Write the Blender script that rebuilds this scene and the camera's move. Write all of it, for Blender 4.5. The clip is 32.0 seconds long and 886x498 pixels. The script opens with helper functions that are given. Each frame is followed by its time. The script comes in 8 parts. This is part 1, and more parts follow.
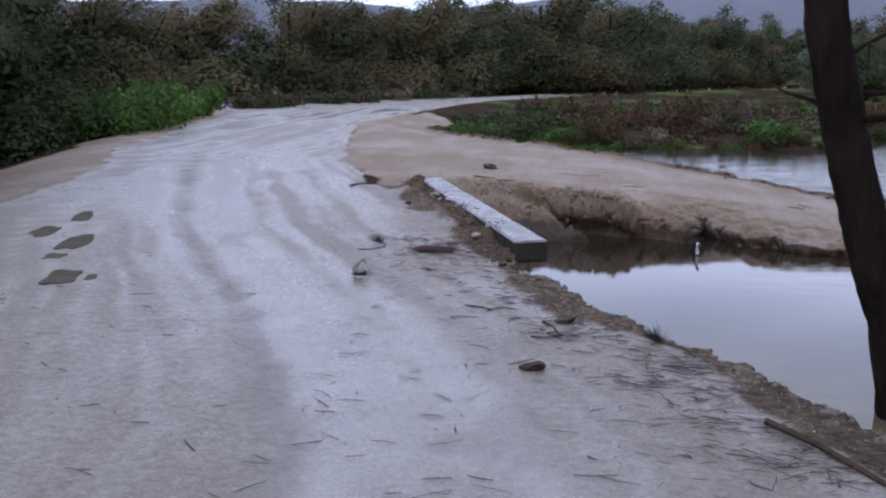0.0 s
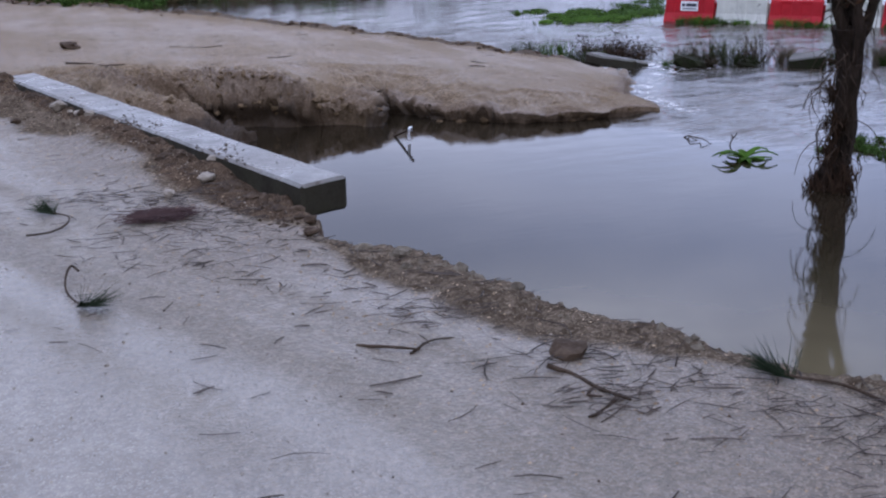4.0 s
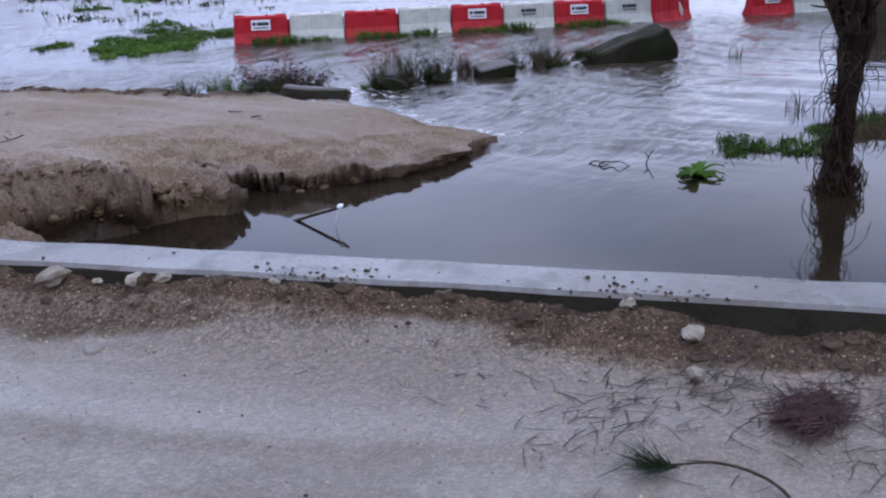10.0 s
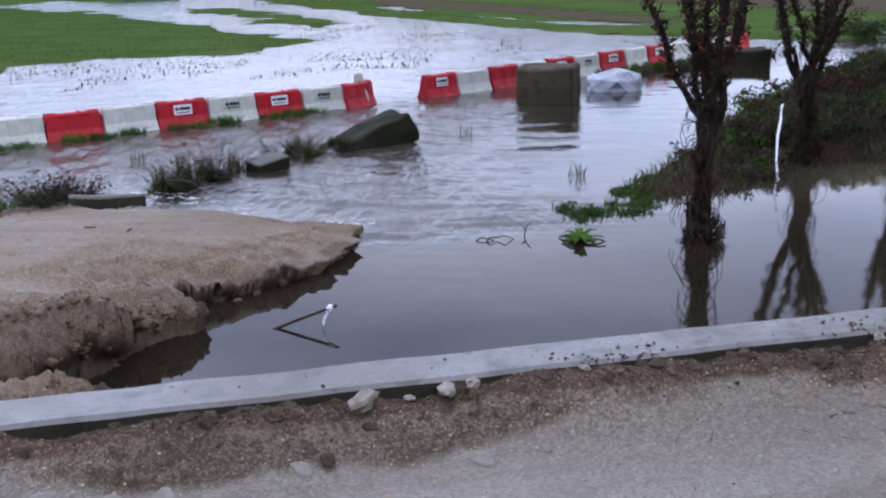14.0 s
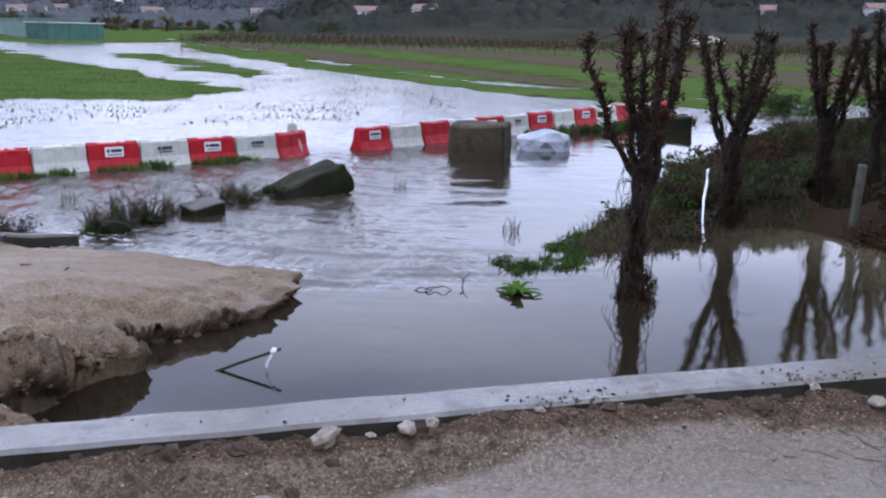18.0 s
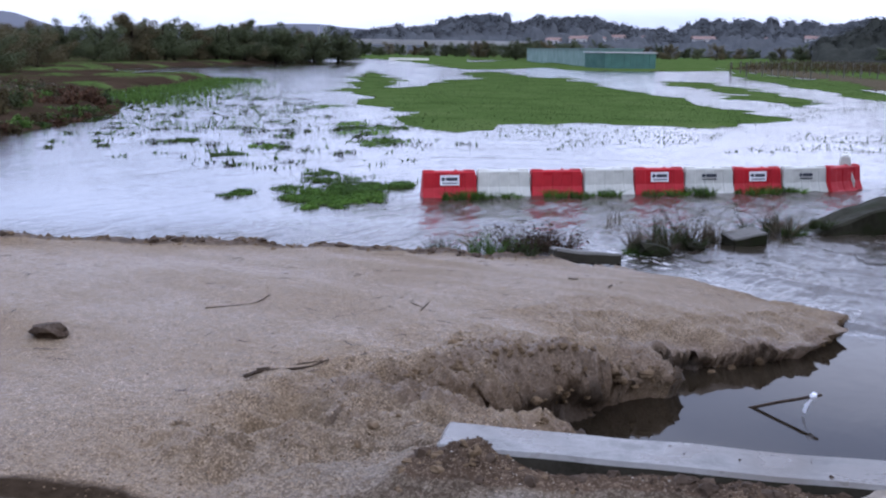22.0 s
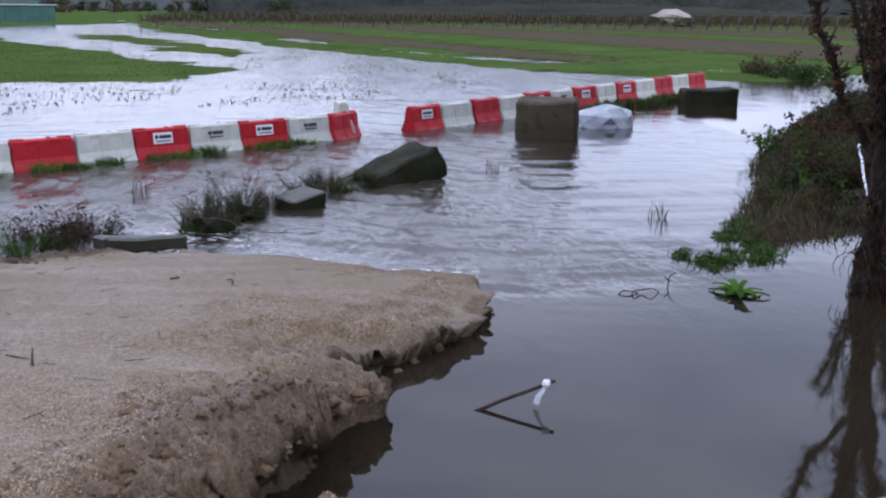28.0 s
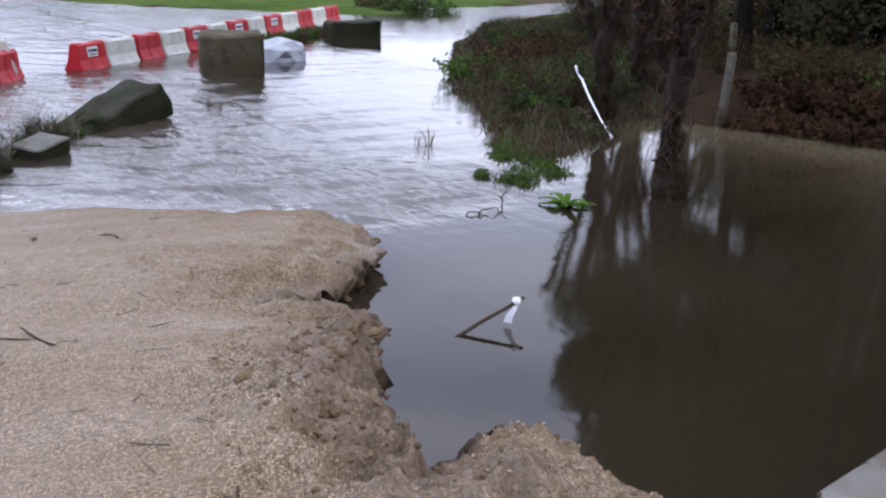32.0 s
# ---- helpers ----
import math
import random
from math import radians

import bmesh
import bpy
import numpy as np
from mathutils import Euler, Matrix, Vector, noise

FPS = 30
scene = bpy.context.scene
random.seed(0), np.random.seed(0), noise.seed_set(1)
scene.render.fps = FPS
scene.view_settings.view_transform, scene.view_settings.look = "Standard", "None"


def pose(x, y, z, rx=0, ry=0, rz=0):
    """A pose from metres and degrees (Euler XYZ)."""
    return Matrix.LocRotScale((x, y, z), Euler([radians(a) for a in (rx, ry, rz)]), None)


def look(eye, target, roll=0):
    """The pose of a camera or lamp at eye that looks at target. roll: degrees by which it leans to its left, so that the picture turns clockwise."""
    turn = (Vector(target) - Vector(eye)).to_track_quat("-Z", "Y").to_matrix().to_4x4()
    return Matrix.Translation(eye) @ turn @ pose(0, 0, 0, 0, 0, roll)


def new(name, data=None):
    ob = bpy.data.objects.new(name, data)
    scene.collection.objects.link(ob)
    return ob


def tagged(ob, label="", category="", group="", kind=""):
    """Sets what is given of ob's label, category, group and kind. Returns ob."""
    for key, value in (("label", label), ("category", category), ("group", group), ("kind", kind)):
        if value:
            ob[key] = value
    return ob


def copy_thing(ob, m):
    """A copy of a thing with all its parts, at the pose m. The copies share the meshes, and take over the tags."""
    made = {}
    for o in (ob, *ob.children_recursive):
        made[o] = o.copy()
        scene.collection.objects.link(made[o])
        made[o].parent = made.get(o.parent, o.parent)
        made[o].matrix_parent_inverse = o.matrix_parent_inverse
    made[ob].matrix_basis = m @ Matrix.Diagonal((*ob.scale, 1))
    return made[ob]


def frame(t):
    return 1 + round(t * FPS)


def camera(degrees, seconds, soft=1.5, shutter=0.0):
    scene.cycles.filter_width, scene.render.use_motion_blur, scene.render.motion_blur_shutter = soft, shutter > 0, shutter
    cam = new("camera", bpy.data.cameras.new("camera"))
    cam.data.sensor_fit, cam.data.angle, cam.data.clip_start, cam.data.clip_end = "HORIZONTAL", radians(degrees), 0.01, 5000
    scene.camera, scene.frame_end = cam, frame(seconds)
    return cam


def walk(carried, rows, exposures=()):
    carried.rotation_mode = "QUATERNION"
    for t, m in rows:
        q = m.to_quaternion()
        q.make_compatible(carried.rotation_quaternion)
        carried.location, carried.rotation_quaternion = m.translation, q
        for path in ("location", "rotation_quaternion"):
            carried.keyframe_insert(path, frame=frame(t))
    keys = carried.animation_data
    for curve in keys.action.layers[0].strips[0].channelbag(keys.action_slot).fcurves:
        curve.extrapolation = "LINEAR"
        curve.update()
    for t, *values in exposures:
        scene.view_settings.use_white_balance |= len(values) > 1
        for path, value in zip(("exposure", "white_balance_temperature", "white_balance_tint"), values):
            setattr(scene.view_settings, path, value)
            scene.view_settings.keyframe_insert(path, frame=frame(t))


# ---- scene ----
cam = camera(46.0, 32.0, 2.2)
PATH = [
    (0, (1.886, -3.338, 1.689), (1.696, -1.377, 1.346), 0.4),
    (0.5, (1.59, -2.867, 1.637), (1.398, -0.908, 1.283), -0.8),
    (1, (1.271, -2.497, 1.698), (1.148, -0.537, 1.321), -0.8),
    (1.5, (1.115, -1.954, 1.642), (1.077, 0.008, 1.256), 0.4),
    (2, (0.833, -1.469, 1.666), (1.048, 0.486, 1.305), -0.3),
    (2.5, (0.756, -0.976, 1.641), (1.117, 0.936, 1.179), -0.6),
    (4.5, (0.001, 0.87, 1.661), (0.808, 2.583, 1.016), -1.1),
    (5, (-0.194, 1.414, 1.669), (0.66, 3.1, 1.014), -0.5),
    (5.5, (-0.397, 1.932, 1.64), (0.373, 3.64, 0.942), 0.3),
    (6, (-0.733, 2.348, 1.665), (0.146, 4.026, 1.023), -1.5),
    (6.5, (-1.071, 2.724, 1.654), (-0.234, 4.448, 1.082), -1.8),
    (7, (-1.383, 3.027, 1.686), (-0.505, 4.742, 1.15), -0.4),
    (7.5, (-1.674, 3.337, 1.696), (-0.559, 4.886, 1.095), -2.8),
    (8, (-1.867, 3.775, 1.701), (-0.553, 5.144, 1.069), -0.5),
    (8.5, (-2.069, 4.246, 1.693), (-0.651, 5.509, 1.065), -0.2),
    (9, (-2.205, 4.758, 1.713), (-0.742, 5.95, 1.053), 0.7),
    (9.5, (-2.281, 5.217, 1.728), (-0.747, 6.338, 1.101), 1.1),
    (10, (-2.49, 5.69, 1.724), (-0.834, 6.609, 1.081), -1.6),
    (10.5, (-2.63, 6.11, 1.751), (-0.926, 6.946, 1.119), -0.7),
    (11, (-2.765, 6.56, 1.795), (-1.006, 7.308, 1.208), -0.4),
    (11.5, (-2.938, 7.052, 1.767), (-1.15, 7.731, 1.183), -4.0),
    (12, (-3.086, 7.591, 1.779), (-1.336, 8.365, 1.198), -4.1),
    (12.5, (-3.213, 8.0, 1.821), (-1.411, 8.68, 1.28), -3.9),
    (13, (-3.538, 8.375, 1.854), (-1.652, 8.782, 1.329), -3.9),
    (13.5, (-3.655, 8.636, 1.925), (-1.747, 8.947, 1.413), -2.5),
    (14, (-3.603, 8.782, 1.909), (-1.673, 8.899, 1.396), -1.6),
    (14.5, (-3.658, 8.825, 1.903), (-1.734, 8.588, 1.413), -1.1),
    (16.5, (-3.886, 8.9, 1.916), (-1.981, 8.454, 1.503), -0.3),
    (17, (-4.075, 8.941, 2.039), (-2.139, 8.63, 1.649), 1.7),
    (17.5, (-3.904, 8.959, 1.954), (-1.952, 8.787, 1.55), 1.7),
    (18, (-3.758, 8.984, 1.885), (-1.801, 8.946, 1.475), 1.2),
    (18.5, (-3.676, 8.999, 1.851), (-1.72, 9.083, 1.438), 1.1),
    (19, (-3.721, 9.013, 1.876), (-1.778, 9.244, 1.461), 0.8),
    (19.5, (-3.7, 9.026, 1.858), (-1.775, 9.376, 1.445), 1.0),
    (20, (-3.662, 9.058, 1.837), (-1.762, 9.529, 1.429), 0.9),
    (20.5, (-3.594, 9.105, 1.813), (-1.735, 9.699, 1.375), 0.7),
    (21, (-3.553, 9.125, 1.81), (-1.734, 9.829, 1.37), 0.7),
    (21.5, (-3.581, 9.117, 1.83), (-1.789, 9.904, 1.419), 0.6),
    (22, (-3.681, 9.115, 1.865), (-1.945, 10.036, 1.49), 0.8),
    (22.5, (-3.653, 9.106, 1.872), (-1.97, 10.132, 1.534), 0.7),
    (23, (-3.657, 9.082, 1.884), (-1.98, 10.128, 1.581), 0.4),
    (23.5, (-3.666, 9.061, 1.885), (-1.929, 10.01, 1.602), -0.2),
    (24, (-3.555, 9.103, 1.848), (-1.747, 9.911, 1.569), 0.0),
    (24.5, (-3.474, 9.187, 1.834), (-1.613, 9.868, 1.56), 0.8),
    (25, (-3.269, 9.383, 1.83), (-1.354, 9.868, 1.517), -0.2),
    (25.5, (-3.208, 9.575, 1.841), (-1.274, 9.948, 1.493), 0.6),
    (27.5, (-2.263, 10.836, 1.692), (-0.308, 10.819, 1.273), 0.3),
    (28, (-2.104, 11.14, 1.701), (-0.159, 11.011, 1.252), 0.4),
    (28.5, (-1.951, 11.48, 1.649), (-0.059, 11.125, 1.11), -0.9),
    (29, (-1.801, 11.764, 1.637), (0.056, 11.28, 1.075), -0.0),
    (29.5, (-1.677, 11.99, 1.639), (0.158, 11.394, 1.109), 1.8),
    (30, (-1.537, 12.326, 1.581), (0.305, 11.743, 1.064), 1.4),
    (30.5, (-1.436, 12.61, 1.563), (0.39, 12.015, 1.005), -0.2),
    (31, (-1.416, 12.918, 1.61), (0.399, 12.276, 1.069), -1.6),
    (31.5, (-1.409, 13.17, 1.594), (0.336, 12.346, 1.069), -0.2),
    (32, (-1.348, 13.379, 1.557), (0.353, 12.483, 1.007), 1.2),
]
walk(cam, [(t, look(eye, target, roll)) for t, eye, target, roll in PATH], [(0, 0.05, 5480, 21), (1, -0.05, 5480, 21), (2, -0.12, 5480, 21), (3.5, 0.0, 5480, 21), (5, 0.05, 5450, 21), (7, 0.15, 5450, 21), (10, 0.05, 5450, 21), (12, 0.12, 5480, 20), (14, 0.15, 5550, 19), (16.6, 0.52, 5620, 18), (18, 0.32, 5580, 19), (20, 0.16, 5550, 20), (21, 0.22, 5500, 20), (22, 0.2, 5450, 20), (23, -0.06, 5350, 20), (24.5, -0.33, 5270, 20), (27.5, 0.07, 5580, 18), (28, 0.12, 5620, 18), (29, 0.4, 5720, 18), (30, 0.42, 5800, 18), (31, 0.38, 5830, 18), (32, 0.52, 5930, 18)])

# ---- world, sun, exposure ----
W = -0.68          # flood level
SUN_EL, SUN_AZ = radians(28), radians(200)
world = bpy.data.worlds.new("overcast_sky")
scene.world = world
world.use_nodes = True
wn, wl = world.node_tree.nodes, world.node_tree.links
wn.clear()
w_out = wn.new("ShaderNodeOutputWorld")
w_bg = wn.new("ShaderNodeBackground")
w_sky = wn.new("ShaderNodeTexSky")
w_sky.sky_type = "NISHITA"
w_sky.sun_disc = False
w_sky.sun_elevation, w_sky.sun_rotation = SUN_EL, SUN_AZ
w_sky.air_density, w_sky.dust_density = 1.2, 3.0
w_co = wn.new("ShaderNodeTexCoord")
w_map = wn.new("ShaderNodeMapping")
w_map.inputs["Scale"].default_value = (1.0, 1.0, 4.5)
w_noise = wn.new("ShaderNodeTexNoise")
w_noise.inputs["Scale"].default_value = 2.2
w_noise.inputs["Detail"].default_value = 7
w_noise.inputs["Roughness"].default_value = 0.55
w_ramp = wn.new("ShaderNodeValToRGB")
w_ramp.color_ramp.elements[0].position, w_ramp.color_ramp.elements[0].color = 0.36, (5.6, 6.1, 7.4, 1)
w_ramp.color_ramp.elements[1].position, w_ramp.color_ramp.elements[1].color = 0.66, (9.3, 9.5, 10.2, 1)
w_mix = wn.new("ShaderNodeMix")
w_mix.data_type = "RGBA"
w_mix.inputs["Factor"].default_value = 0.92
wl.new(w_co.outputs["Generated"], w_map.inputs["Vector"])
wl.new(w_map.outputs["Vector"], w_noise.inputs["Vector"])
wl.new(w_noise.outputs["Fac"], w_ramp.inputs["Fac"])
wl.new(w_sky.outputs["Color"], w_mix.inputs["A"])
wl.new(w_ramp.outputs["Color"], w_mix.inputs["B"])
w_sep = wn.new("ShaderNodeSeparateXYZ")
wl.new(w_co.outputs["Generated"], w_sep.inputs["Vector"])
w_grad = wn.new("ShaderNodeFloatCurve")
curve = w_grad.mapping.curves[0]
curve.points[0].location, curve.points[1].location = (0.0, 0.42), (1.0, 0.68)
curve.points.new(0.07, 0.57)
curve.points.new(0.15, 0.68)
curve.points.new(0.3, 0.5)
curve.points.new(0.6, 0.8)
w_grad.mapping.update()
wl.new(w_sep.outputs["Z"], w_grad.inputs["Value"])
w_three = wn.new("ShaderNodeMath")
w_three.operation = "MULTIPLY"
w_three.inputs[1].default_value = 3.0
wl.new(w_grad.outputs["Value"], w_three.inputs[0])
w_mul = wn.new("ShaderNodeVectorMath")
w_mul.operation = "SCALE"
wl.new(w_mix.outputs["Result"], w_mul.inputs["Vector"])
wl.new(w_three.outputs[0], w_mul.inputs["Scale"])
w_dot = wn.new("ShaderNodeVectorMath")
w_dot.operation = "DOT_PRODUCT"
w_dot.inputs[1].default_value = (math.cos(radians(32)) * math.cos(radians(44)), math.cos(radians(32)) * math.sin(radians(44)), math.sin(radians(32)))
wl.new(w_co.outputs["Generated"], w_dot.inputs[0])
w_thin = wn.new("ShaderNodeMapRange")
w_thin.interpolation_type = "SMOOTHSTEP"
for key, v in (("From Min", 0.84), ("From Max", 1.0), ("To Min", 0.91), ("To Max", 1.36)):
    w_thin.inputs[key].default_value = v
wl.new(w_dot.outputs["Value"], w_thin.inputs["Value"])
w_cloud = wn.new("ShaderNodeVectorMath")
w_cloud.operation = "SCALE"
wl.new(w_mul.outputs["Vector"], w_cloud.inputs["Vector"])
wl.new(w_thin.outputs["Result"], w_cloud.inputs["Scale"])
wl.new(w_cloud.outputs["Vector"], w_bg.inputs["Color"])
w_bg.inputs["Strength"].default_value = 0.1
wl.new(w_bg.outputs["Background"], w_out.inputs["Surface"])

sun = new("sun", bpy.data.lights.new("sun", "SUN"))
sun.data.energy, sun.data.angle, sun.data.color = 0.6, radians(20), (1.0, 0.96, 0.9)
sun.matrix_world = look((0, 0, 60), Vector((0, 0, 60)) - 40 * Vector((math.sin(SUN_AZ) * math.cos(SUN_EL), math.cos(SUN_AZ) * math.cos(SUN_EL), math.sin(SUN_EL))))


# ---- materials ----
class Mat:
    """Small builder for node materials."""

    def __init__(self, name, rough=0.7, metal=0.0, spec=0.5):
        self.m = bpy.data.materials.new(name)
        self.m.use_nodes = True
        self.n, self.l = self.m.node_tree.nodes, self.m.node_tree.links
        self.b = self.n["Principled BSDF"]
        self.b.inputs["Roughness"].default_value = rough
        self.b.inputs["Metallic"].default_value = metal
        self.b.inputs["Specular IOR Level"].default_value = spec
        self.co = self.n.new("ShaderNodeTexCoord")

    def noise(self, scale, detail=5, rough=0.55, coord="Object", stretch=None):
        t = self.n.new("ShaderNodeTexNoise")
        t.inputs["Scale"].default_value = scale
        t.inputs["Detail"].default_value = detail
        t.inputs["Roughness"].default_value = rough
        src = self.co.outputs[coord]
        if stretch:
            mp = self.n.new("ShaderNodeMapping")
            mp.inputs["Scale"].default_value = stretch
            self.l.new(src, mp.inputs["Vector"])
            src = mp.outputs["Vector"]
        self.l.new(src, t.inputs["Vector"])
        return t.outputs["Fac"]

    def voronoi(self, scale, what="Distance", feature="F1"):
        t = self.n.new("ShaderNodeTexVoronoi")
        t.feature = feature
        t.inputs["Scale"].default_value = scale
        self.l.new(self.co.outputs["Object"], t.inputs["Vector"])
        return t.outputs[what]

    def ramp(self, fac, lo, hi, a=0.0, b=1.0):
        t = self.n.new("ShaderNodeMapRange")
        t.interpolation_type = "SMOOTHSTEP"
        for key, v in (("From Min", lo), ("From Max", hi), ("To Min", a), ("To Max", b)):
            t.inputs[key].default_value = v
        self.l.new(fac, t.inputs["Value"])
        return t.outputs["Result"]

    def colours(self, fac, *stops):
        t = self.n.new("ShaderNodeValToRGB")
        els = t.color_ramp.elements
        while len(els) < len(stops):
            els.new(0.5)
        for e, (p, c) in zip(els, stops):
            e.position, e.color = p, (*c, 1)
        self.l.new(fac, t.inputs["Fac"])
        return t.outputs["Color"]

    def put(self, socket, value):
        if isinstance(value, (int, float)):
            socket.default_value = value
        elif isinstance(value, tuple):
            socket.default_value = (*value, 1)
        else:
            self.l.new(value, socket)

    def mix(self, fac, a, b, kind="MIX"):
        t = self.n.new("ShaderNodeMix")
        t.data_type, t.blend_type = "RGBA", kind
        self.put(t.inputs["Factor"], fac)
        self.put(t.inputs["A"], a)
        self.put(t.inputs["B"], b)
        return t.outputs["Result"]

    def math(self, op, a, b=0.0, c=None):
        t = self.n.new("ShaderNodeMath")
        t.operation = op
        for i, v in enumerate((a, b) if c is None else (a, b, c)):
            self.put(t.inputs[i], v)
        return t.outputs[0]

    def attr(self, name):
        t = self.n.new("ShaderNodeAttribute")
        t.attribute_name = name
        return t.outputs["Fac"]

    def rand(self):
        return self.n.new("ShaderNodeObjectInfo").outputs["Random"]

    def island(self):
        return self.n.new("ShaderNodeNewGeometry").outputs["Random Per Island"]

    def bump(self, height, strength=0.3, distance=0.02):
        t = self.n.new("ShaderNodeBump")
        self.put(t.inputs["Strength"], strength)
        t.inputs["Distance"].default_value = distance
        self.l.new(height, t.inputs["Height"])
        if self.b.inputs["Normal"].links:
            self.l.new(self.b.inputs["Normal"].links[0].from_socket, t.inputs["Normal"])
        self.l.new(t.outputs["Normal"], self.b.inputs["Normal"])
        return self

    def set(self, **kw):
        names = dict(colour="Base Color", rough="Roughness", spec="Specular IOR Level", metal="Metallic", ior="IOR")
        for k, v in kw.items():
            self.put(self.b.inputs[names[k]], v)
        return self


def simple(name, dark, light, scale=20.0, rough=0.75, bump=0.3, dist=0.01, spec=0.4, stretch=None, per_object=0.0):
    """Two-scale mottled material between two colours."""
    k = Mat(name, rough, spec=spec)
    n1, n2 = k.noise(scale, 6, stretch=stretch), k.noise(scale * 0.13, 4)
    f = k.math("MULTIPLY_ADD", n2, 0.6, k.math("MULTIPLY", n1, 0.5))
    col = k.colours(f, (0.35, dark), (0.72, light))
    if per_object:
        g = k.math("MULTIPLY_ADD", k.rand(), per_object, 1 - per_object / 2)
        sc = k.n.new("ShaderNodeCombineColor")
        for i in range(3):
            k.l.new(g, sc.inputs[i])
        col = k.mix(1.0, col, sc.outputs["Color"], "MULTIPLY")
    k.set(colour=col, rough=k.ramp(n1, 0.3, 0.7, rough + 0.1, rough - 0.12))
    k.bump(n1, bump, dist)
    return k.m


def ground_material():
    k = Mat("wet_ground", 0.6, spec=0.5)
    big, mid, fine, grit = k.noise(0.35, 4), k.noise(2.3, 6), k.noise(16, 6, 0.65), k.noise(75, 4, 0.7)
    pv = k.n.new("ShaderNodeSeparateColor")
    k.l.new(k.voronoi(60, "Color"), pv.inputs["Color"])
    peb = k.colours(pv.outputs["Red"], (0.1, (0.05, 0.033, 0.022)), (0.55, (0.13, 0.09, 0.064)), (0.95, (0.3, 0.235, 0.18)))
    pebd = k.voronoi(60)
    road, sand, dirt, grass, brown = (k.attr(a) for a in ("m_road", "m_sand", "m_dirt", "m_grass", "m_brown"))
    rut = k.attr("m_rut")

    def soft(mask, amount=0.5, src=mid):
        return k.ramp(k.math("MULTIPLY_ADD", k.math("SUBTRACT", src, 0.5), amount, mask), 0.4, 0.6)

    # bare muddy soil
    col = k.colours(k.math("MULTIPLY_ADD", fine, 0.5, k.math("MULTIPLY", big, 0.5)), (0.32, (0.018, 0.0125, 0.008)), (0.68, (0.05, 0.035, 0.022)))
    # ploughed brown strip
    bcol = k.colours(fine, (0.3, (0.045, 0.037, 0.023)), (0.7, (0.096, 0.08, 0.052)))
    col = k.mix(soft(brown, 0.4), col, bcol)
    # grass
    gcol = k.colours(k.math("MULTIPLY_ADD", fine, 0.55, k.math("MULTIPLY", big, 0.45)), (0.34, (0.032, 0.05, 0.013)), (0.5, (0.054, 0.086, 0.022)), (0.68, (0.088, 0.112, 0.038)))
    col = k.mix(soft(grass, 0.7), col, gcol)
    # orange-tan decomposed sand
    spec = k.mix(0.55, k.colours(grit, (0.3, (0.085, 0.056, 0.028)), (0.7, (0.205, 0.147, 0.082))), k.mix(0.38, (0.15, 0.106, 0.057), peb), "MIX")
    gr = k.n.new("ShaderNodeSeparateColor")
    k.l.new(k.voronoi(160, "Color"), gr.inputs["Color"])
    spec = k.mix(k.ramp(gr.outputs["Red"], 0.7, 0.88, 0, 0.7), spec, (0.42, 0.32, 0.21))
    spec = k.mix(k.ramp(gr.outputs["Green"], 0.7, 0.88, 0, 0.7), spec, (0.04, 0.027, 0.017))
    scol = k.mix(k.ramp(mid, 0.42, 0.66, 0, 0.5), spec, (0.152, 0.107, 0.059))
    smask = soft(sand, 0.35)
    col = k.mix(smask, col, scol)
    # pale wet limestone road
    pale = k.colours(k.math("MULTIPLY_ADD", mid, 0.55, k.math("MULTIPLY", fine, 0.45)), (0.33, (0.125, 0.107, 0.079)), (0.5, (0.175, 0.155, 0.119)), (0.66, (0.23, 0.209, 0.17)))
    pale = k.mix(k.ramp(grit, 0.62, 0.74, 0, 0.7), pale, (0.096, 0.078, 0.060))
    pale = k.mix(k.ramp(k.attr("m_track"), -0.1, -0.8, 0.0, 0.55), pale, (0.125, 0.11, 0.088))
    pale = k.mix(0.2, pale, peb)
    pale = k.mix(k.ramp(gr.outputs["Blue"], 0.8, 0.92, 0, 0.4), pale, (0.36, 0.33, 0.28))
    rmask = soft(road, 0.5)
    col = k.mix(rmask, col, pale)
    # worn gravelly margin beside the beam and the broken edge
    worn = k.math("MULTIPLY", k.attr("m_worn"), k.ramp(k.math("MULTIPLY_ADD", fine, 0.6, k.math("MULTIPLY", mid, 0.4)), 0.36, 0.56, 0.25, 1.0))
    wcol = k.mix(0.35, k.colours(grit, (0.32, (0.062, 0.05, 0.034)), (0.7, (0.165, 0.136, 0.096))), peb)
    wcol = k.mix(k.ramp(gr.outputs["Red"], 0.78, 0.92, 0, 0.5), wcol, (0.34, 0.29, 0.22))
    col = k.mix(worn, col, wcol)
    # ruts and worn patches
    col = k.mix(k.math("MULTIPLY", k.math("MULTIPLY", rut, k.ramp(mid, 0.3, 0.6, 0.5, 1.0)), 0.8), col, (0.11, 0.09, 0.066))
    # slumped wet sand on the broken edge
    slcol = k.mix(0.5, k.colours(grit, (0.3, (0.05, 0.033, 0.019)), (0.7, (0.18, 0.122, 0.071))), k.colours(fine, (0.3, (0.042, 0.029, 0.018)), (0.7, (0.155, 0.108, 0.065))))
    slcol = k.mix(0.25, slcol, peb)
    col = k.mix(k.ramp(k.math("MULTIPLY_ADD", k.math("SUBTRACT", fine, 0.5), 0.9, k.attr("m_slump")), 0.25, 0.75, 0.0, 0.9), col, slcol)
    # brown gravelly dirt
    dcol = k.mix(0.2, k.colours(mid, (0.35, (0.024, 0.016, 0.01)), (0.62, (0.088, 0.061, 0.039))), peb)
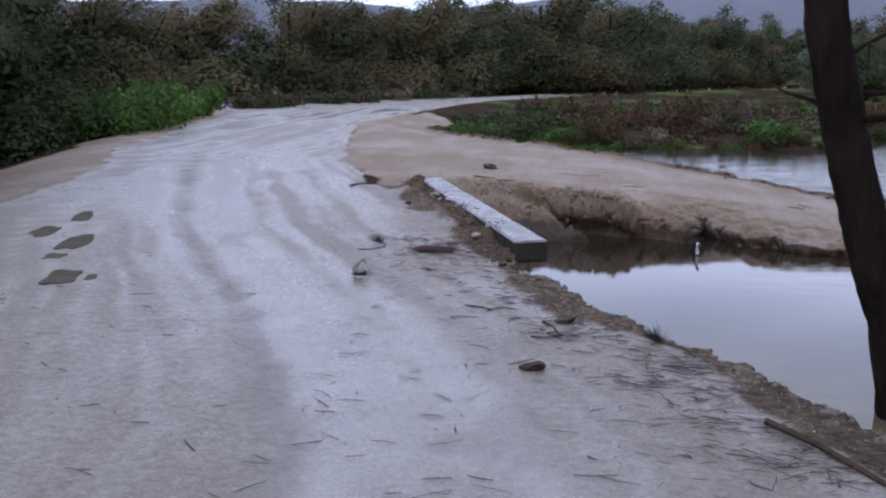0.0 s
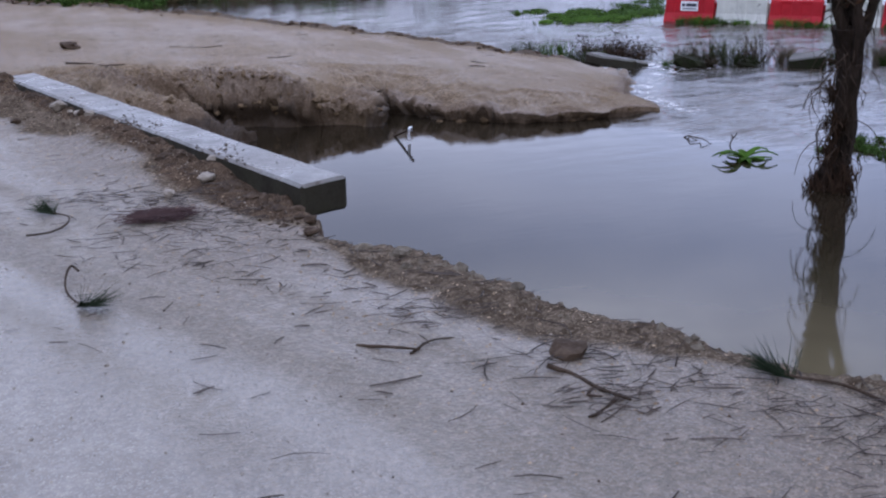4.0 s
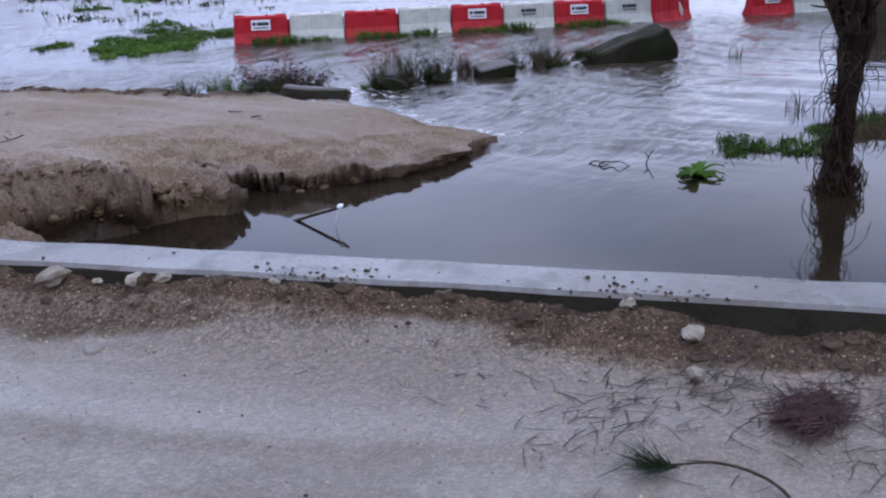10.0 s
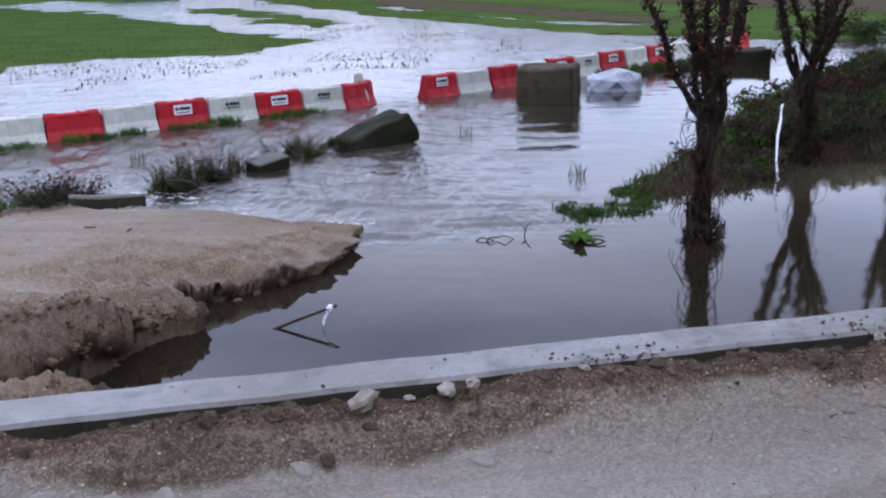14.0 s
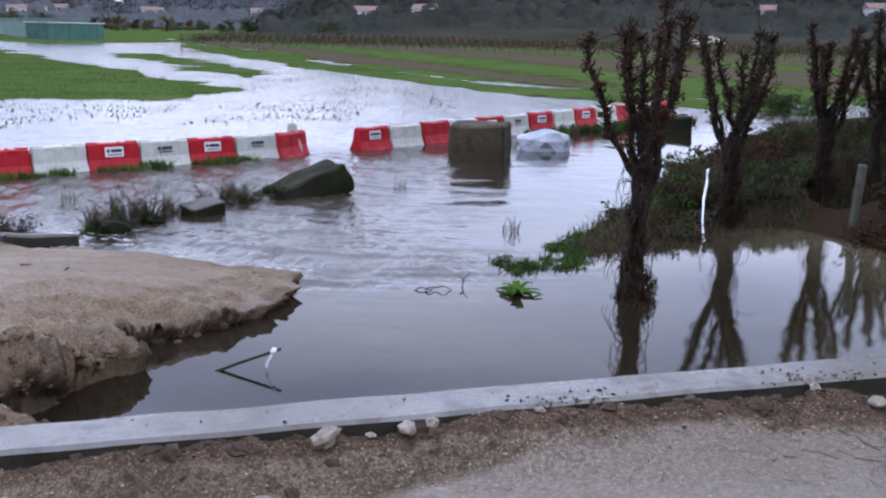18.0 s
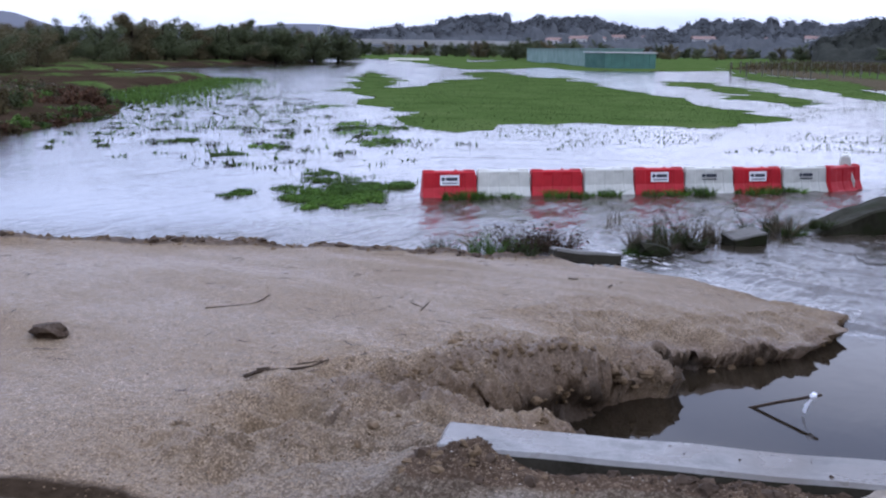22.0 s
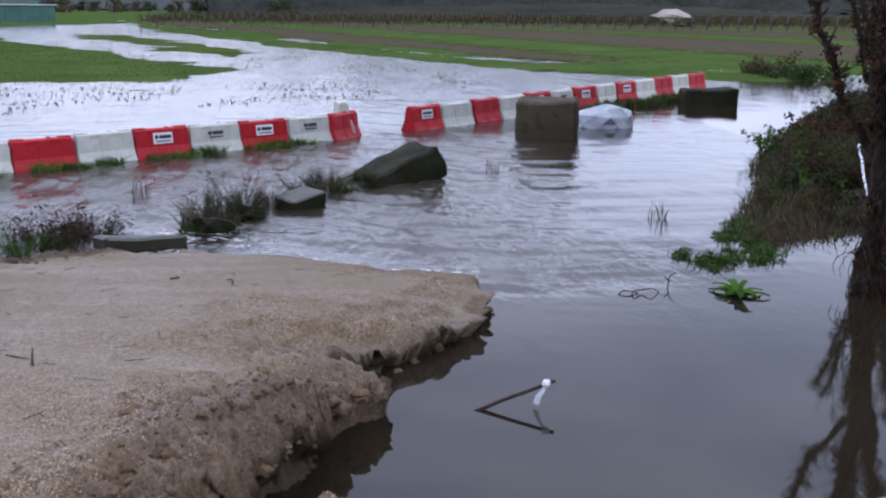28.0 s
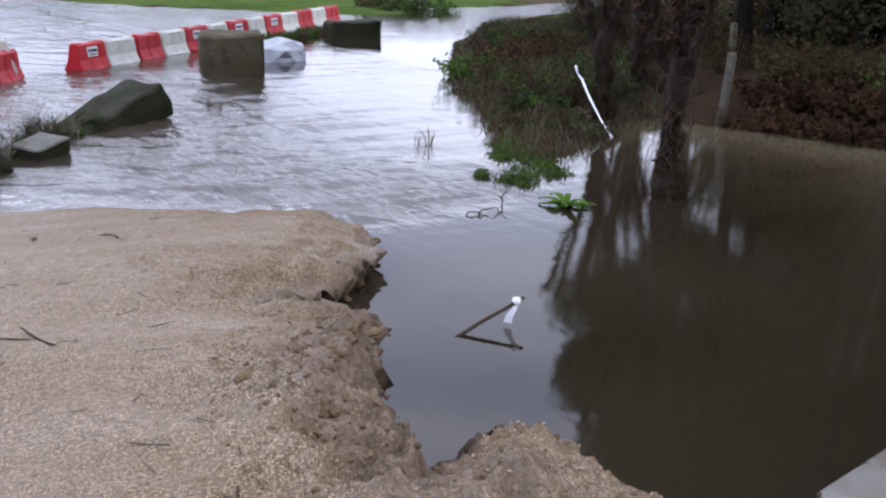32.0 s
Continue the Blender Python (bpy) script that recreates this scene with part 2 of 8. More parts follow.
    dcol = k.mix(0.55, dcol, k.colours(fine, (0.36, (0.022, 0.015, 0.01)), (0.66, (0.096, 0.067, 0.043))))
    dcol = k.mix(k.ramp(gr.outputs["Green"], 0.8, 0.92, 0, 0.45), dcol, (0.26, 0.2, 0.14))
    col = k.mix(soft(dirt, 0.9, k.math("MULTIPLY_ADD", fine, 0.6, k.math("MULTIPLY", mid, 0.4))), col, dcol)
    # sand soaked by the pool, with the undercut's shade painted in
    col = k.mix(k.math("MULTIPLY", k.ramp(k.math("MULTIPLY_ADD", k.math("SUBTRACT", fine, 0.5), 0.5, k.attr("m_wet_shade")), 0.2, 0.8), 0.8), col, (0.032, 0.022, 0.014))
    # standing films of water on the flat
    flat = k.math("MAXIMUM", rmask, k.math("MULTIPLY", smask, 0.8))
    streak = k.math("MULTIPLY_ADD", k.attr("m_track"), 0.32, k.math("MULTIPLY_ADD", k.noise(1.5, 5, stretch=(1, 0.22, 1)), 0.45, 0.28))
    pud = k.math("MULTIPLY", k.ramp(k.math("MULTIPLY_ADD", big, 0.35, k.math("MULTIPLY", streak, 0.65)), 0.4, 0.64), flat)
    wet = k.math("MULTIPLY", k.math("MULTIPLY", pud, k.math("SUBTRACT", 1.0, soft(dirt, 0.4))), k.math("MULTIPLY", k.math("MULTIPLY_ADD", k.attr("m_worn"), -0.8, 1.0), k.math("MULTIPLY_ADD", k.ramp(rut, 0.1, 0.9), -0.5, 1.0)))
    gmask = soft(grass, 0.7)
    plain = k.math("MULTIPLY", k.math("MAXIMUM", k.math("SUBTRACT", 1.0, rmask), soft(dirt, 0.4)), 0.2)
    r0 = k.math("ADD", k.ramp(fine, 0.3, 0.7, 0.62, 0.42), plain)
    mixr = k.math("MULTIPLY_ADD", wet, -0.34, r0)
    k.set(colour=col, rough=mixr, spec=k.math("MULTIPLY_ADD", wet, 0.45, k.math("MAXIMUM", k.math("MULTIPLY_ADD", k.math("MULTIPLY", rmask, k.math("SUBTRACT", 1.0, k.math("MAXIMUM", soft(dirt, 0.4), k.math("MULTIPLY", k.ramp(rut, 0.1, 0.9), 0.4)))), 0.26, k.math("MULTIPLY", smask, 0.12)), 0.0)))
    k.bump(mid, 0.35, 0.03)
    k.bump(k.noise(30, 3, 0.6), k.math("MULTIPLY_ADD", smask, 0.85, 0.15), 0.018)
    k.bump(fine, k.math("MULTIPLY_ADD", wet, -0.25, 0.5), 0.012)
    k.bump(k.math("MULTIPLY_ADD", grit, 0.6, k.math("MULTIPLY", pebd, 0.7)), k.math("MULTIPLY_ADD", wet, -0.4, 0.75), 0.006)
    return k.m


def water_material():
    k = Mat("muddy_flood_water", 0.04, spec=0.5)
    k.set(ior=1.33)
    flow = k.attr("flow")
    calm = k.noise(1.1, 3, 0.5)
    rip = k.noise(2.6, 5, 0.6, stretch=(0.55, 1.5, 1))
    chop = k.noise(9, 4, 0.6, stretch=(0.6, 1.4, 1))
    col = k.colours(k.noise(0.25, 4), (0.35, (0.014, 0.0105, 0.006)), (0.7, (0.024, 0.018, 0.011)))
    col = k.mix(k.math("MULTIPLY", flow, 0.6), col, (0.07, 0.057, 0.042))
    col = k.mix(k.math("MULTIPLY", k.attr("mud"), k.ramp(k.noise(0.7, 3), 0.3, 0.7, 0.55, 1.0)), col, (0.125, 0.105, 0.06))
    foam_gleam = k.math("MULTIPLY", k.ramp(k.noise(6, 6, 0.7), 0.46, 0.66), k.attr("foam_gleam"))
    col = k.mix(foam_gleam, col, (0.7, 0.7, 0.68))
    k.set(colour=col, rough=k.math("MULTIPLY_ADD", foam_gleam, 0.5, k.math("MULTIPLY_ADD", flow, 0.12, 0.035)))
    k.bump(calm, 0.05, 0.02)
    k.bump(rip, k.math("MULTIPLY_ADD", flow, 0.55, 0.006), 0.12)
    k.bump(k.noise(1.3, 3, 0.5, stretch=(0.4, 1.5, 1)), k.math("MULTIPLY", k.math("MULTIPLY", flow, flow), 0.85), 0.26)
    k.bump(chop, k.math("MULTIPLY_ADD", flow, 0.4, 0.022), 0.02)
    return k.m


M_GROUND = ground_material()
M_WATER = water_material()


def concrete_material(name, dark, light, moss=(0.05, 0.06, 0.025), moss_amount=0.3, wet=0.5, gloss=0.5):
    k = Mat(name, wet, spec=gloss)
    n1, n2, n3 = k.noise(5, 6), k.noise(40, 5, 0.7), k.noise(1.3, 3)
    col = k.colours(k.math("MULTIPLY_ADD", n1, 0.7, k.math("MULTIPLY", n2, 0.3)), (0.3, dark), (0.7, light))
    col = k.mix(k.ramp(n2, 0.64, 0.75, 0, 0.35), col, tuple(0.5 * c for c in dark))
    col = k.mix(k.math("MULTIPLY", k.ramp(k.math("MULTIPLY_ADD", n1, 0.5, k.math("MULTIPLY", n3, 0.5)), 0.45, 0.62), moss_amount), col, moss)
    k.set(colour=col, rough=k.ramp(n1, 0.3, 0.7, wet + 0.12, wet - 0.15))
    k.bump(n1, 0.25, 0.02)
    k.bump(n2, 0.4, 0.005)
    return k.m


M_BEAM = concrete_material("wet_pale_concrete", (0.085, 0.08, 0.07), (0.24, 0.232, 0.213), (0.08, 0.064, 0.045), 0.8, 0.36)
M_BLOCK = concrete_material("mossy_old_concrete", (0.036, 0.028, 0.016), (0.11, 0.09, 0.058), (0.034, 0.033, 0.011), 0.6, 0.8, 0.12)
# Concrete for side faces, with their shade put into the colour.
M_SIDE_SHADE = concrete_material("shaded_side_concrete", (0.018, 0.016, 0.011), (0.06, 0.054, 0.04), (0.02, 0.02, 0.01), 0.5, 0.75, 0.15)
M_MOSSY = concrete_material("mossy_slab_concrete", (0.014, 0.014, 0.008), (0.048, 0.045, 0.03), (0.014, 0.018, 0.006), 0.8, 0.85, 0.08)
M_STONE = simple("pale_limestone", (0.14, 0.118, 0.088), (0.34, 0.295, 0.235), 30, 0.7, 0.5)
M_CLOD = simple("dark_clod", (0.026, 0.018, 0.012), (0.088, 0.062, 0.041), 30, 0.85, 0.6, spec=0.12)
M_RIM = simple("grey_brown_road_earth", (0.06, 0.05, 0.036), (0.18, 0.152, 0.112), 30, 0.85, 0.6, spec=0.12)
M_RED = simple("red_plastic", (0.3, 0.007, 0.012), (0.43, 0.013, 0.02), 6, 0.5, 0.08, spec=0.25, per_object=0.15)
M_WHITE = simple("white_plastic", (0.42, 0.42, 0.36), (0.6, 0.6, 0.53), 6, 0.5, 0.08, spec=0.3, per_object=0.1)
M_PLATE = simple("white_sticker", (0.7, 0.7, 0.7), (0.82, 0.82, 0.82), 20, 0.4, 0.02)
M_INK = simple("dark_print", (0.02, 0.025, 0.04), (0.05, 0.055, 0.07), 20, 0.5, 0.02)
M_BARK = simple("wet_dark_bark", (0.006, 0.0048, 0.004), (0.027, 0.02, 0.016), 14, 0.95, 0.9, 0.04, 0.02, stretch=(1, 1, 0.22))
M_BARK2 = simple("pollard_bark", (0.009, 0.007, 0.005), (0.045, 0.033, 0.025), 26, 0.85, 0.9, 0.03, 0.08, stretch=(1, 1, 0.3))
M_TWIG = simple("dead_twig", (0.02, 0.014, 0.01), (0.07, 0.05, 0.034), 40, 0.85, 0.2, spec=0.1)
M_CLOTH = simple("white_plastic_strip", (0.62, 0.64, 0.68), (0.85, 0.86, 0.88), 30, 0.4, 0.2)
M_TARP = simple("dirty_plastic_sheet", (0.24, 0.255, 0.29), (0.44, 0.455, 0.49), 4, 0.35, 0.8, 0.1)
M_LICHEN = concrete_material("lichened_post_concrete", (0.05, 0.046, 0.034), (0.17, 0.16, 0.125), (0.04, 0.044, 0.022), 0.6, 0.8, 0.15)
M_POST = concrete_material("concrete_post", (0.06, 0.056, 0.048), (0.16, 0.15, 0.13), (0.035, 0.036, 0.018), 0.5, 0.7, 0.25)
M_SHED = simple("green_sheet_metal", (0.02, 0.07, 0.055), (0.035, 0.11, 0.085), 0.8, 0.5, 0.05)
M_SHEDL = simple("faded_green_sheet", (0.09, 0.16, 0.14), (0.14, 0.22, 0.19), 0.5, 0.6, 0.05)
M_DARK = simple("dark_opening", (0.012, 0.013, 0.014), (0.025, 0.026, 0.028), 1, 0.8, 0.02)
M_WALLW = simple("white_render_wall", (0.4, 0.4, 0.39), (0.52, 0.52, 0.51), 0.6, 0.8, 0.05)
M_ROOF = simple("terracotta_roof", (0.14, 0.09, 0.075), (0.2, 0.13, 0.105), 1.0, 0.8, 0.2)
M_BRIDGE = simple("grey_bridge_concrete", (0.2, 0.2, 0.2), (0.3, 0.3, 0.3), 0.3, 0.8, 0.05)


M_GRIT = simple("pale_orange_grit", (0.16, 0.1, 0.054), (0.46, 0.36, 0.24), 9, 0.7, 0.3, spec=0.3)
M_SANDCLOD = simple("wet_tan_sand_clod", (0.055, 0.037, 0.021), (0.165, 0.115, 0.065), 60, 0.8, 0.6, spec=0.12)
M_NEEDLE = simple("brown_pine_litter", (0.018, 0.014, 0.011), (0.075, 0.055, 0.042), 12, 0.7, 0.1)
M_REDNEEDLE = simple("red_brown_needles", (0.022, 0.009, 0.008), (0.058, 0.024, 0.02), 14, 0.7, 0.1)
M_PUDDLE = simple("olive_puddle", (0.05, 0.043, 0.028), (0.075, 0.066, 0.045), 5, 0.75, 0.1, spec=0.03)
M_FLAT = simple("worn_road_stone", (0.13, 0.112, 0.088), (0.225, 0.2, 0.165), 25, 0.65, 0.4, spec=0.3)


def leaf_material(name, dark, mid, light, vary=0.45):
    k = Mat(name, 0.8, spec=0.08)
    f = k.math("MULTIPLY_ADD", k.island(), vary, k.math("MULTIPLY_ADD", k.noise(0.8, 3), 0.5, 0.27 - vary / 2))
    col = k.colours(f, (0.2, dark), (0.5, mid), (0.85, light))
    each = k.math("MULTIPLY_ADD", k.rand(), 0.6, 0.7)
    tone = k.n.new("ShaderNodeCombineColor")
    for i in range(3):
        k.l.new(each, tone.inputs[i])
    col = k.mix(1.0, col, tone.outputs["Color"], "MULTIPLY")
    k.set(colour=col)
    thin, both = k.n.new("ShaderNodeBsdfTranslucent"), k.n.new("ShaderNodeMixShader")
    both.inputs["Fac"].default_value = 0.4
    k.l.new(col, thin.inputs["Color"])
    k.l.new(k.b.outputs["BSDF"], both.inputs[1])
    k.l.new(thin.outputs["BSDF"], both.inputs[2])
    k.l.new(both.outputs["Shader"], k.n["Material Output"].inputs["Surface"])
    return k.m


L_GREEN = leaf_material("wet_green_leaves", (0.02, 0.035, 0.008), (0.045, 0.085, 0.016), (0.1, 0.17, 0.035))
L_BRIGHT = leaf_material("bright_weed_leaves", (0.035, 0.075, 0.01), (0.08, 0.16, 0.02), (0.16, 0.27, 0.05))
L_DARK = leaf_material("dark_woodland_leaves", (0.018, 0.024, 0.009), (0.032, 0.04, 0.016), (0.05, 0.056, 0.024), 0.25)
L_BROWN = leaf_material("brown_autumn_leaves", (0.03, 0.024, 0.011), (0.052, 0.041, 0.018), (0.085, 0.064, 0.027), 0.25)
L_RUST = leaf_material("rust_bracken", (0.03, 0.016, 0.009), (0.06, 0.032, 0.018), (0.1, 0.058, 0.032))
L_VINE = leaf_material("dead_vine", (0.016, 0.011, 0.008), (0.04, 0.025, 0.016), (0.075, 0.047, 0.03))
L_DRY = leaf_material("dry_stems", (0.03, 0.024, 0.016), (0.08, 0.065, 0.042), (0.17, 0.14, 0.095))
L_SPRIG = leaf_material("fallen_needles", (0.014, 0.022, 0.012), (0.028, 0.042, 0.022), (0.055, 0.075, 0.042))
L_PINE = leaf_material("pine_needles", (0.015, 0.03, 0.012), (0.03, 0.06, 0.02), (0.06, 0.1, 0.035))
L_GRASS = leaf_material("meadow_grass", (0.03, 0.05, 0.012), (0.05, 0.085, 0.02), (0.08, 0.115, 0.033))
# Woodland leaf colours are lifted and evened out to include distance haze.
L_WOODB = leaf_material("brown_willow_leaves", (0.074, 0.062, 0.031), (0.086, 0.073, 0.036), (0.098, 0.083, 0.042), 0.12)
L_WOODD = leaf_material("dull_green_leaves", (0.052, 0.061, 0.029), (0.061, 0.072, 0.034), (0.071, 0.082, 0.039), 0.12)
L_WOODG = leaf_material("grey_green_leaves", (0.064, 0.073, 0.034), (0.074, 0.084, 0.039), (0.085, 0.095, 0.045), 0.12)


# ---- building helpers ----
def link_mesh(name, verts, faces, mat, parent=None, label="", smooth=False):
    me = bpy.data.meshes.new(name)
    me.from_pydata([tuple(v) for v in verts], [], [tuple(f) for f in faces])
    me.materials.append(mat)
    if smooth:
        me.polygons.foreach_set("use_smooth", [True] * len(me.polygons))
    ob = new(name, me)
    ob.parent = parent
    if label:
        tagged(ob, label)
    return ob


def part(name, bm, material, parent=None, label="", smooth=False):
    me = bpy.data.meshes.new(name)
    bmesh.ops.recalc_face_normals(bm, faces=bm.faces)
    bm.to_mesh(me)
    bm.free()
    me.materials.append(material)
    if smooth:
        me.polygons.foreach_set("use_smooth", [True] * len(me.polygons))
    ob = new(name, me)
    ob.parent = parent
    if label:
        tagged(ob, label)
    return ob


def empty(name, m, label, category, group=""):
    ob = new(name)
    ob.empty_display_size = 0.1
    ob.matrix_world = m
    return tagged(ob, label, category, group)


def tube(bm, pts, radii, n=7, cap=True, wobble=0.0, rng=random):
    pts = [Vector(p) for p in pts]
    rings = []
    for i, p in enumerate(pts):
        d = (pts[min(i + 1, len(pts) - 1)] - pts[max(i - 1, 0)]).normalized()
        u = d.orthogonal().normalized() if i == 0 else (u - d * u.dot(d)).normalized()
        v = d.cross(u)
        rings.append([bm.verts.new(p + radii[i] * (1 + wobble * (rng.random() - 0.5)) * (math.cos(a) * u + math.sin(a) * v)) for a in (2 * math.pi * j / n for j in range(n))])
    for a, b in zip(rings, rings[1:]):
        for j in range(n):
            bm.faces.new((a[j], a[(j + 1) % n], b[(j + 1) % n], b[j]))
    if cap:
        bm.faces.new(rings[0][::-1])
        bm.faces.new(rings[-1])


def smooth_path(pts, per=5):
    """Catmull-Rom curve through the points."""
    p = [Vector(q) for q in pts]
    p = [2 * p[0] - p[1]] + p + [2 * p[-1] - p[-2]]
    out = []
    for a, b, c, d in zip(p, p[1:], p[2:], p[3:]):
        for i in range(per):
            t = i / per
            out.append(0.5 * (2 * b + (c - a) * t + (2 * a - 5 * b + 4 * c - d) * t * t + (3 * b - a - 3 * c + d) * t ** 3))
    return out + [p[-2]]


def box(bm, lo, hi, m=None):
    vs = [Vector((x, y, z)) for x in (lo[0], hi[0]) for y in (lo[1], hi[1]) for z in (lo[2], hi[2])]
    vs = [bm.verts.new(m @ v if m else v) for v in vs]
    for f in ((0, 1, 3, 2), (4, 6, 7, 5), (0, 4, 5, 1), (2, 3, 7, 6), (0, 2, 6, 4), (1, 5, 7, 3)):
        bm.faces.new([vs[i] for i in f])
    return vs


def stone(name, size, mat, seed, label, category="stone", at=(0, 0, 0), flat=0.7, group=""):
    rng = random.Random(seed)
    bm = bmesh.new()
    bmesh.ops.create_icosphere(bm, subdivisions=2, radius=size / 2)
    off = Vector((rng.random() * 50, rng.random() * 50, rng.random() * 50))
    for v in bm.verts:
        k = 1 + 0.55 * noise.noise(v.co / size * 2.2 + off) + 0.2 * noise.noise(v.co / size * 6 + off)
        v.co *= k
        v.co.z *= flat
        v.co.x *= 1.2
    ob = part(name, bm, mat)
    ob.matrix_world = pose(*at, rng.uniform(-12, 12), rng.uniform(-12, 12), rng.uniform(0, 360))
    return tagged(ob, label, category, group)


def leaf_cloud(name, centres, radii, count, size, mat, parent, seed, flatten=1.0, up=0.0, label="", aspect=0.55, kind="", fill=0.0):
    """Many small bent leaf quads scattered through blobs; numpy, one mesh."""
    rs = np.random.RandomState(seed)
    c, r = np.array(centres, float), np.array(radii, float)
    pick = rs.choice(len(c), count, p=r**2 / (r**2).sum())
    d = rs.normal(size=(count, 3))
    d /= np.linalg.norm(d, axis=1)[:, None]
    inner = rs.rand(count) < fill
    rad = r[pick] * np.where(inner, 0.55, 0.45 + 0.6 * rs.rand(count) ** 0.6)
    p = c[pick] + d * rad[:, None] * np.array([1, 1, flatten])
    face = d + 0.22 * rs.normal(size=(count, 3)) + np.array([0, 0, 0.35])
    if up > 2:
        a = rs.normal(size=(count, 3)) + np.array([0, 0, up])
    else:
        a = np.cross(face, rs.normal(size=(count, 3)))
    a /= np.linalg.norm(a, axis=1)[:, None]
    b = np.cross(a, face)
    b /= np.linalg.norm(b, axis=1)[:, None]
    s = (size * np.where(inner, 1.5, 0.6 + 0.8 * rs.rand(count)))[:, None]
    v = np.stack([p - a * s, p + b * s * aspect, p + a * s, p - b * s * aspect], 1).reshape(-1, 3)
    f = np.arange(4 * count).reshape(-1, 4)
    ob = link_mesh(name, v, f, mat, parent, label, smooth=True)
    if up <= 2:
        n = d + 0.15 * rs.normal(size=(count, 3)) + np.array([0, 0, 0.8])
        n /= np.linalg.norm(n, axis=1)[:, None]
        ob.data.normals_split_custom_set_from_vertices(np.repeat(n, 4, axis=0).tolist())
    return tagged(ob, kind=kind) if kind else ob


def blades(name, spots, height, width, mat, parent, seed, lean=0.35, label="", kind=""):
    """Upright grass blades as bent two-segment strips at given ground points."""
    rs = np.random.RandomState(seed)
    p = np.array(spots, float)
    n = len(p)
    ang = rs.rand(n) * 2 * math.pi
    side = np.stack([np.cos(ang), np.sin(ang), 0 * ang], 1)
    la = rs.rand(n) * 2 * math.pi
    ln = np.stack([np.cos(la), np.sin(la), 0 * la], 1) * (lean * rs.rand(n))[:, None]
    hgt = (height * (0.5 + 0.8 * rs.rand(n)))[:, None]
    w = width * (0.7 + 0.6 * rs.rand(n))[:, None]
    up = np.array([0, 0, 1.0])
    m1 = p + (0.55 * up + 0.35 * ln) * hgt
    m2 = p + (0.95 * up + 1.1 * ln) * hgt
    v = np.stack([p - side * w, p + side * w, m1 + side * w * 0.8, m1 - side * w * 0.8, m2], 1).reshape(-1, 3)
    f = []
    for i in range(n):
        k = 5 * i
        f += [(k, k + 1, k + 2, k + 3), (k + 3, k + 2, k + 4)]
    ob = link_mesh(name, v, f, mat, parent, label)
    return tagged(ob, kind=kind) if kind else ob


# ---- terrain ----
def sdist(px, py, poly):
    """Distance to a closed polygon, positive inside."""
    d2, inside = np.full(px.shape, 1e12), np.zeros(px.shape, bool)
    for (x0, y0), (x1, y1) in zip(poly, poly[1:] + poly[:1]):
        ex, ey = x1 - x0, y1 - y0
        wx, wy = px - x0, py - y0
        t = np.clip((wx * ex + wy * ey) / (ex * ex + ey * ey + 1e-12), 0, 1)
        d2 = np.minimum(d2, (wx - t * ex) ** 2 + (wy - t * ey) ** 2)
        if y0 != y1:
            cross = (y0 > py) != (y1 > py)
            inside ^= cross & (px < ex * (py - y0) / (y1 - y0) + x0)
    return np.where(inside, 1, -1) * np.sqrt(d2)


def ldist(px, py, line):
    d2 = np.full(px.shape, 1e12)
    for (x0, y0), (x1, y1) in zip(line, line[1:]):
        ex, ey = x1 - x0, y1 - y0
        wx, wy = px - x0, py - y0
        t = np.clip((wx * ex + wy * ey) / (ex * ex + ey * ey + 1e-12), 0, 1)
        d2 = np.minimum(d2, (wx - t * ex) ** 2 + (wy - t * ey) ** 2)
    return np.sqrt(d2)


def sstep(v, lo, hi):
    t = np.clip((v - lo) / (hi - lo), 0, 1)
    return t * t * (3 - 2 * t)


def vnoise(x, y, scale, seed, octaves=4, gain=0.5):
    """Value noise, about -1 to 1."""
    rs = np.random.RandomState(seed)
    total, amp, norm = 0, 1.0, 0.0
    for _ in range(octaves):
        tab = rs.rand(256, 256) * 2 - 1
        gx, gy = x / scale + rs.rand() * 99, y / scale + rs.rand() * 99
        ix, iy = np.floor(gx).astype(int), np.floor(gy).astype(int)
        fx, fy = gx - ix, gy - iy
        fx, fy = fx * fx * (3 - 2 * fx), fy * fy * (3 - 2 * fy)
        q = lambda a, b: tab[(ix + a) % 256, (iy + b) % 256]
        total = total + amp * (q(0, 0) * (1 - fx) * (1 - fy) + q(1, 0) * fx * (1 - fy) + q(0, 1) * (1 - fx) * fy + q(1, 1) * fx * fy)
        norm, amp, scale = norm + amp, amp * gain, scale * 0.5
    return total / norm * 1.6


# far side of the water: bank to the north, meadow to the east, wooded spit to the south
FAR_SHORE = [(-0.9, 24.6), (-0.6, 26.5), (0.8, 27.9), (3.3, 27.9), (6.8, 29.2), (10, 28.6), (13.2, 33.2), (19, 35.2), (25, 38.6), (30.5, 43.6), (31.8, 45.2),
             (30, 47.6), (35, 51), (49, 57), (62, 65), (66, 68.5), (60, 72), (68, 80), (71, 93), (106, 106), (144, 120), (240, 190), (900, 700), (1500, 300), (1500, -600), (300, -300),
             (60, -40), (34, -14), (27.1, -5.7), (24, -1.5), (22.3, 0.8), (18.5, 2.9), (14, 5.1), (11.65, 6.0), (9.9, 6.8), (8.6, 7.25), (8.1, 7.0), (8.9, 6.0), (9.9, 5.2),
             (10.3, 4.4), (10.2, 3.9), (8.9, 3.3), (7.3, 2.7), (6.7, 1.1), (6.6, -3), (6.4, -12), (6.2, -60)]
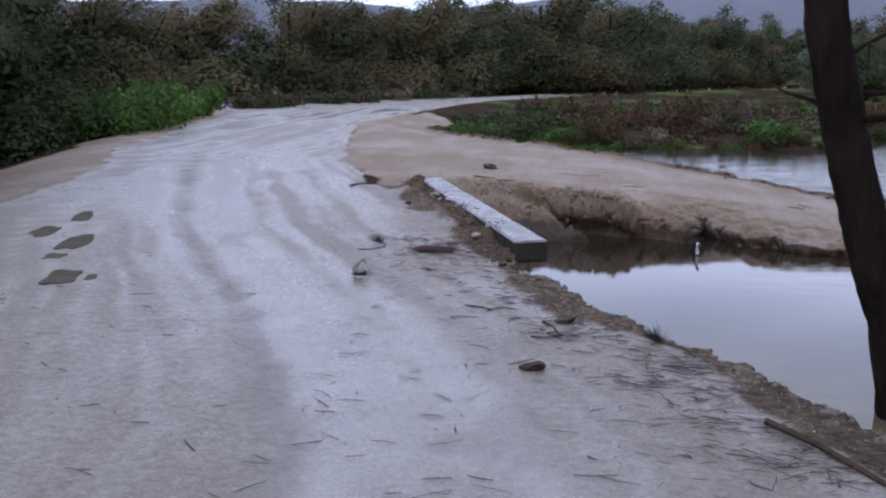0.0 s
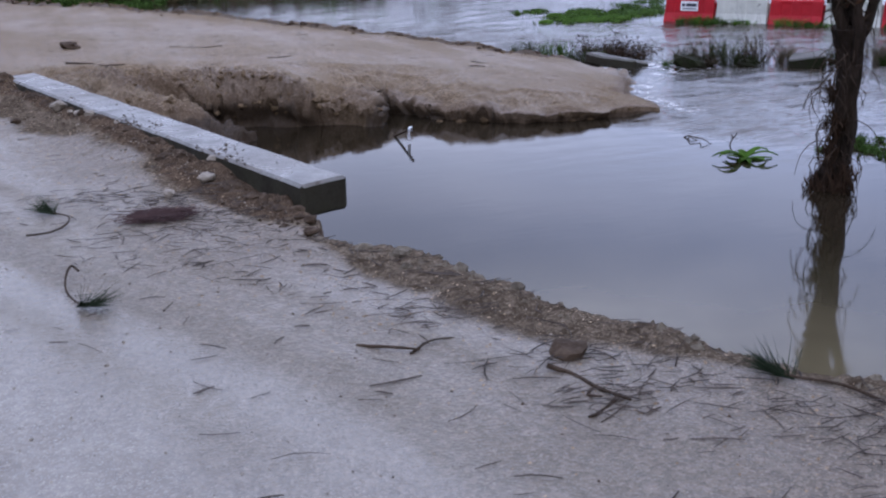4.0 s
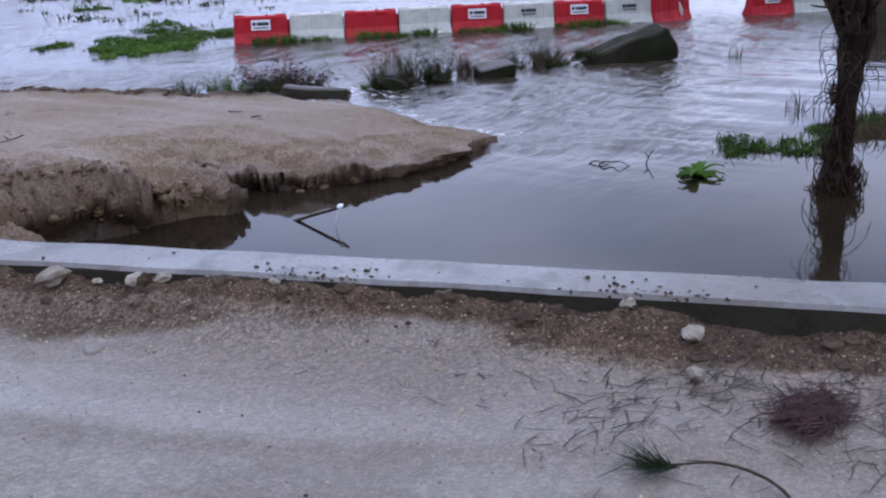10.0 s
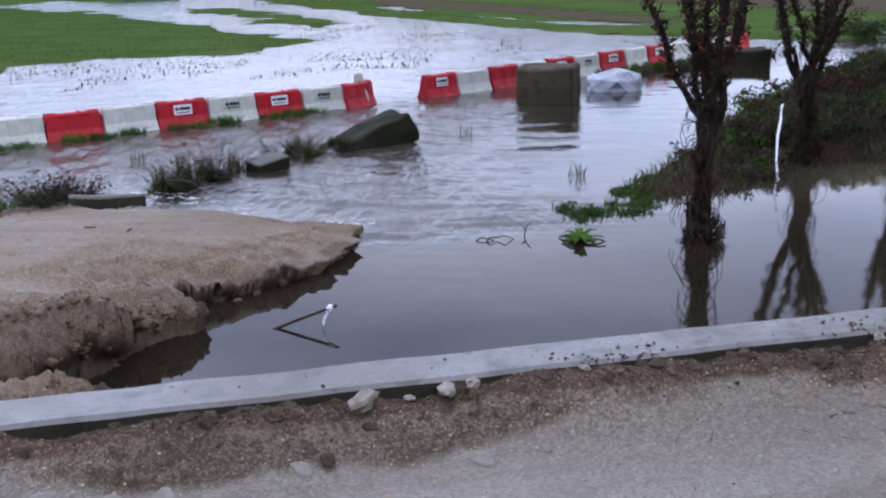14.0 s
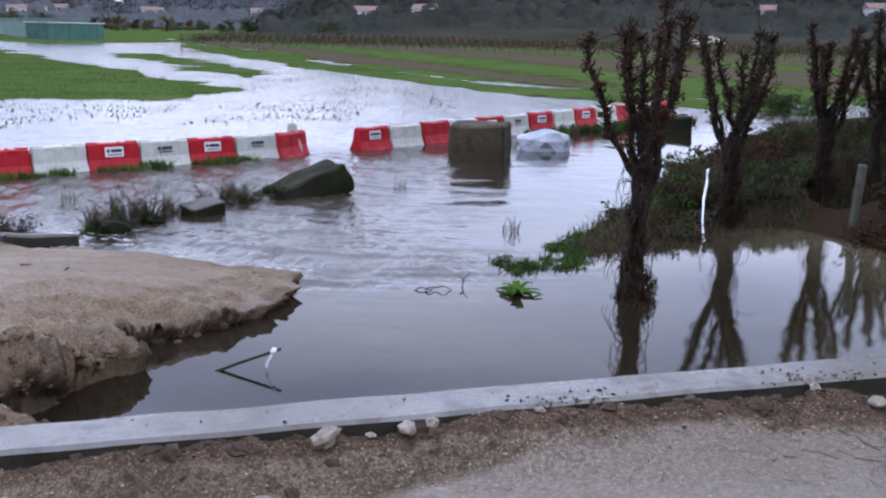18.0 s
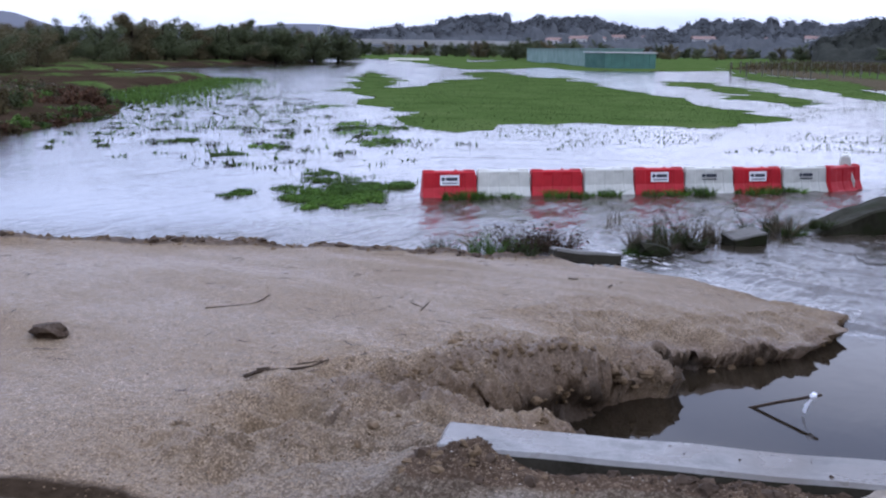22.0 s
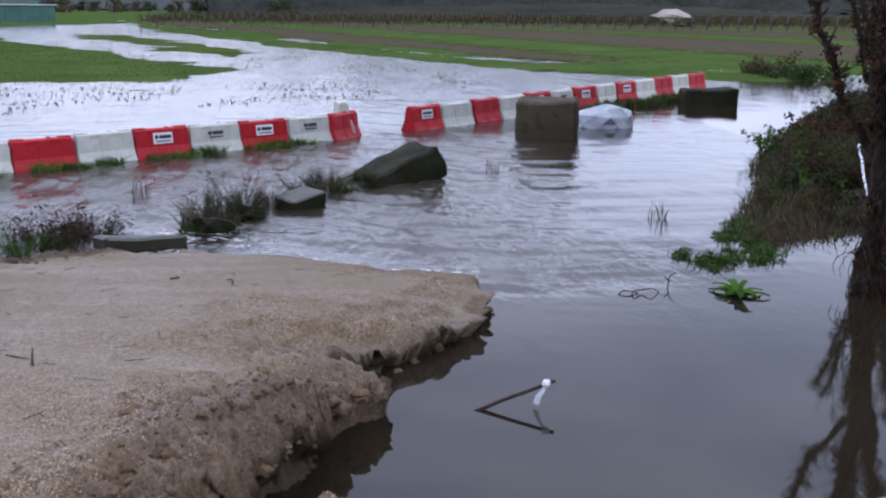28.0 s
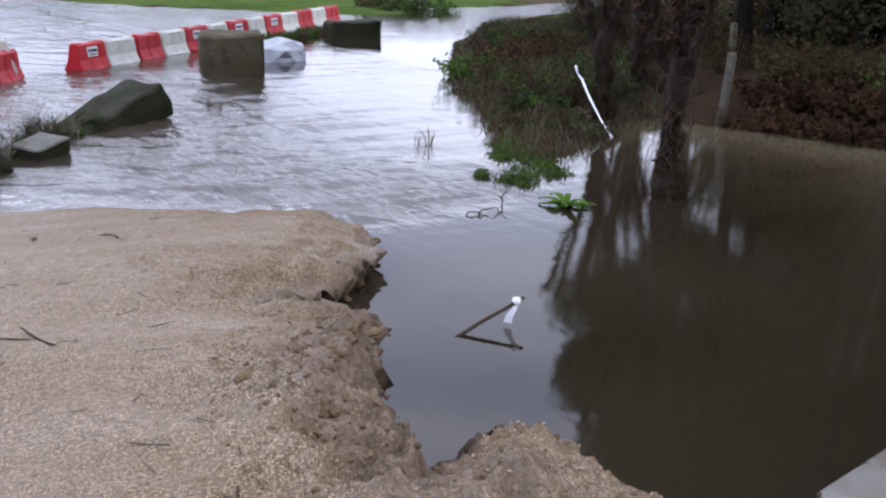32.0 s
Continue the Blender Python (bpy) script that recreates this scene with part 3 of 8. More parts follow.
LIP = [(4.6, -60), (4.5, -12), (4.35, -4), (3.9, 0.3), (3.5, 1.4), (3.14, 2.25), (2.9, 2.95), (2.62, 3.45), (2.4, 3.72), (2.2, 4.15), (2.1, 4.5), (1.94, 4.95), (1.72, 5.2),
       (1.62, 5.45), (1.66, 5.75), (1.55, 6.3), (1.2, 7.6), (0.8, 9.4), (0.62, 10.5), (0.62, 11.1), (0.9, 11.17), (1.3, 11.18), (1.7, 11.14), (1.98, 11.18), (2.1, 11.32), (1.95, 11.52),
       (1.65, 11.68), (1.36, 11.8), (1.2, 11.95), (1.4, 12.14), (1.8, 12.16), (2.15, 12.16), (2.5, 12.06), (2.85, 11.86), (3.15, 11.66), (3.4, 11.42), (3.6, 11.2), (3.74, 11.08), (3.85, 11.14), (3.9, 11.35), (4.02, 11.6), (4.18, 11.82),
       (4.36, 11.62), (4.5, 11.36), (4.66, 11.16), (4.86, 10.9), (5.1, 10.66), (5.3, 10.4), (5.75, 10.33), (6.3, 10.36), (7.0, 10.16), (7.15, 10.6), (7.0, 11.15), (7.7, 12.1), (8.1, 13.1), (7.1, 14.2),
       (6.4, 14.9), (5.6, 15.8), (4.8, 16.7), (4.0, 17.7), (3.1, 18.6), (2.0, 19.7), (0.8, 21.2), (-0.3, 22.8), (-1.6, 24.0)]
SHORE = [(4.9, -60), (4.8, -12), (4.6, -4), (4.2, 0.4), (3.78, 1.5), (3.4, 2.4), (3.15, 3.1), (2.85, 3.6), (2.62, 3.9), (2.42, 4.3), (2.3, 4.65), (2.15, 5.1), (1.95, 5.35),
         (1.85, 5.5), (1.95, 5.8), (1.9, 6.4), (1.55, 7.7), (1.15, 9.5), (0.98, 10.5), (1.05, 10.8), (1.5, 10.82), (1.9, 10.84), (2.3, 10.87), (2.56, 10.96), (2.62, 11.1),
         (2.46, 11.28), (2.3, 11.44), (2.12, 11.6), (2.3, 11.72), (2.6, 11.68), (2.9, 11.58), (3.2, 11.47), (3.45, 11.34), (3.65, 11.18), (3.8, 10.98), (3.95, 10.86), (4.06, 11.0), (4.14, 11.25), (4.24, 11.42),
         (4.35, 11.32), (4.44, 11.1), (4.78, 10.84), (5.05, 10.6), (5.35, 10.36), (5.8, 10.28), (6.3, 10.3), (7.06, 10.13), (7.25, 10.6), (7.1, 11.1), (7.85, 12.05), (8.3, 13.15), (7.35, 14.4),
         (6.65, 15.1), (5.85, 16.0), (5.05, 16.9), (4.25, 17.9), (3.35, 18.8), (2.3, 19.95), (1.1, 21.4), (0.0, 23.0), (-0.8, 24.1)]
ROAD = [(4.6, -60), (4.5, -12), (4.3, -4), (3.8, 0.3), (3.4, 1.35), (3.02, 2.2), (2.75, 2.95), (2.45, 3.45), (2.15, 3.9), (1.95, 4.5), (1.62, 5.1), (1.3, 5.65), (0.98, 7), (0.5, 9), (0.05, 10.8), (-0.5, 12), (-1.0, 14),
        (-1.7, 17.4), (-2.7, 22.5), (-3.5, 29.3), (-2.9, 35.8), (-1.4, 49.7), (3, 62), (20, 97), (40, 125), (50, 140), (44, 142), (23, 111), (3.2, 70), (-3.2, 55), (-8.7, 47.5), (-10.2, 36.4),
        (-8.4, 24.9), (-7.0, 18.4), (-5.6, 12), (-4.6, 6), (-4.6, -60)]
SAND = [(0.3, 11.0), (0.9, 11.0), (2, 10.4), (4, 10.0), (7.6, 9.6), (9.2, 13), (2.5, 20.4), (-0.5, 24), (0.2, 26.8), (1.1, 29.5), (-0.4, 34), (-2.6, 36.5), (-4, 29.3), (-3, 22.5), (-2.2, 17.4), (-1.3, 14), (-0.6, 11.6)]
BERM = [(7.6, 13.6), (6.4, 14.75), (4.8, 16.55), (3.1, 18.45), (0.8, 21.0), (-0.6, 22.8)]
HOLLOW = [(11.4, 2.75), (12.4, 2.0), (14.4, 0.7), (15.6, 0.2)]
BEAM_LINE = [(1.56, 5.95), (0.08, 11.15)]
MEADOW = [(43, 39.2), (83.6, 64.9), (109, 79), (56.3, 44.5), (82.5, 52), (103, 63), (114.5, 65.2), (81, 41.4), (54.5, 25.3), (38.3, 16.3), (32, 17.7), (33.1, 23), (29.9, 25), (25.6, 24.3), (26.1, 25.6), (29.9, 27.3), (35, 32.5)]
MEADOW2 = [(248, 163), (374, 227), (209, 116), (222, 108), (149, 73), (119, 70.5)]
MEADOW3 = [(91, 38), (90, 32), (64, 20), (48.6, 17.4), (54.5, 20.3)]
GREEN_STRIP = [(240, 62), (171, 51), (110, 27), (72.5, 15.4), (52, 7), (42, 0), (34, -8), (28, -6), (33, 0), (38, 4.5), (46, 9), (60, 15.5), (90, 26), (120, 38)]
BROWN_STRIP = [(240, 60), (171, 51), (110, 27), (72.5, 15.4), (52, 7), (42, 0), (34, -11), (46, -26), (110, -62), (400, -90)]
SHED_YARD = [(132, 62), (150, 72), (240, 125), (260, 95), (165, 45), (140, 50)]
FAR_TRACK = [(22.2, 1.2), (22.6, 0.6), (26.7, -3.2), (33, -9), (40, -22), (36, -24), (30, -12), (27.2, -5.7), (23.6, -2.9), (21.9, -1.3)]
RUTS = [(-4.88, 16.7), (-4.0, 13.4), (-2.26, 8.2), (-1.09, 5.5), (-0.32, 3.8), (0.33, 2.3), (0.74, 1.3), (1.2, -1)]


def axis_lines(lo, hi, step, grow_lo, grow_hi, limit_lo, limit_hi):
    mid = list(np.arange(lo, hi + step / 2, step))
    left, d, x = [], step, lo
    while x > limit_lo:
        d *= grow_lo
        x -= d
        left.append(x)
    right, d, x = [], step, mid[-1]
    while x < limit_hi:
        d *= grow_hi
        x += d
        right.append(x)
    return np.array(left[::-1] + mid + right)


def terrain(x, y):
    """Height and surface masks of the ground."""
    n1, n2, n3 = vnoise(x, y, 1.6, 1), vnoise(x, y, 0.35, 2), vnoise(x, y, 6, 3)
    jx, jy = x + 0.075 * vnoise(x, y, 0.5, 5, 4, 0.6), y + 0.075 * vnoise(x, y, 0.5, 6, 4, 0.6)
    lip = sdist(jx, jy, LIP + FAR_SHORE)
    shore = sdist(jx, jy, SHORE + FAR_SHORE)
    undercut = sstep(x, 3.1, 3.6) * sstep(y, 9.6, 10.0) * (1 - sstep(y, 12.2, 13.0)) * (1 - sstep(x, 7.4, 8.2))
    lip, shore = lip + 0.05 * undercut, shore + 0.085 * undercut
    xe = np.maximum(x, 0)
    top = -0.0102 * np.minimum(xe, 9) ** 2 - 0.012 * np.minimum(xe, 9) * np.clip(12 - y, 0, 3) * (y > 9)
    top = np.where(y < 9, 0, top) + 0.012 * n1 + 0.004 * n2
    # soft ridge of spoil beside the beam and along the water's edge
    dirt_d = ldist(x, y, BEAM_LINE)
    top += (0.03 + 0.092 * sstep(y, 6.3, 7.6)) * np.exp(-(dirt_d / 0.23) ** 2) * (1 + 0.22 * n2)
    edge_zone = sstep(-lip, -0.02, 0.35)
    near_edge = (1 - edge_zone) * (lip < 0.05)
    top += 0.035 * near_edge * np.clip(n2 + 0.5, 0, 2) * (y < 7)
    top += 0.07 * np.exp(-(ldist(x, y, BERM) / 0.22) ** 2) * (1 + 0.7 * n2)
    # the sand sags towards the washed-out edge and breaks off in a low step
    lump = sstep(np.exp(-(((x - 1.5) / 0.75) ** 2 + ((y - 11.35) / 0.42) ** 2)), 0.12, 0.5) * sstep(x, 0.6, 0.9)
    sag = W + 0.2 - 0.12 * sstep(x, 5.0, 6.8) + 0.03 * n2 + (0.5 - 0.14 * sstep(x, 2.8, 3.2) - 0.1 * sstep(x, 4.2, 4.8)) * np.maximum(-shore, 0)
    sagging = sstep(y, 9.9, 10.1) * (1 - sstep(y, 12.5, 12.9)) * (1 - sstep(x, 7.8, 8.2)) * np.maximum(sstep(x, 2.9, 3.75), lump)
    top = top + (np.minimum(top, sag) - top) * sagging
    # disturbed sand near the end of the beam
    top += 0.05 * np.exp(-(((x - 0.6) / 1.2) ** 2 + ((y - 12.0) / 0.8) ** 2)) * n2
    # ground west of the road drops to flooded land
    road = sdist(x, y, ROAD)
    west = sstep(-road, 0.3, 4.5) * sstep(-x, 1.5, 3.5) * sstep(y, 0, 9)
    top = top * (1 - west) + (W - 0.12 + 0.25 * n3) * west
    # banks beyond the water
    north = (y > 24) & (road < 0) & (x > -4)
    south = (y < 9) & (x > 5.5)
    bank_n = W + 0.4 + 0.2 * n3 + 0.1 * n1 + 0.04 * n2
    bank_s = W + 0.35 + 0.2 * n3 + 0.1 * n1 + 0.012 * np.clip(8 - y, 0, 60)
    out_d = np.maximum(-shore, 0)
    rise = sstep(out_d, -0.05, 1.3)
    top = np.where(north, np.minimum(W + (bank_n - W) * rise, 0.4), top)
    top = np.where(north & (road > -2.2), top * sstep(-road, 0.1, 2.2), top)
    top = np.where(south, W + (bank_s - W) * rise, top)
    # flooded hollow behind the spit
    hollow = ldist(x, y, HOLLOW) + 0.25 * n1 + 0.1 * n2
    top = top + (np.minimum(top, W - 0.12) - top) * (1 - sstep(hollow, 0.42, 0.75)) * south
    # water bed and washed-out faces
    between = (lip > 0) & (shore <= 0) & ~north & ~south
    s = np.clip(lip / (lip + np.abs(shore) + 1e-6), 0, 1)
    crag = vnoise(x, y, 0.4, 41, 5, 0.7)
    prof = np.where(x > 3.1, 0.35 * s + 0.65 * sstep(s, 0.0, 0.22), np.where(y > 11, 0.08 * sstep(s, 0.0, 0.06) + 0.12 * sstep(s, 0.45, 0.55) + 0.8 * s ** 1.25, 0.45 * sstep(s, 0.0, 0.2) + 0.55 * s))
    lumps = 0.5 - np.abs(vnoise(x, y, 0.3, 43, 4, 0.65))
    face = top + (W - top) * np.clip(prof + 0.42 * crag * np.sin(math.pi * s), -0.05, 1.1)
    face = face + 0.1 * (lumps - 0.15) * np.sin(math.pi * np.clip(s, 0, 1)) * (y > 10.6)
    h = np.where(between, face, top)
    crumble = np.exp(-(np.maximum(-lip, 0) / 0.4) ** 2) * sstep(y, 10.3, 10.8) * (1 - sstep(y, 12.8, 13.4)) * (1 - sstep(x, 6.5, 7.3)) * sstep(x, 0.2, 0.6) * (shore < 0)
    h = h + crumble * np.where(x < 3.6, 1.0, 0.75) * (0.09 * (lumps - 0.2) + 0.06 * vnoise(x, y, 0.17, 44, 4, 0.7))
    h = h + 0.016 * vnoise(x, y, 0.12, 45, 2, 0.6) * np.exp(-(dirt_d / 0.3) ** 2)
    h = np.where(shore > 0, W - np.minimum(0.8, 0.9 * shore), h)
    # meadow: shallow flooded ground with grassy rises
    field = sstep(x + 0.6 * y, 24, 34) * (shore > 0)
    g = np.maximum.reduce([sdist(x, y, MEADOW), sdist(x, y, MEADOW2), sdist(x, y, MEADOW3)])
    g = g + 1.6 * vnoise(x, y, 5, 8) + 0.6 * vnoise(x, y, 1.2, 9)
    strip, bstrip = sdist(x, y, GREEN_STRIP), sdist(x, y, BROWN_STRIP)
    lift = sstep(g, -2.5, 1.5)
    yard = sdist(x, y, SHED_YARD)
    dry = sstep(np.maximum.reduce([strip, bstrip, yard]) + 1.2 * vnoise(x, y, 6, 12), -2, 3)
    patch = sstep(vnoise(x, y, 7, 14) + 0.4 * vnoise(x, y, 1.5, 15), 0.5, 0.9) * sstep(x - 0.2 * y, 14, 30)
    fh = W - 0.1 + 0.16 * lift + 0.25 * dry + 0.1 * patch + 0.015 * vnoise(x, y, 0.8, 17)
    far = np.maximum(sstep(np.hypot(x, y), 230, 420), sstep(np.hypot(x, y), 185, 240) * (y < 9 + 0.42 * x))
    fh = fh + 0.5 * far
    h = np.where((shore > 0) & (field > 0.01), np.maximum(h, fh * field + (W - 0.8) * (1 - field)), h)
    crack = ldist(x + 0.1 * n2, y + 0.08 * vnoise(x, y, 0.25, 48, 3), [(4.36, 11.2), (4.24, 11.6), (4.14, 11.85), (3.98, 11.98), (3.72, 12.02)])
    h = h - 0.24 * np.exp(-(crack / 0.055) ** 2) * (shore < 0) * sstep(x, 3.7, 4.15)
    # the broken block at the nose, and low terraces where the crust has dropped
    nose = np.exp(-(((x - 3.62) / 0.42) ** 2 + ((y - 11.36) / 0.42) ** 2)) * (shore < -0.02)
    h = h + nose * (0.16 * (lumps - 0.3) + 0.07 * vnoise(x, y, 0.13, 46, 3, 0.7) + 0.05)
    edge_bank = sstep(y, 10.2, 10.5) * (1 - sstep(y, 12.7, 13.0)) * sstep(x, 1.5, 2.0) * (1 - sstep(x, 6.2, 6.9)) * (shore < 0)
    for back, drop in ((0.13, 0.035), (0.34, 0.03)):
        cut = back + 0.16 * vnoise(x, y, 0.45, 47 + int(100 * back), 4, 0.65)
        h = h - drop * edge_bank * (1 - sstep(-lip, cut, cut + 0.035))
    for cx, cy, r, d in ((0.6, 12.28, 0.2, 0.07), (0.1, 12.36, 0.1, 0.06), (0.75, 12.42, 0.16, 0.06), (-0.3, 12.1, 0.2, 0.05), (2.3, 12.55, 0.3, 0.07), (1.2, 12.45, 0.25, 0.07), (0.2, 11.75, 0.22, 0.06)):
        h = h - 1.5 * d * np.exp(-(((x - cx) / r) ** 2 + ((y - cy) / (0.6 * r)) ** 2))
    rough_end = np.exp(-(((x - 0.7) / 1.3) ** 2 + ((y - 12.1) / 0.55) ** 2)) * (shore < -0.05)
    h = h + rough_end * (0.05 * n2 + 0.09 * (lumps - 0.3))
    # slots washed into the loose ground, and spoil thrown up against the beam's end
    for slot in ([(0.47, 12.4), (0.56, 12.27), (0.56, 12.2)], [(0.57, 12.1), (0.62, 12.02)], [(0.05, 12.28), (0.07, 12.17)], [(0.42, 11.68), (0.45, 11.52), (0.5, 11.38)], [(0.1, 12.6), (0.12, 12.45)], [(1.02, 11.66), (0.98, 11.54)]):
        h = h - 0.13 * (1 - sstep(ldist(x, y, slot) + 0.035 * n2, 0.015, 0.05))
    h = h + 0.07 * np.exp(-((x - 0.2) / 0.13) ** 2 - ((y - 11.02) / 0.16) ** 2) * (1 + 0.5 * n2)
    h = h - 0.03 * np.exp(-(ldist(x, y, RUTS) / 0.16) ** 2)
    m = {}
    line = sorted(RUTS, key=lambda q: q[1])
    across = x - np.interp(y, [q[1] for q in line], [q[0] for q in line])
    m["m_track"] = vnoise(across + 0.1 * n1, y * 0.05, 0.42, 51, 3, 0.6) * (y < 40)
    m["m_road"] = sstep(road + 0.25 * n1, -0.35, 0.45) * (lip < 0.12)
    m["m_sand"] = np.maximum(sstep(sdist(x, y, SAND) + 0.3 * n1, -0.4, 0.4) * (shore < 0.3), sstep(sdist(x, y, FAR_TRACK) + 0.3 * n1, -0.3, 0.4) * (shore < 0.1))
    m["m_sand"] = np.maximum(m["m_sand"], sstep(road + 0.3 * n1, -1.8, -1.0) * (1 - sstep(road + 0.3 * n1, 0.0, 0.5)) * sstep(-x, 2, 4) * sstep(y, 2, 5) * (y < 45))
    m["m_road"] = m["m_road"] * (1 - 0.85 * m["m_sand"])
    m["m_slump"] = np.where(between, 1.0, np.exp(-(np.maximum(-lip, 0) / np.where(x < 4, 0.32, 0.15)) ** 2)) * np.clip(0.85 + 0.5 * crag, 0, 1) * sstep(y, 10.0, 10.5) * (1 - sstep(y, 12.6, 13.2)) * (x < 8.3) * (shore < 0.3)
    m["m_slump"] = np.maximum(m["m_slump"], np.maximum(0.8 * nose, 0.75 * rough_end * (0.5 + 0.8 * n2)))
    # one dark mask for wet sand and the shade under the bank
    m["m_wet_shade"] = (1 - sstep(h + 0.07 * n2, W + 0.16, W + 0.42)) * sstep(y, 10.0, 10.5) * (1 - sstep(y, 12.6, 13.0)) * (1 - sstep(x, 5.6, 6.6)) * (x > 0.5) * sstep(lip, -0.03, 0.06)
    m["m_track"] = m["m_track"] * (1 - m["m_sand"])
    spoil_w = 0.105 + 0.14 * (1 - sstep(y, 6.6, 8.6)) + 0.05 * sstep(y, 10.4, 10.8) + 0.025 * n1
    m["m_dirt"] = np.clip(np.exp(-(dirt_d / np.maximum(spoil_w, 0.06)) ** 2) * 1.1 * (1 + 0.5 * n2) + (0.1 + 0.85 * sstep(y, 4.9, 5.6)) * (lip > 0.0) * (y < 11) * (x < 9) * ~south + 0.85 * np.exp(-(ldist(x, y, BERM) / 0.2) ** 2), 0, 1)
    m["m_worn"] = np.clip(np.maximum(np.exp(-(ldist(x, y, BEAM_LINE) / 1.0) ** 2), np.exp(-(np.maximum(-lip, 0) / 1.15) ** 2) * (y < 11)) * (1 + 0.5 * n1), 0, 1) * (1 - sstep(y, 11.5, 13)) * (1 - sstep(x - 0.25 * (6 - np.minimum(y, 6)), 1.8, 3.0)) * (lip < 0.1)
    m["m_dirt"] = np.where(south | north, 0, m["m_dirt"])
    gm = np.maximum(sstep(h, W - 0.03, W + 0.015) * (field > 0.5), 0)
    brown = sstep(bstrip + 1.0 * n3, 0, 2.5) * (1 - sstep(strip, -0.5, 1.5)) * (0.62 + 0.3 * np.sin(0.25 * (0.3 * x - 0.95 * y)))
    m["m_brown"] = np.where(shore > 0, brown, 0)
    m["m_grass"] = np.where(south & (shore < 0), 0.12 + 0.35 * sstep(n1 + n3, -0.2, 0.7), np.where(north & (shore < 0), 0.22 + 0.38 * sstep(n3 + 0.5 * n1, -0.1, 0.7), gm * (1 - brown)))
    m["m_rut"] = np.exp(-(ldist(x + 0.08 * n1, y, RUTS) / 0.13) ** 2) * (0.95 + 0.5 * n2) + sstep(n1 + 0.6 * n2, 0.75, 1.3) * 0.5 * (road > 0)
    return h, m


def zground(px, py):
    h, _ = terrain(np.array([float(px)]), np.array([float(py)]))
    return float(h[0])


def zgrounds(px, py):
    return terrain(np.array(px, float), np.array(py, float))[0]


def overhang(x, y, h):
    """Sideways shift that makes the washed-out sand face bulge over the water, undercut and layered."""
    e = 0.06
    f0 = lambda a, b: 0.5 * (sdist(a, b, LIP + FAR_SHORE) + sdist(a, b, SHORE + FAR_SHORE))
    zone = sstep(y, 10.0, 10.5) * (1 - sstep(y, 12.5, 13.1)) * sstep(x, 1.2, 1.9) * (1 - sstep(x, 6.0, 7.2))
    mound = np.exp(-(((x - 2.05) / 0.42) ** 2 + ((y - 11.15) / 0.36) ** 2))
    zone = zone * (1 - sstep(mound, 0.3, 0.65))
    dx, dy = np.zeros_like(h), np.zeros_like(h)
    on = zone > 0.001
    if not on.any():
        return dx, dy
    x, y, h, zone = x[on], y[on], h[on], zone[on]
    gx, gy = f0(x + e, y) - f0(x - e, y), f0(x, y + e) - f0(x, y - e)
    gl = np.hypot(gx, gy) + 1e-6
    gx, gy = gx / gl, gy / gl
    lip, shore = sdist(x, y, LIP + FAR_SHORE), sdist(x, y, SHORE + FAR_SHORE)
    rim = np.where(x < 3, -0.12, np.where(x < 4.25, -0.3, -0.48 - 0.08 * sstep(x, 5.0, 6.5)))
    f = np.clip((h - W) / (rim - W), 0, 1)
    jag = vnoise(x, y, 0.34, 61, 4, 0.6)
    thresh = 0.3 + 0.16 * jag
    prof = sstep(f, thresh - 0.22, thresh + 0.22) * (1 - 0.3 * sstep(f, 0.65, 1.0))
    ledge = 0.085 * vnoise(x + 0.6 * y, h * 2.6, 0.26, 62, 5, 0.7) * np.sin(math.pi * np.clip(f, 0, 1) ** 0.7)
    knob = np.abs(vnoise(0.8 * x - 0.6 * y + 1.2 * h, 1.9 * h + 0.5 * (x + y), 0.2, 63, 4, 0.65))
    ledge = ledge + (0.09 * (0.3 - knob) - 0.1 * sstep(vnoise(x + 0.7 * h, y + 1.5 * h, 0.22, 64, 3, 0.6), 0.35, 0.7)) * np.sin(math.pi * np.clip(f, 0, 1) ** 0.85)
    ledge = ledge * (1 - 0.55 * sstep(x, 4.2, 4.6))
    reach = np.where(y < 11.62 - 0.25 * np.maximum(x - 2.2, 0), 0.1, 0.22)
    reach = reach + (0.2 - reach) * sstep(x, 3.5, 3.8)
    reach = reach + (0.17 + 0.1 * jag - reach) * sstep(x, 4.2, 4.5)
    reach = reach * (0.45 + 0.55 * sstep(x, 1.8, 2.4))
    behind = np.exp(-(np.maximum(-lip, 0) / 0.5) ** 2) * (shore < 0.25)
    d = zone * behind * (reach * prof + ledge) * (0.9 + 0.25 * jag)
    dx[on], dy[on] = gx * d, gy * d
    return dx, dy


GX = axis_lines(-1.6, 7.4, 0.023, 1.08, 1.035, -900, 1600)
GY = axis_lines(2.6, 13.2, 0.023, 1.08, 1.035, -500, 1500)


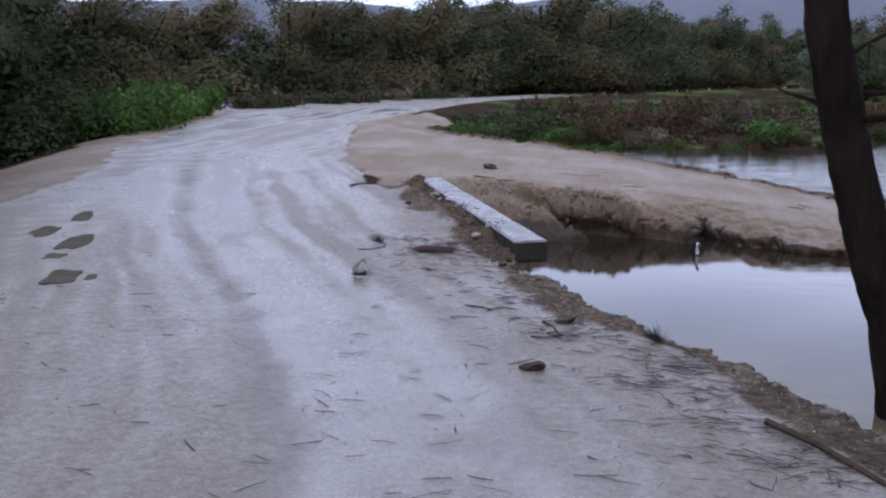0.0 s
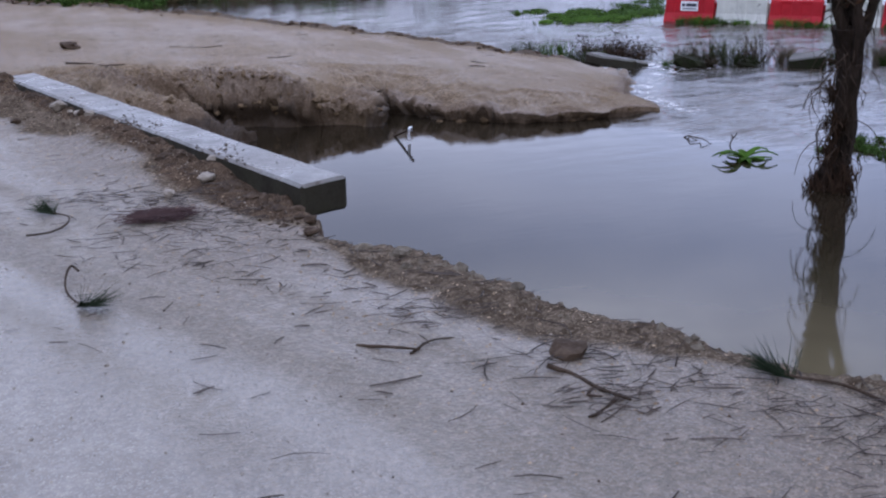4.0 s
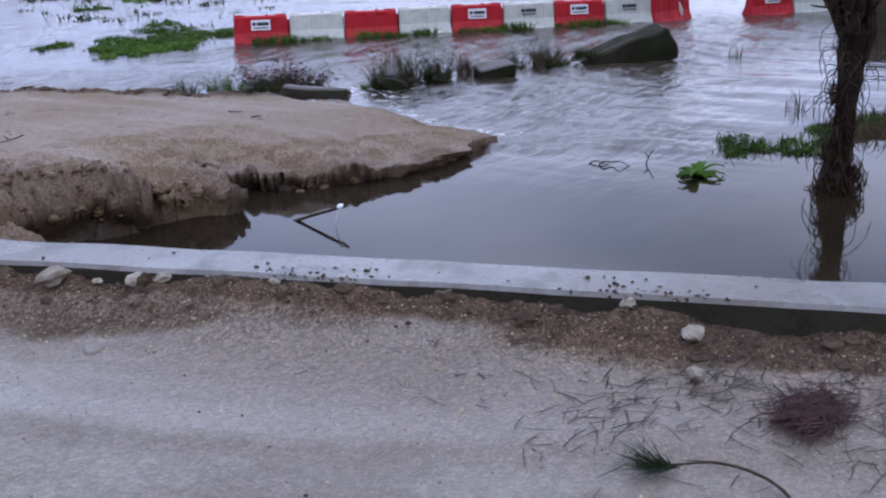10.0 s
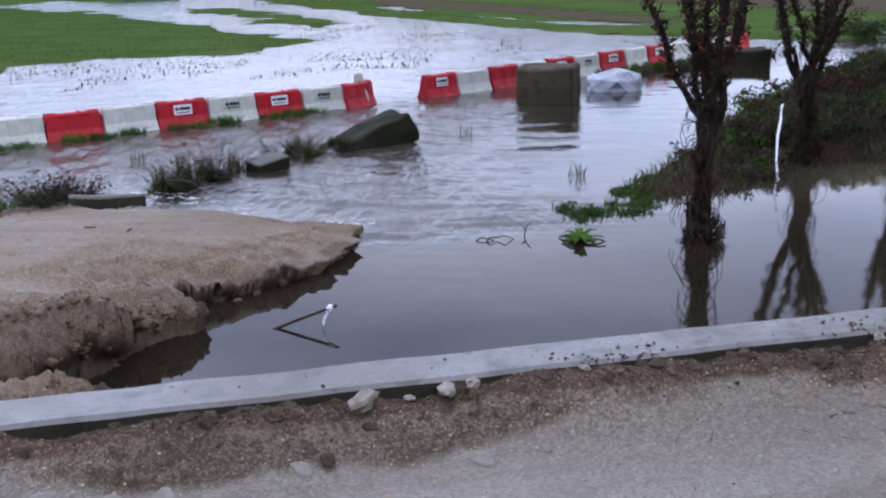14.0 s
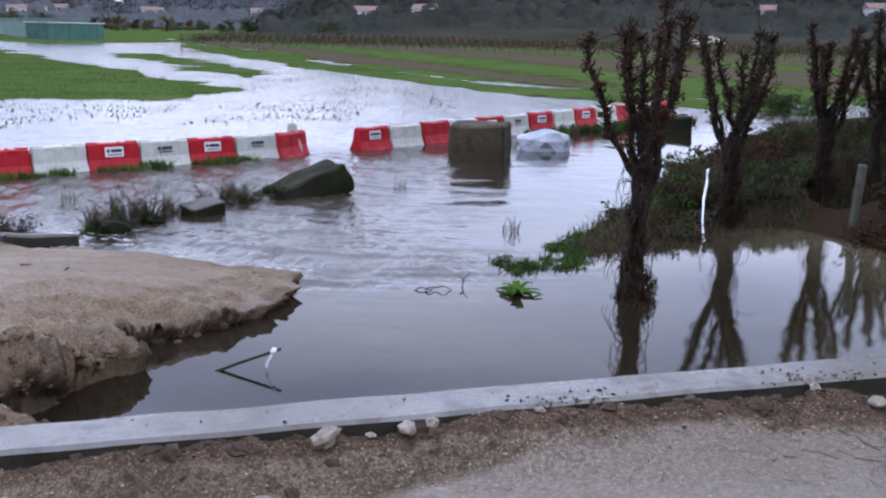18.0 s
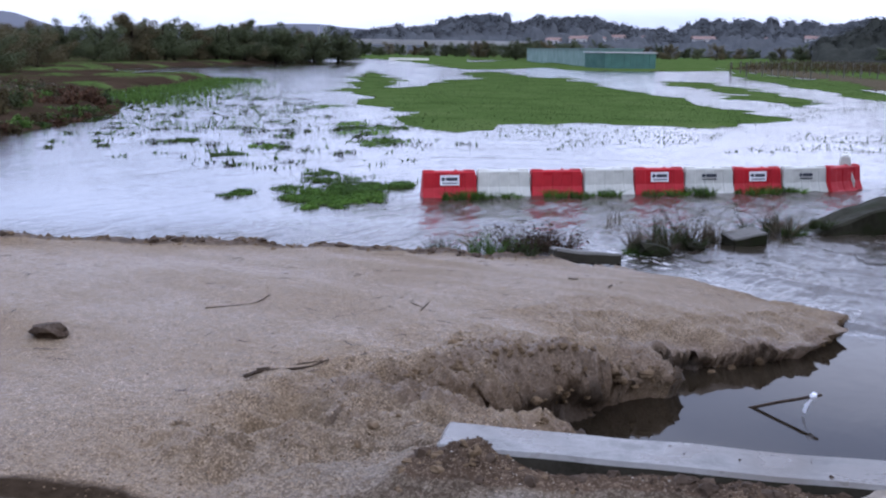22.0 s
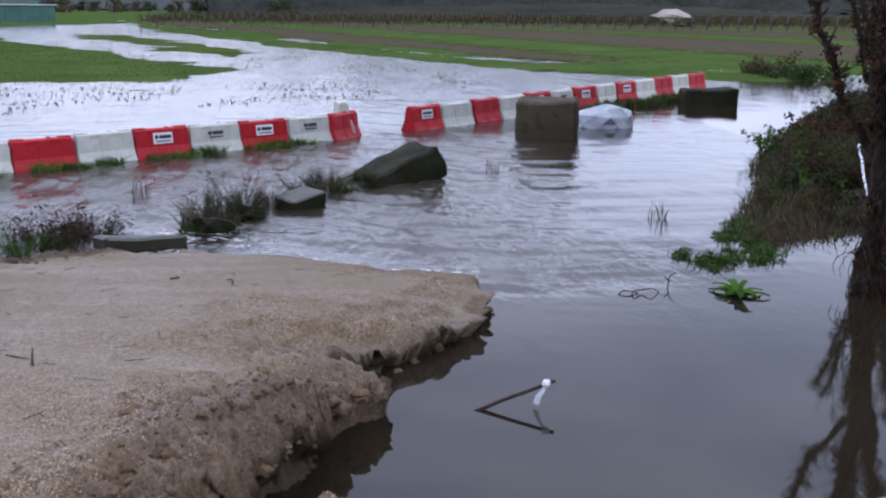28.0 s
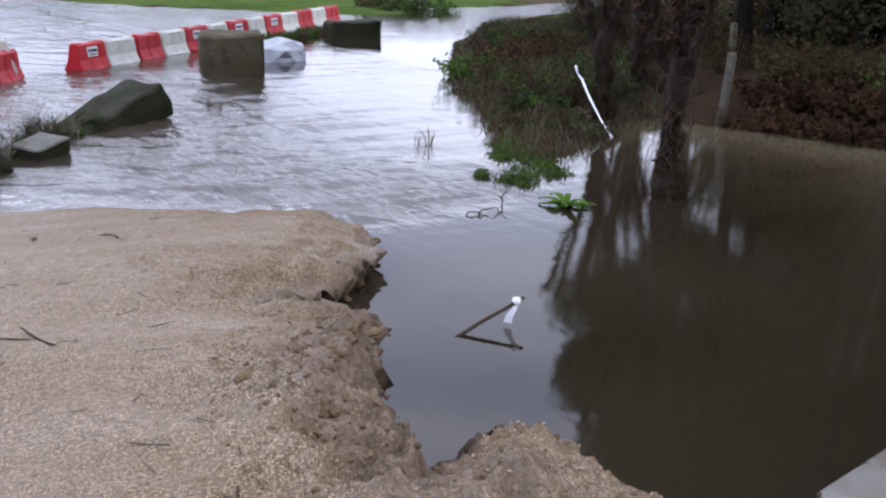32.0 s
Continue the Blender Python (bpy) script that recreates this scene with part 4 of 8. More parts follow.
def grid_object(name, xs, ys, h, masks, keep, mat, label, category, shift=None):
    """One sheet of the tensor grid, made of the cells in keep."""
    nx, ny = len(xs), len(ys)
    cell = np.argwhere(keep)
    i, j = cell[:, 0], cell[:, 1]
    quad = np.stack([i * ny + j, (i + 1) * ny + j, (i + 1) * ny + j + 1, i * ny + j + 1], 1)
    used, inv = np.unique(quad, return_inverse=True)
    quad = inv.reshape(-1, 4)
    X, Y = np.meshgrid(xs, ys, indexing="ij")
    if shift is not None:
        X, Y = X + shift[0], Y + shift[1]
    co = np.stack([X.ravel(), Y.ravel(), h.ravel()], 1)[used]
    me = bpy.data.meshes.new(name)
    me.vertices.add(len(co))
    me.vertices.foreach_set("co", co.ravel())
    me.loops.add(quad.size)
    me.loops.foreach_set("vertex_index", quad.ravel())
    me.polygons.add(len(quad))
    me.polygons.foreach_set("loop_start", np.arange(0, quad.size, 4))
    me.polygons.foreach_set("use_smooth", np.ones(len(quad), bool))
    me.update(calc_edges=True)
    for key, val in masks.items():
        at = me.attributes.new(key, "FLOAT", "POINT")
        at.data.foreach_set("value", val.ravel()[used].astype(np.float32))
    me.materials.append(mat)
    return tagged(new(name, me), label, category, kind="structure")


TX, TY = np.meshgrid(GX, GY, indexing="ij")
TH, TM = terrain(TX, TY)
TSHIFT = overhang(TX, TY, TH)
mid_cell = lambda a: (a[:-1, :-1] + a[1:, :-1] + a[:-1, 1:] + a[1:, 1:]) / 4
cr, cs = mid_cell(TM["m_road"]), mid_cell(TM["m_sand"])
is_sand = (cs > 0.5) & (mid_cell(TX) > -2)
is_road = (cr > 0.45) & ~is_sand
grid_object("road", GX, GY, TH, TM, is_road, M_GROUND, "pale wet limestone gravel road with tyre ruts and pine litter", "road", TSHIFT)
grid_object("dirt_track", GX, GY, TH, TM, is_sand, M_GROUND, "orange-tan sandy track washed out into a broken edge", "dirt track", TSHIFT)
grid_object("ground", GX, GY, TH, TM, ~(is_road | is_sand), M_GROUND, "flooded meadow, muddy banks and wet soil", "ground", TSHIFT)


# ---- flood water ----
STREAM = [(12.0, 16.5), (10.2, 14.2), (9.1, 12.8), (8.4, 11.5), (8.1, 10.4), (8.0, 9.2), (8.1, 7.5), (8.4, 4.0)]


def water_sheet():
    xs = axis_lines(4.0, 20.0, 0.07, 1.09, 1.07, -900, 1600)
    ys = axis_lines(3.5, 20.5, 0.07, 1.09, 1.07, -500, 1500)
    x, y = np.meshgrid(xs, ys, indexing="ij")
    # the current comes over the submerged track between the blocks and turns round the sand
    flow = np.exp(-(ldist(x, y, [(17, 9.5), (13, 10.3), (10, 10.6), (8.2, 10.3), (6.6, 9.2)]) / 1.6) ** 2)
    flow = np.maximum(flow, 0.9 * np.exp(-(ldist(x, y, [(17, 11.8), (12.5, 13.2), (9.5, 15.0), (6.5, 18.0), (3, 22)]) / 1.6) ** 2))
    flow = np.maximum(flow, 0.55 * np.exp(-(ldist(x, y, [(9.6, 13.4), (8.9, 12.0), (8.0, 10.8)]) / 0.9) ** 2))
    flow = np.maximum(flow, 0.85 * np.exp(-(ldist(x, y, [(10.6, 17.6), (11.6, 16.8), (13.6, 14.4), (16.0, 11.6)]) / 1.1) ** 2))
    flow = np.maximum(flow, 0.5 * np.exp(-(ldist(x, y, [(16.2, 11.6), (18.4, 9.6), (17.0, 8.6)]) / 1.2) ** 2))
    flow *= 1 - 0.92 * sstep(7.0 - x + 0.35 * (10 - y), 0.0, 1.1) * (y < 11)
    flow = np.clip(flow + 0.12 * sstep(x, 8, 12) * (y > 4) + 0.18 * np.maximum(sstep(x + 0.5 * y, 20, 32), sstep(y, 16, 20)), 0, 1)
    # streaks drawn out along the current: distance across it and way along it
    across = ldist(x, y, STREAM) * np.where(sdist(x, y, STREAM + [(30, 0), (30, 30)]) > 0, 1, -1)
    way = 0.45 * x + 0.9 * y
    streak = vnoise(across, way * 0.16, 0.5, 31, 4, 0.6)
    cross = np.sin(4.2 * across + 2.5 * vnoise(x, y, 1.8, 33, 2)) * np.exp(-(across / 1.6) ** 2)
    z = W + flow * (0.034 * streak + 0.016 * cross + 0.016 * vnoise(x * 0.8 + y * 0.5, y * 1.6 - x * 0.5, 0.6, 35, 3))
    foam_gleam = np.exp(-(ldist(x, y, [(8.0, 13.2), (9.0, 13.3), (9.3, 12.9)]) / 0.3) ** 2) + 0.9 * np.exp(-(ldist(x, y, [(7.25, 11.1), (7.3, 10.7), (7.4, 10.2)]) / 0.12) ** 2)
    # this white streak paints foam and the sky's reflection on the glassy slope
    foam_gleam += 0.6 * np.exp(-(ldist(x, y, [(9.0, 12.9), (8.0, 12.1), (7.3, 11.2)]) / 0.2) ** 2)
    return grid_object("water", xs, ys, z, {"flow": flow, "mud": np.exp(-(ldist(x, y, [(2.9, 4.6), (4.0, 3.6), (6.8, 2.0), (9, 3.6)]) / 1.5) ** 2), "foam_gleam": np.clip(foam_gleam, 0, 1)}, np.ones((len(xs) - 1, len(ys) - 1), bool), M_WATER,
                       "brown flood water reflecting the overcast sky", "water")


water_sheet()


# ---- concrete beam along the washed-out edge ----
def rough_box(name, size, mat, m, seed, label, category, cuts=(10, 3, 3), bevel=0.02, chip=0.012, big=0.0, group="", side_mat=None):
    """Cast block with rounded, chipped edges; its base centre is the origin."""
    lx, ly, lz = size
    bm = bmesh.new()
    xs, ys, zs = (np.unique(np.concatenate([[0, bevel / l, 1 - bevel / l, 1], np.linspace(0, 1, c + 1)])) for l, c in ((lx, cuts[0]), (ly, cuts[1]), (lz, cuts[2])))
    vs = {}

    def vert(i, j, k):
        if (i, j, k) not in vs:
            p = Vector(((xs[i] - 0.5) * lx, (ys[j] - 0.5) * ly, zs[k] * lz))
            hit = [i in (0, len(xs) - 1), j in (0, len(ys) - 1), k in (0, len(zs) - 1)]
            if sum(hit) > 1:
                pull = bevel * (0.4 + 0.25 * sum(hit))
                c = Vector((0, 0, lz / 2)) - p
                for a in range(3):
                    if hit[a]:
                        p[a] += math.copysign(pull * 0.55, c[a])
            q = p * 3.1 + Vector((seed * 7.3, seed * 1.7, 0))
            p += chip * Vector((noise.noise(q), noise.noise(q + Vector((9, 0, 0))), noise.noise(q + Vector((0, 9, 0)))))
            if big:
                q = p * 1.3 + Vector((seed * 3.3, 0, 5))
                p += big * Vector((noise.noise(q), noise.noise(q + Vector((5, 0, 0))), noise.noise(q + Vector((0, 5, 0)))))
            vs[i, j, k] = bm.verts.new(p)
        return vs[i, j, k]

    nx, ny, nz = len(xs) - 1, len(ys) - 1, len(zs) - 1
    for i in range(nx):
        for j in range(ny):
            for k in (0, nz):
                bm.faces.new([vert(*c) for c in ((i, j, k), (i + 1, j, k), (i + 1, j + 1, k), (i, j + 1, k))])
    for i in range(nx):
        for k in range(nz):
            for j in (0, ny):
                bm.faces.new([vert(*c) for c in ((i, j, k), (i + 1, j, k), (i + 1, j, k + 1), (i, j, k + 1))])
    for j in range(ny):
        for k in range(nz):
            for i in (0, nx):
                bm.faces.new([vert(*c) for c in ((i, j, k), (i, j + 1, k), (i, j + 1, k + 1), (i, j, k + 1))])
    ob = part(name, bm, mat)
    # Faces that don't look up get side_mat, so shade sits in the colour.
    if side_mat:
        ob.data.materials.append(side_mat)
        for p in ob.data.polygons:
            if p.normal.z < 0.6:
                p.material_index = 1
    ob.matrix_world = m
    return tagged(ob, label, category, group)


BEAM_YAW = math.degrees(math.atan2(11.22 - 5.97, 0.30 - 1.79))
# The beam's sides and ends are coloured darker to stand for shade.
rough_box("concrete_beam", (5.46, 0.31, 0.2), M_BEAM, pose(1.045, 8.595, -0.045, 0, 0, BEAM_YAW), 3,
          "long pale wet concrete beam spattered with soil, its end hanging over the water", "concrete beam", cuts=(60, 5, 4), bevel=0.018, chip=0.007, side_mat=M_SIDE_SHADE)


# ---- plastic road barriers ----
def barrier(colour, sign):
    """Water-filled plastic barrier, one metre long, base centre at the origin, length along x."""
    red = colour == "red"
    body_mat = M_RED if red else M_WHITE
    root = empty("road_barrier", Matrix.Identity(4), ("red" if red else "off-white") + " plastic water-filled barrier in flood water" + (" with a small sign" if sign else ""), "road barrier", "row of plastic barriers")
    bm = bmesh.new()
    prof = [(-0.2, 0.0), (-0.2, 0.12), (-0.185, 0.15), (-0.12, 0.3), (-0.095, 0.5), (-0.085, 0.56), (-0.06, 0.585), (0.06, 0.585), (0.085, 0.56), (0.095, 0.5), (0.12, 0.3), (0.185, 0.15), (0.2, 0.12), (0.2, 0.0)]
    xs = [-0.49, -0.475, -0.3, -0.28, -0.1, -0.08, 0.08, 0.1, 0.28, 0.3, 0.475, 0.49]
    rings = []
    for i, x in enumerate(xs):
        inset = 0.012 if i in (0, len(xs) - 1) else 0.0
        groove = 0.012 if i in (3, 4, 7, 8) else 0.0
        ring = []
        for y, z in prof:
            lean = 1 - 0.05 * z / 0.585
            k = groove if 0.14 < z < 0.52 else 0.0
            ring.append(bm.verts.new((x * lean, math.copysign(max(abs(y) - inset - k, 0.01), y), max(z - inset, 0) if z > 0.5 else z)))
        rings.append(ring)
    for a, b in zip(rings, rings[1:]):
        for j in range(len(prof)):
            bm.faces.new((a[j], a[(j + 1) % len(prof)], b[(j + 1) % len(prof)], b[j]))
    bm.faces.new(rings[0])
    bm.faces.new(rings[-1][::-1])
    part("body", bm, body_mat, root)
    for x in (-0.36, 0.36):
        bm = bmesh.new()
        box(bm, (x - 0.09, -0.05, 0.578), (x + 0.09, 0.05, 0.603))
        part("top_rib", bm, body_mat, root)
    bm = bmesh.new()
    tube(bm, [(0.12, 0, 0.575), (0.12, 0, 0.606)], [0.032, 0.028], 10)
    part("filler_cap", bm, body_mat, root)
    bm = bmesh.new()
    tube(bm, [(0.487, 0, 0.1), (0.487, 0, 0.5)], [0.03, 0.03], 8)
    part("coupling_pin", bm, body_mat, root)
    if sign:
        slope = pose(0, -0.103, 0.43, 83)
        if red:
            bm = bmesh.new()
            box(bm, (-0.17, -0.09, -0.004), (0.17, 0.09, 0.006), slope)
            plate = part("sign_plate", bm, M_PLATE, root, "white sticker plate")
        else:
            plate = root
        bm = bmesh.new()
        tube(bm, [slope @ Vector((-0.115, 0.018, 0.004)), slope @ Vector((-0.115, 0.018, 0.0095))], [0.034, 0.034], 14)
        part("round_mark", bm, M_INK, plate)
        bm = bmesh.new()
        box(bm, (-0.065, -0.012, 0.003), (0.14, 0.046, 0.009), slope)
        part("print_bar", bm, M_INK, plate)
        bm = bmesh.new()
        box(bm, (-0.13, -0.062, 0.003), (0.14, -0.042, 0.009), slope)
        part("print_bar", bm, M_INK, plate)
    return root


rng = random.Random(4)
MASTER = {}
for key in (("red", True), ("red", False), ("white", True), ("white", False)):
    MASTER[key] = barrier(*key)
used_master = set()


def place_barrier(key, x, y, z, yaw, tilt=0.0):
    m = pose(x, y, z, tilt, 0, yaw)
    if key in used_master:
        return copy_thing(MASTER[key], m)
    used_master.add(key)
    MASTER[key].matrix_world = m
    return MASTER[key]


ROW_A = math.degrees(math.atan2(-0.753, 0.642))
signs_a = [True, False, False, False, True, True, True, True]
for i in range(8):
    cx, cy = 12.25 + 0.642 * (i + 0.5), 18.02 - 0.753 * (i + 0.5)
    place_barrier(("red" if i % 2 == 0 else "white", signs_a[i]), cx, cy, W - 0.13 + rng.uniform(-0.012, 0.012), ROW_A + rng.uniform(-3, 3))
place_barrier(("red", False), 17.72, 11.78, W - 0.13, -28, 2)
place_barrier(("white", False), 18.3, 11.78, W + 0.04, 8, 0)
ROW_B = math.degrees(math.atan2(-0.686, 0.727))
signs_b = [True, False, False, False, True, True, True, False, True, False, False, False, False]
for i in range(13):
    cx, cy = 18.75 + 0.727 * (i + 0.5), 10.5 - 0.686 * (i + 0.5)
    place_barrier(("red" if i % 2 == 0 else "white", signs_b[i]), cx, cy, W - 0.13 + 0.012 * i + rng.uniform(-0.01, 0.01), ROW_B + rng.uniform(-4, 4), rng.uniform(-1.5, 1.5))

# ---- blocks and slabs in the current ----
rough_box("concrete_block", (1.12, 1.0, 0.92), M_BLOCK, pose(17.68, 7.85, W - 0.2, 0, 0, -103), 11, "square weathered concrete block standing in the flood", "concrete block", cuts=(10, 9, 8), bevel=0.05, chip=0.03, big=0.05)
rough_box("concrete_block", (1.4, 0.75, 0.54), M_MOSSY, pose(24.9, 2.4, W - 0.14, 0, 0, -90), 12, "low dark mossy concrete block beside the barriers", "concrete block", cuts=(12, 6, 5), bevel=0.05, chip=0.03, big=0.06)
rough_box("tilted_slab", (1.45, 0.72, 0.5), M_MOSSY, pose(12.7, 10.83, W - 0.22, 0, -20, -56), 13, "dark mossy concrete slab lying tilted in the current", "concrete slab", cuts=(18, 9, 8), bevel=0.035, chip=0.045, big=0.03)
# Both flat slabs have darker sides, shade painted into the colour.
rough_box("flat_slab", (0.5, 0.4, 0.18), M_POST, pose(10.62, 12.05, W - 0.02, 3, -8, -50), 14, "flat wet grey concrete slab among grass tufts", "concrete slab", cuts=(8, 5, 3), bevel=0.02, chip=0.02, big=0.03, side_mat=M_MOSSY)
rough_box("flat_slab", (0.85, 0.4, 0.16), M_POST, pose(8.35, 13.5, W - 0.03, -5, 5, -62), 15, "dark wet concrete slab at the edge of the sand", "concrete slab", cuts=(8, 4, 3), bevel=0.03, chip=0.02, big=0.04, side_mat=M_SIDE_SHADE)


# ---- stick with a white strip in the pool ----
def stick_marker():
    root = empty("marker_stick", pose(3.84, 10.52, W), "dark stick rising from the pool with a white strip", "stick")
    tip = Vector((0.03, -0.455, 0.165))
    bm = bmesh.new()
    tube(bm, [tip * -0.6, tip * 0.0, tip * 0.35 + Vector((0.006, 0, 0.004)), tip * 0.7, tip * 1.03], [0.013, 0.013, 0.012, 0.012, 0.011], 8, wobble=0.25, rng=random.Random(3))
    part("stick", bm, M_TWIG, root)
    bm = bmesh.new()
    tube(bm, [tip * 0.86, tip * 0.9 + Vector((0, 0, 0.006)), tip * 0.96], [0.014, 0.03, 0.015], 9, wobble=0.6, rng=random.Random(8))
    top = tip * 0.9
    pts = [top, top + Vector((-0.01, 0.02, -0.04)), top + Vector((0.0, 0.045, -0.085)), top + Vector((0.006, 0.055, -0.13))]
    prev = None
    for k, p in enumerate(pts):
        wd = 0.012 + 0.004 * k
        cur = [bm.verts.new(p + Vector((s * wd, s * wd * 0.6, 0)) + Vector((0, 0, t))) for s, t in ((-1, 0), (1, 0), (1, 0.004), (-1, 0.004))]
        if prev:
            for j in range(4):
                bm.faces.new((prev[j], prev[(j + 1) % 4], cur[(j + 1) % 4], cur[j]))
        prev = cur
    part("white_strip", bm, M_CLOTH, root, "white plastic strip")


stick_marker()


# ---- near trees ----
def limb_path(rng, start, aim, length, steps=5, bend=0.25):
    pts, p, d = [Vector(start)], Vector(start), Vector(aim).normalized()
    for _ in range(steps):
        d = (d + bend * Vector((rng.uniform(-1, 1), rng.uniform(-1, 1), rng.uniform(-0.6, 0.8)))).normalized()
        p = p + d * length / steps
        pts.append(p.copy())
    return pts


def pollard(x, y, z, height, seed, label, spread=0.6, girth=0.085, skirts=True):
    """Pollarded hedgerow tree: knobby trunk, upright stubs with dead leaf clusters, a skirt of dry shoots."""
    rng = random.Random(seed)
    root = empty("pollard_tree", pose(x, y, z), label, "tree", "pollarded hedge trees")
    fork = height * 0.47
    trunk = [Vector((0.02 * rng.uniform(-1, 1) + 0.07 * math.sin(3 * k / 8), 0.05 * rng.uniform(-1, 1), -0.3 + (fork + 0.3) * k / 8)) for k in range(9)]
    bm = bmesh.new()
    tube(bm, trunk, [girth * (1.5 - 0.5 * min(k, 3) / 3) * (1 + 0.25 * rng.random()) * (1.25 if k in (7, 8) else 1) for k in range(9)], 10, wobble=0.35, rng=rng)
    part("trunk", bm, M_BARK2, root)
    ends, twigs = [], bmesh.new()
    for k in range(8):
        a = 2 * math.pi * k / 8 + rng.uniform(-0.35, 0.35)
        out = rng.uniform(0.45, 1.15) * spread
        base = trunk[-1 - (k % 3)] + Vector((0, 0, 0.02))
        rise = (height - base.z) * rng.uniform(0.7, 1.05)
        pts = [base.copy()]
        for q in range(1, 8):
            u = q / 7
            pts.append(base + Vector((math.cos(a) * out * u ** 0.85 + rng.uniform(-0.035, 0.035), math.sin(a) * out * u ** 0.85 + rng.uniform(-0.035, 0.035), rise * u ** 1.25)))
        bm = bmesh.new()
        tube(bm, pts, [girth * 0.46 * (1 - 0.07 * q) * rng.uniform(0.75, 1.4) for q in range(8)], 7, wobble=0.45, rng=rng)
        part("limb", bm, M_BARK2, root)
        ends += pts[3:]
        for p, p2 in zip(pts[2:], pts[3:] + [pts[-1]]):
            for _ in range(15):
                q = limb_path(rng, p.lerp(p2, rng.random()), (rng.uniform(-1, 1), rng.uniform(-1, 1), rng.uniform(0.0, 1.2)), rng.uniform(0.04, 0.17), 2, 0.5)
                tube(twigs, q, [0.012, 0.011, 0.006], 4, cap=True)
            if rng.random() < 0.6:
                q = limb_path(rng, p, (rng.uniform(-1, 1), rng.uniform(-1, 1), rng.uniform(0.3, 1)), rng.uniform(0.15, 0.4), 3, 0.5)
                tube(twigs, q, [0.008, 0.006, 0.004, 0.003], 4, cap=False)
    # thin hanging shoots near the foot
    if skirts:
        for _ in range(130):
            a = rng.uniform(0, 6.283)
            p0 = Vector((0.07 * math.cos(a), 0.07 * math.sin(a), rng.uniform(-0.05, height * 0.6)))
            q = [p0]
            d = Vector((math.cos(a), math.sin(a), rng.uniform(0.2, 1.0)))
            for _k in range(6):
                d = d + Vector((rng.uniform(-0.45, 0.45) - 0.35 * math.cos(a), rng.uniform(-0.45, 0.45) - 0.35 * math.sin(a), -0.5))
                q.append(q[-1] + d.normalized() * rng.uniform(0.03, 0.1))
            tube(twigs, q, [0.005, 0.005, 0.004, 0.004, 0.003, 0.003, 0.002], 4, cap=False)
    tagged(part("twig_growth", twigs, M_TWIG, root), kind="stuff")
    tagged(leaf_cloud("dead_leaves", ends, [0.1] * len(ends), 1500, 0.026, L_RUST if seed % 2 else L_BROWN, root, seed), kind="stuff")
    if skirts:
        leaf_cloud("dry_tuft", [(0.05, 0.02, 0.02), (-0.08, 0.05, -0.02), (0.0, -0.1, 0.1), (0.03, 0.03, 0.3), (-0.02, -0.02, 0.55), (0.0, 0.02, 0.8)], [0.15, 0.14, 0.14, 0.12, 0.11, 0.1], 1500, 0.06, L_VINE, root, seed + 50, up=2.5, aspect=0.12, kind="stuff")
    return root


pollard(6.35, 6.88, W, 2.85, 21, "bare knobby pollard tree standing in the pool")
pollard(10.33, 4.78, W + 0.1, 2.45, 22, "bare pollard tree on the weedy spit", spread=0.7)
pollard(12.0, 2.9, W + 0.2, 2.5, 23, "bare pollard tree with rusty dead leaves", spread=0.62)
pollard(14.5, 1.0, W + 0.3, 2.6, 24, "bare pollard tree behind the spit", spread=0.55, skirts=False)
pollard(16.2, -0.2, W + 0.3, 2.5, 26, "bare pollard tree behind the spit", spread=0.5, skirts=False)


def pine(name_label, pts, r0, r1, crown_at, crown_r, seed, n_leaf=2600, stubs=()):
    rng = random.Random(seed)
    base = Vector(pts[0])
    root = empty("pine_tree", pose(*base), name_label, "tree", "pines on the bank")
    loc = [Vector(p) - base for p in pts]
    fine = []
    for a, b in zip(loc, loc[1:]):
        for k in range(5):
            fine.append(a.lerp(b, k / 5))
    fine.append(loc[-1])
    bm = bmesh.new()
    n = len(fine)
    tube(bm, fine, [r0 * (1 + 0.35 * math.exp(-3.0 * i / n * 4)) + (r1 - r0) * i / n for i in range(n)], 16, wobble=0.12, rng=rng)
    part("trunk", bm, M_BARK, root, smooth=True)
    top = loc[-1]
    cen = [top + Vector((c[0], c[1], c[2])) for c in crown_at]
    for c in cen:
        bm = bmesh.new()
        q = [top.lerp(fine[int(n * 0.75)], rng.random()), None, c]
        q[1] = q[0].lerp(c, 0.5) + Vector((rng.uniform(-0.2, 0.2), rng.uniform(-0.2, 0.2), -0.15))
        tube(bm, q, [r1 * 0.5, r1 * 0.3, 0.02], 6, wobble=0.2, rng=rng)
        part("branch", bm, M_BARK, root)
    for z, a, ln in stubs:
        k = min(range(n), key=lambda i: abs(fine[i].z - z))
        bm = bmesh.new()
        q = limb_path(rng, fine[k], (math.cos(a), math.sin(a), 0.15), ln, 5, 0.22)
        tube(bm, q, [0.035, 0.026, 0.02, 0.014, 0.01, 0.005], 6, wobble=0.3, rng=rng)
        part("dead_branch", bm, M_BARK, root)
    leaf_cloud("needles", cen, crown_r, n_leaf, 0.22, L_PINE, root, seed, flatten=0.6, aspect=0.2, kind="stuff")
    return root


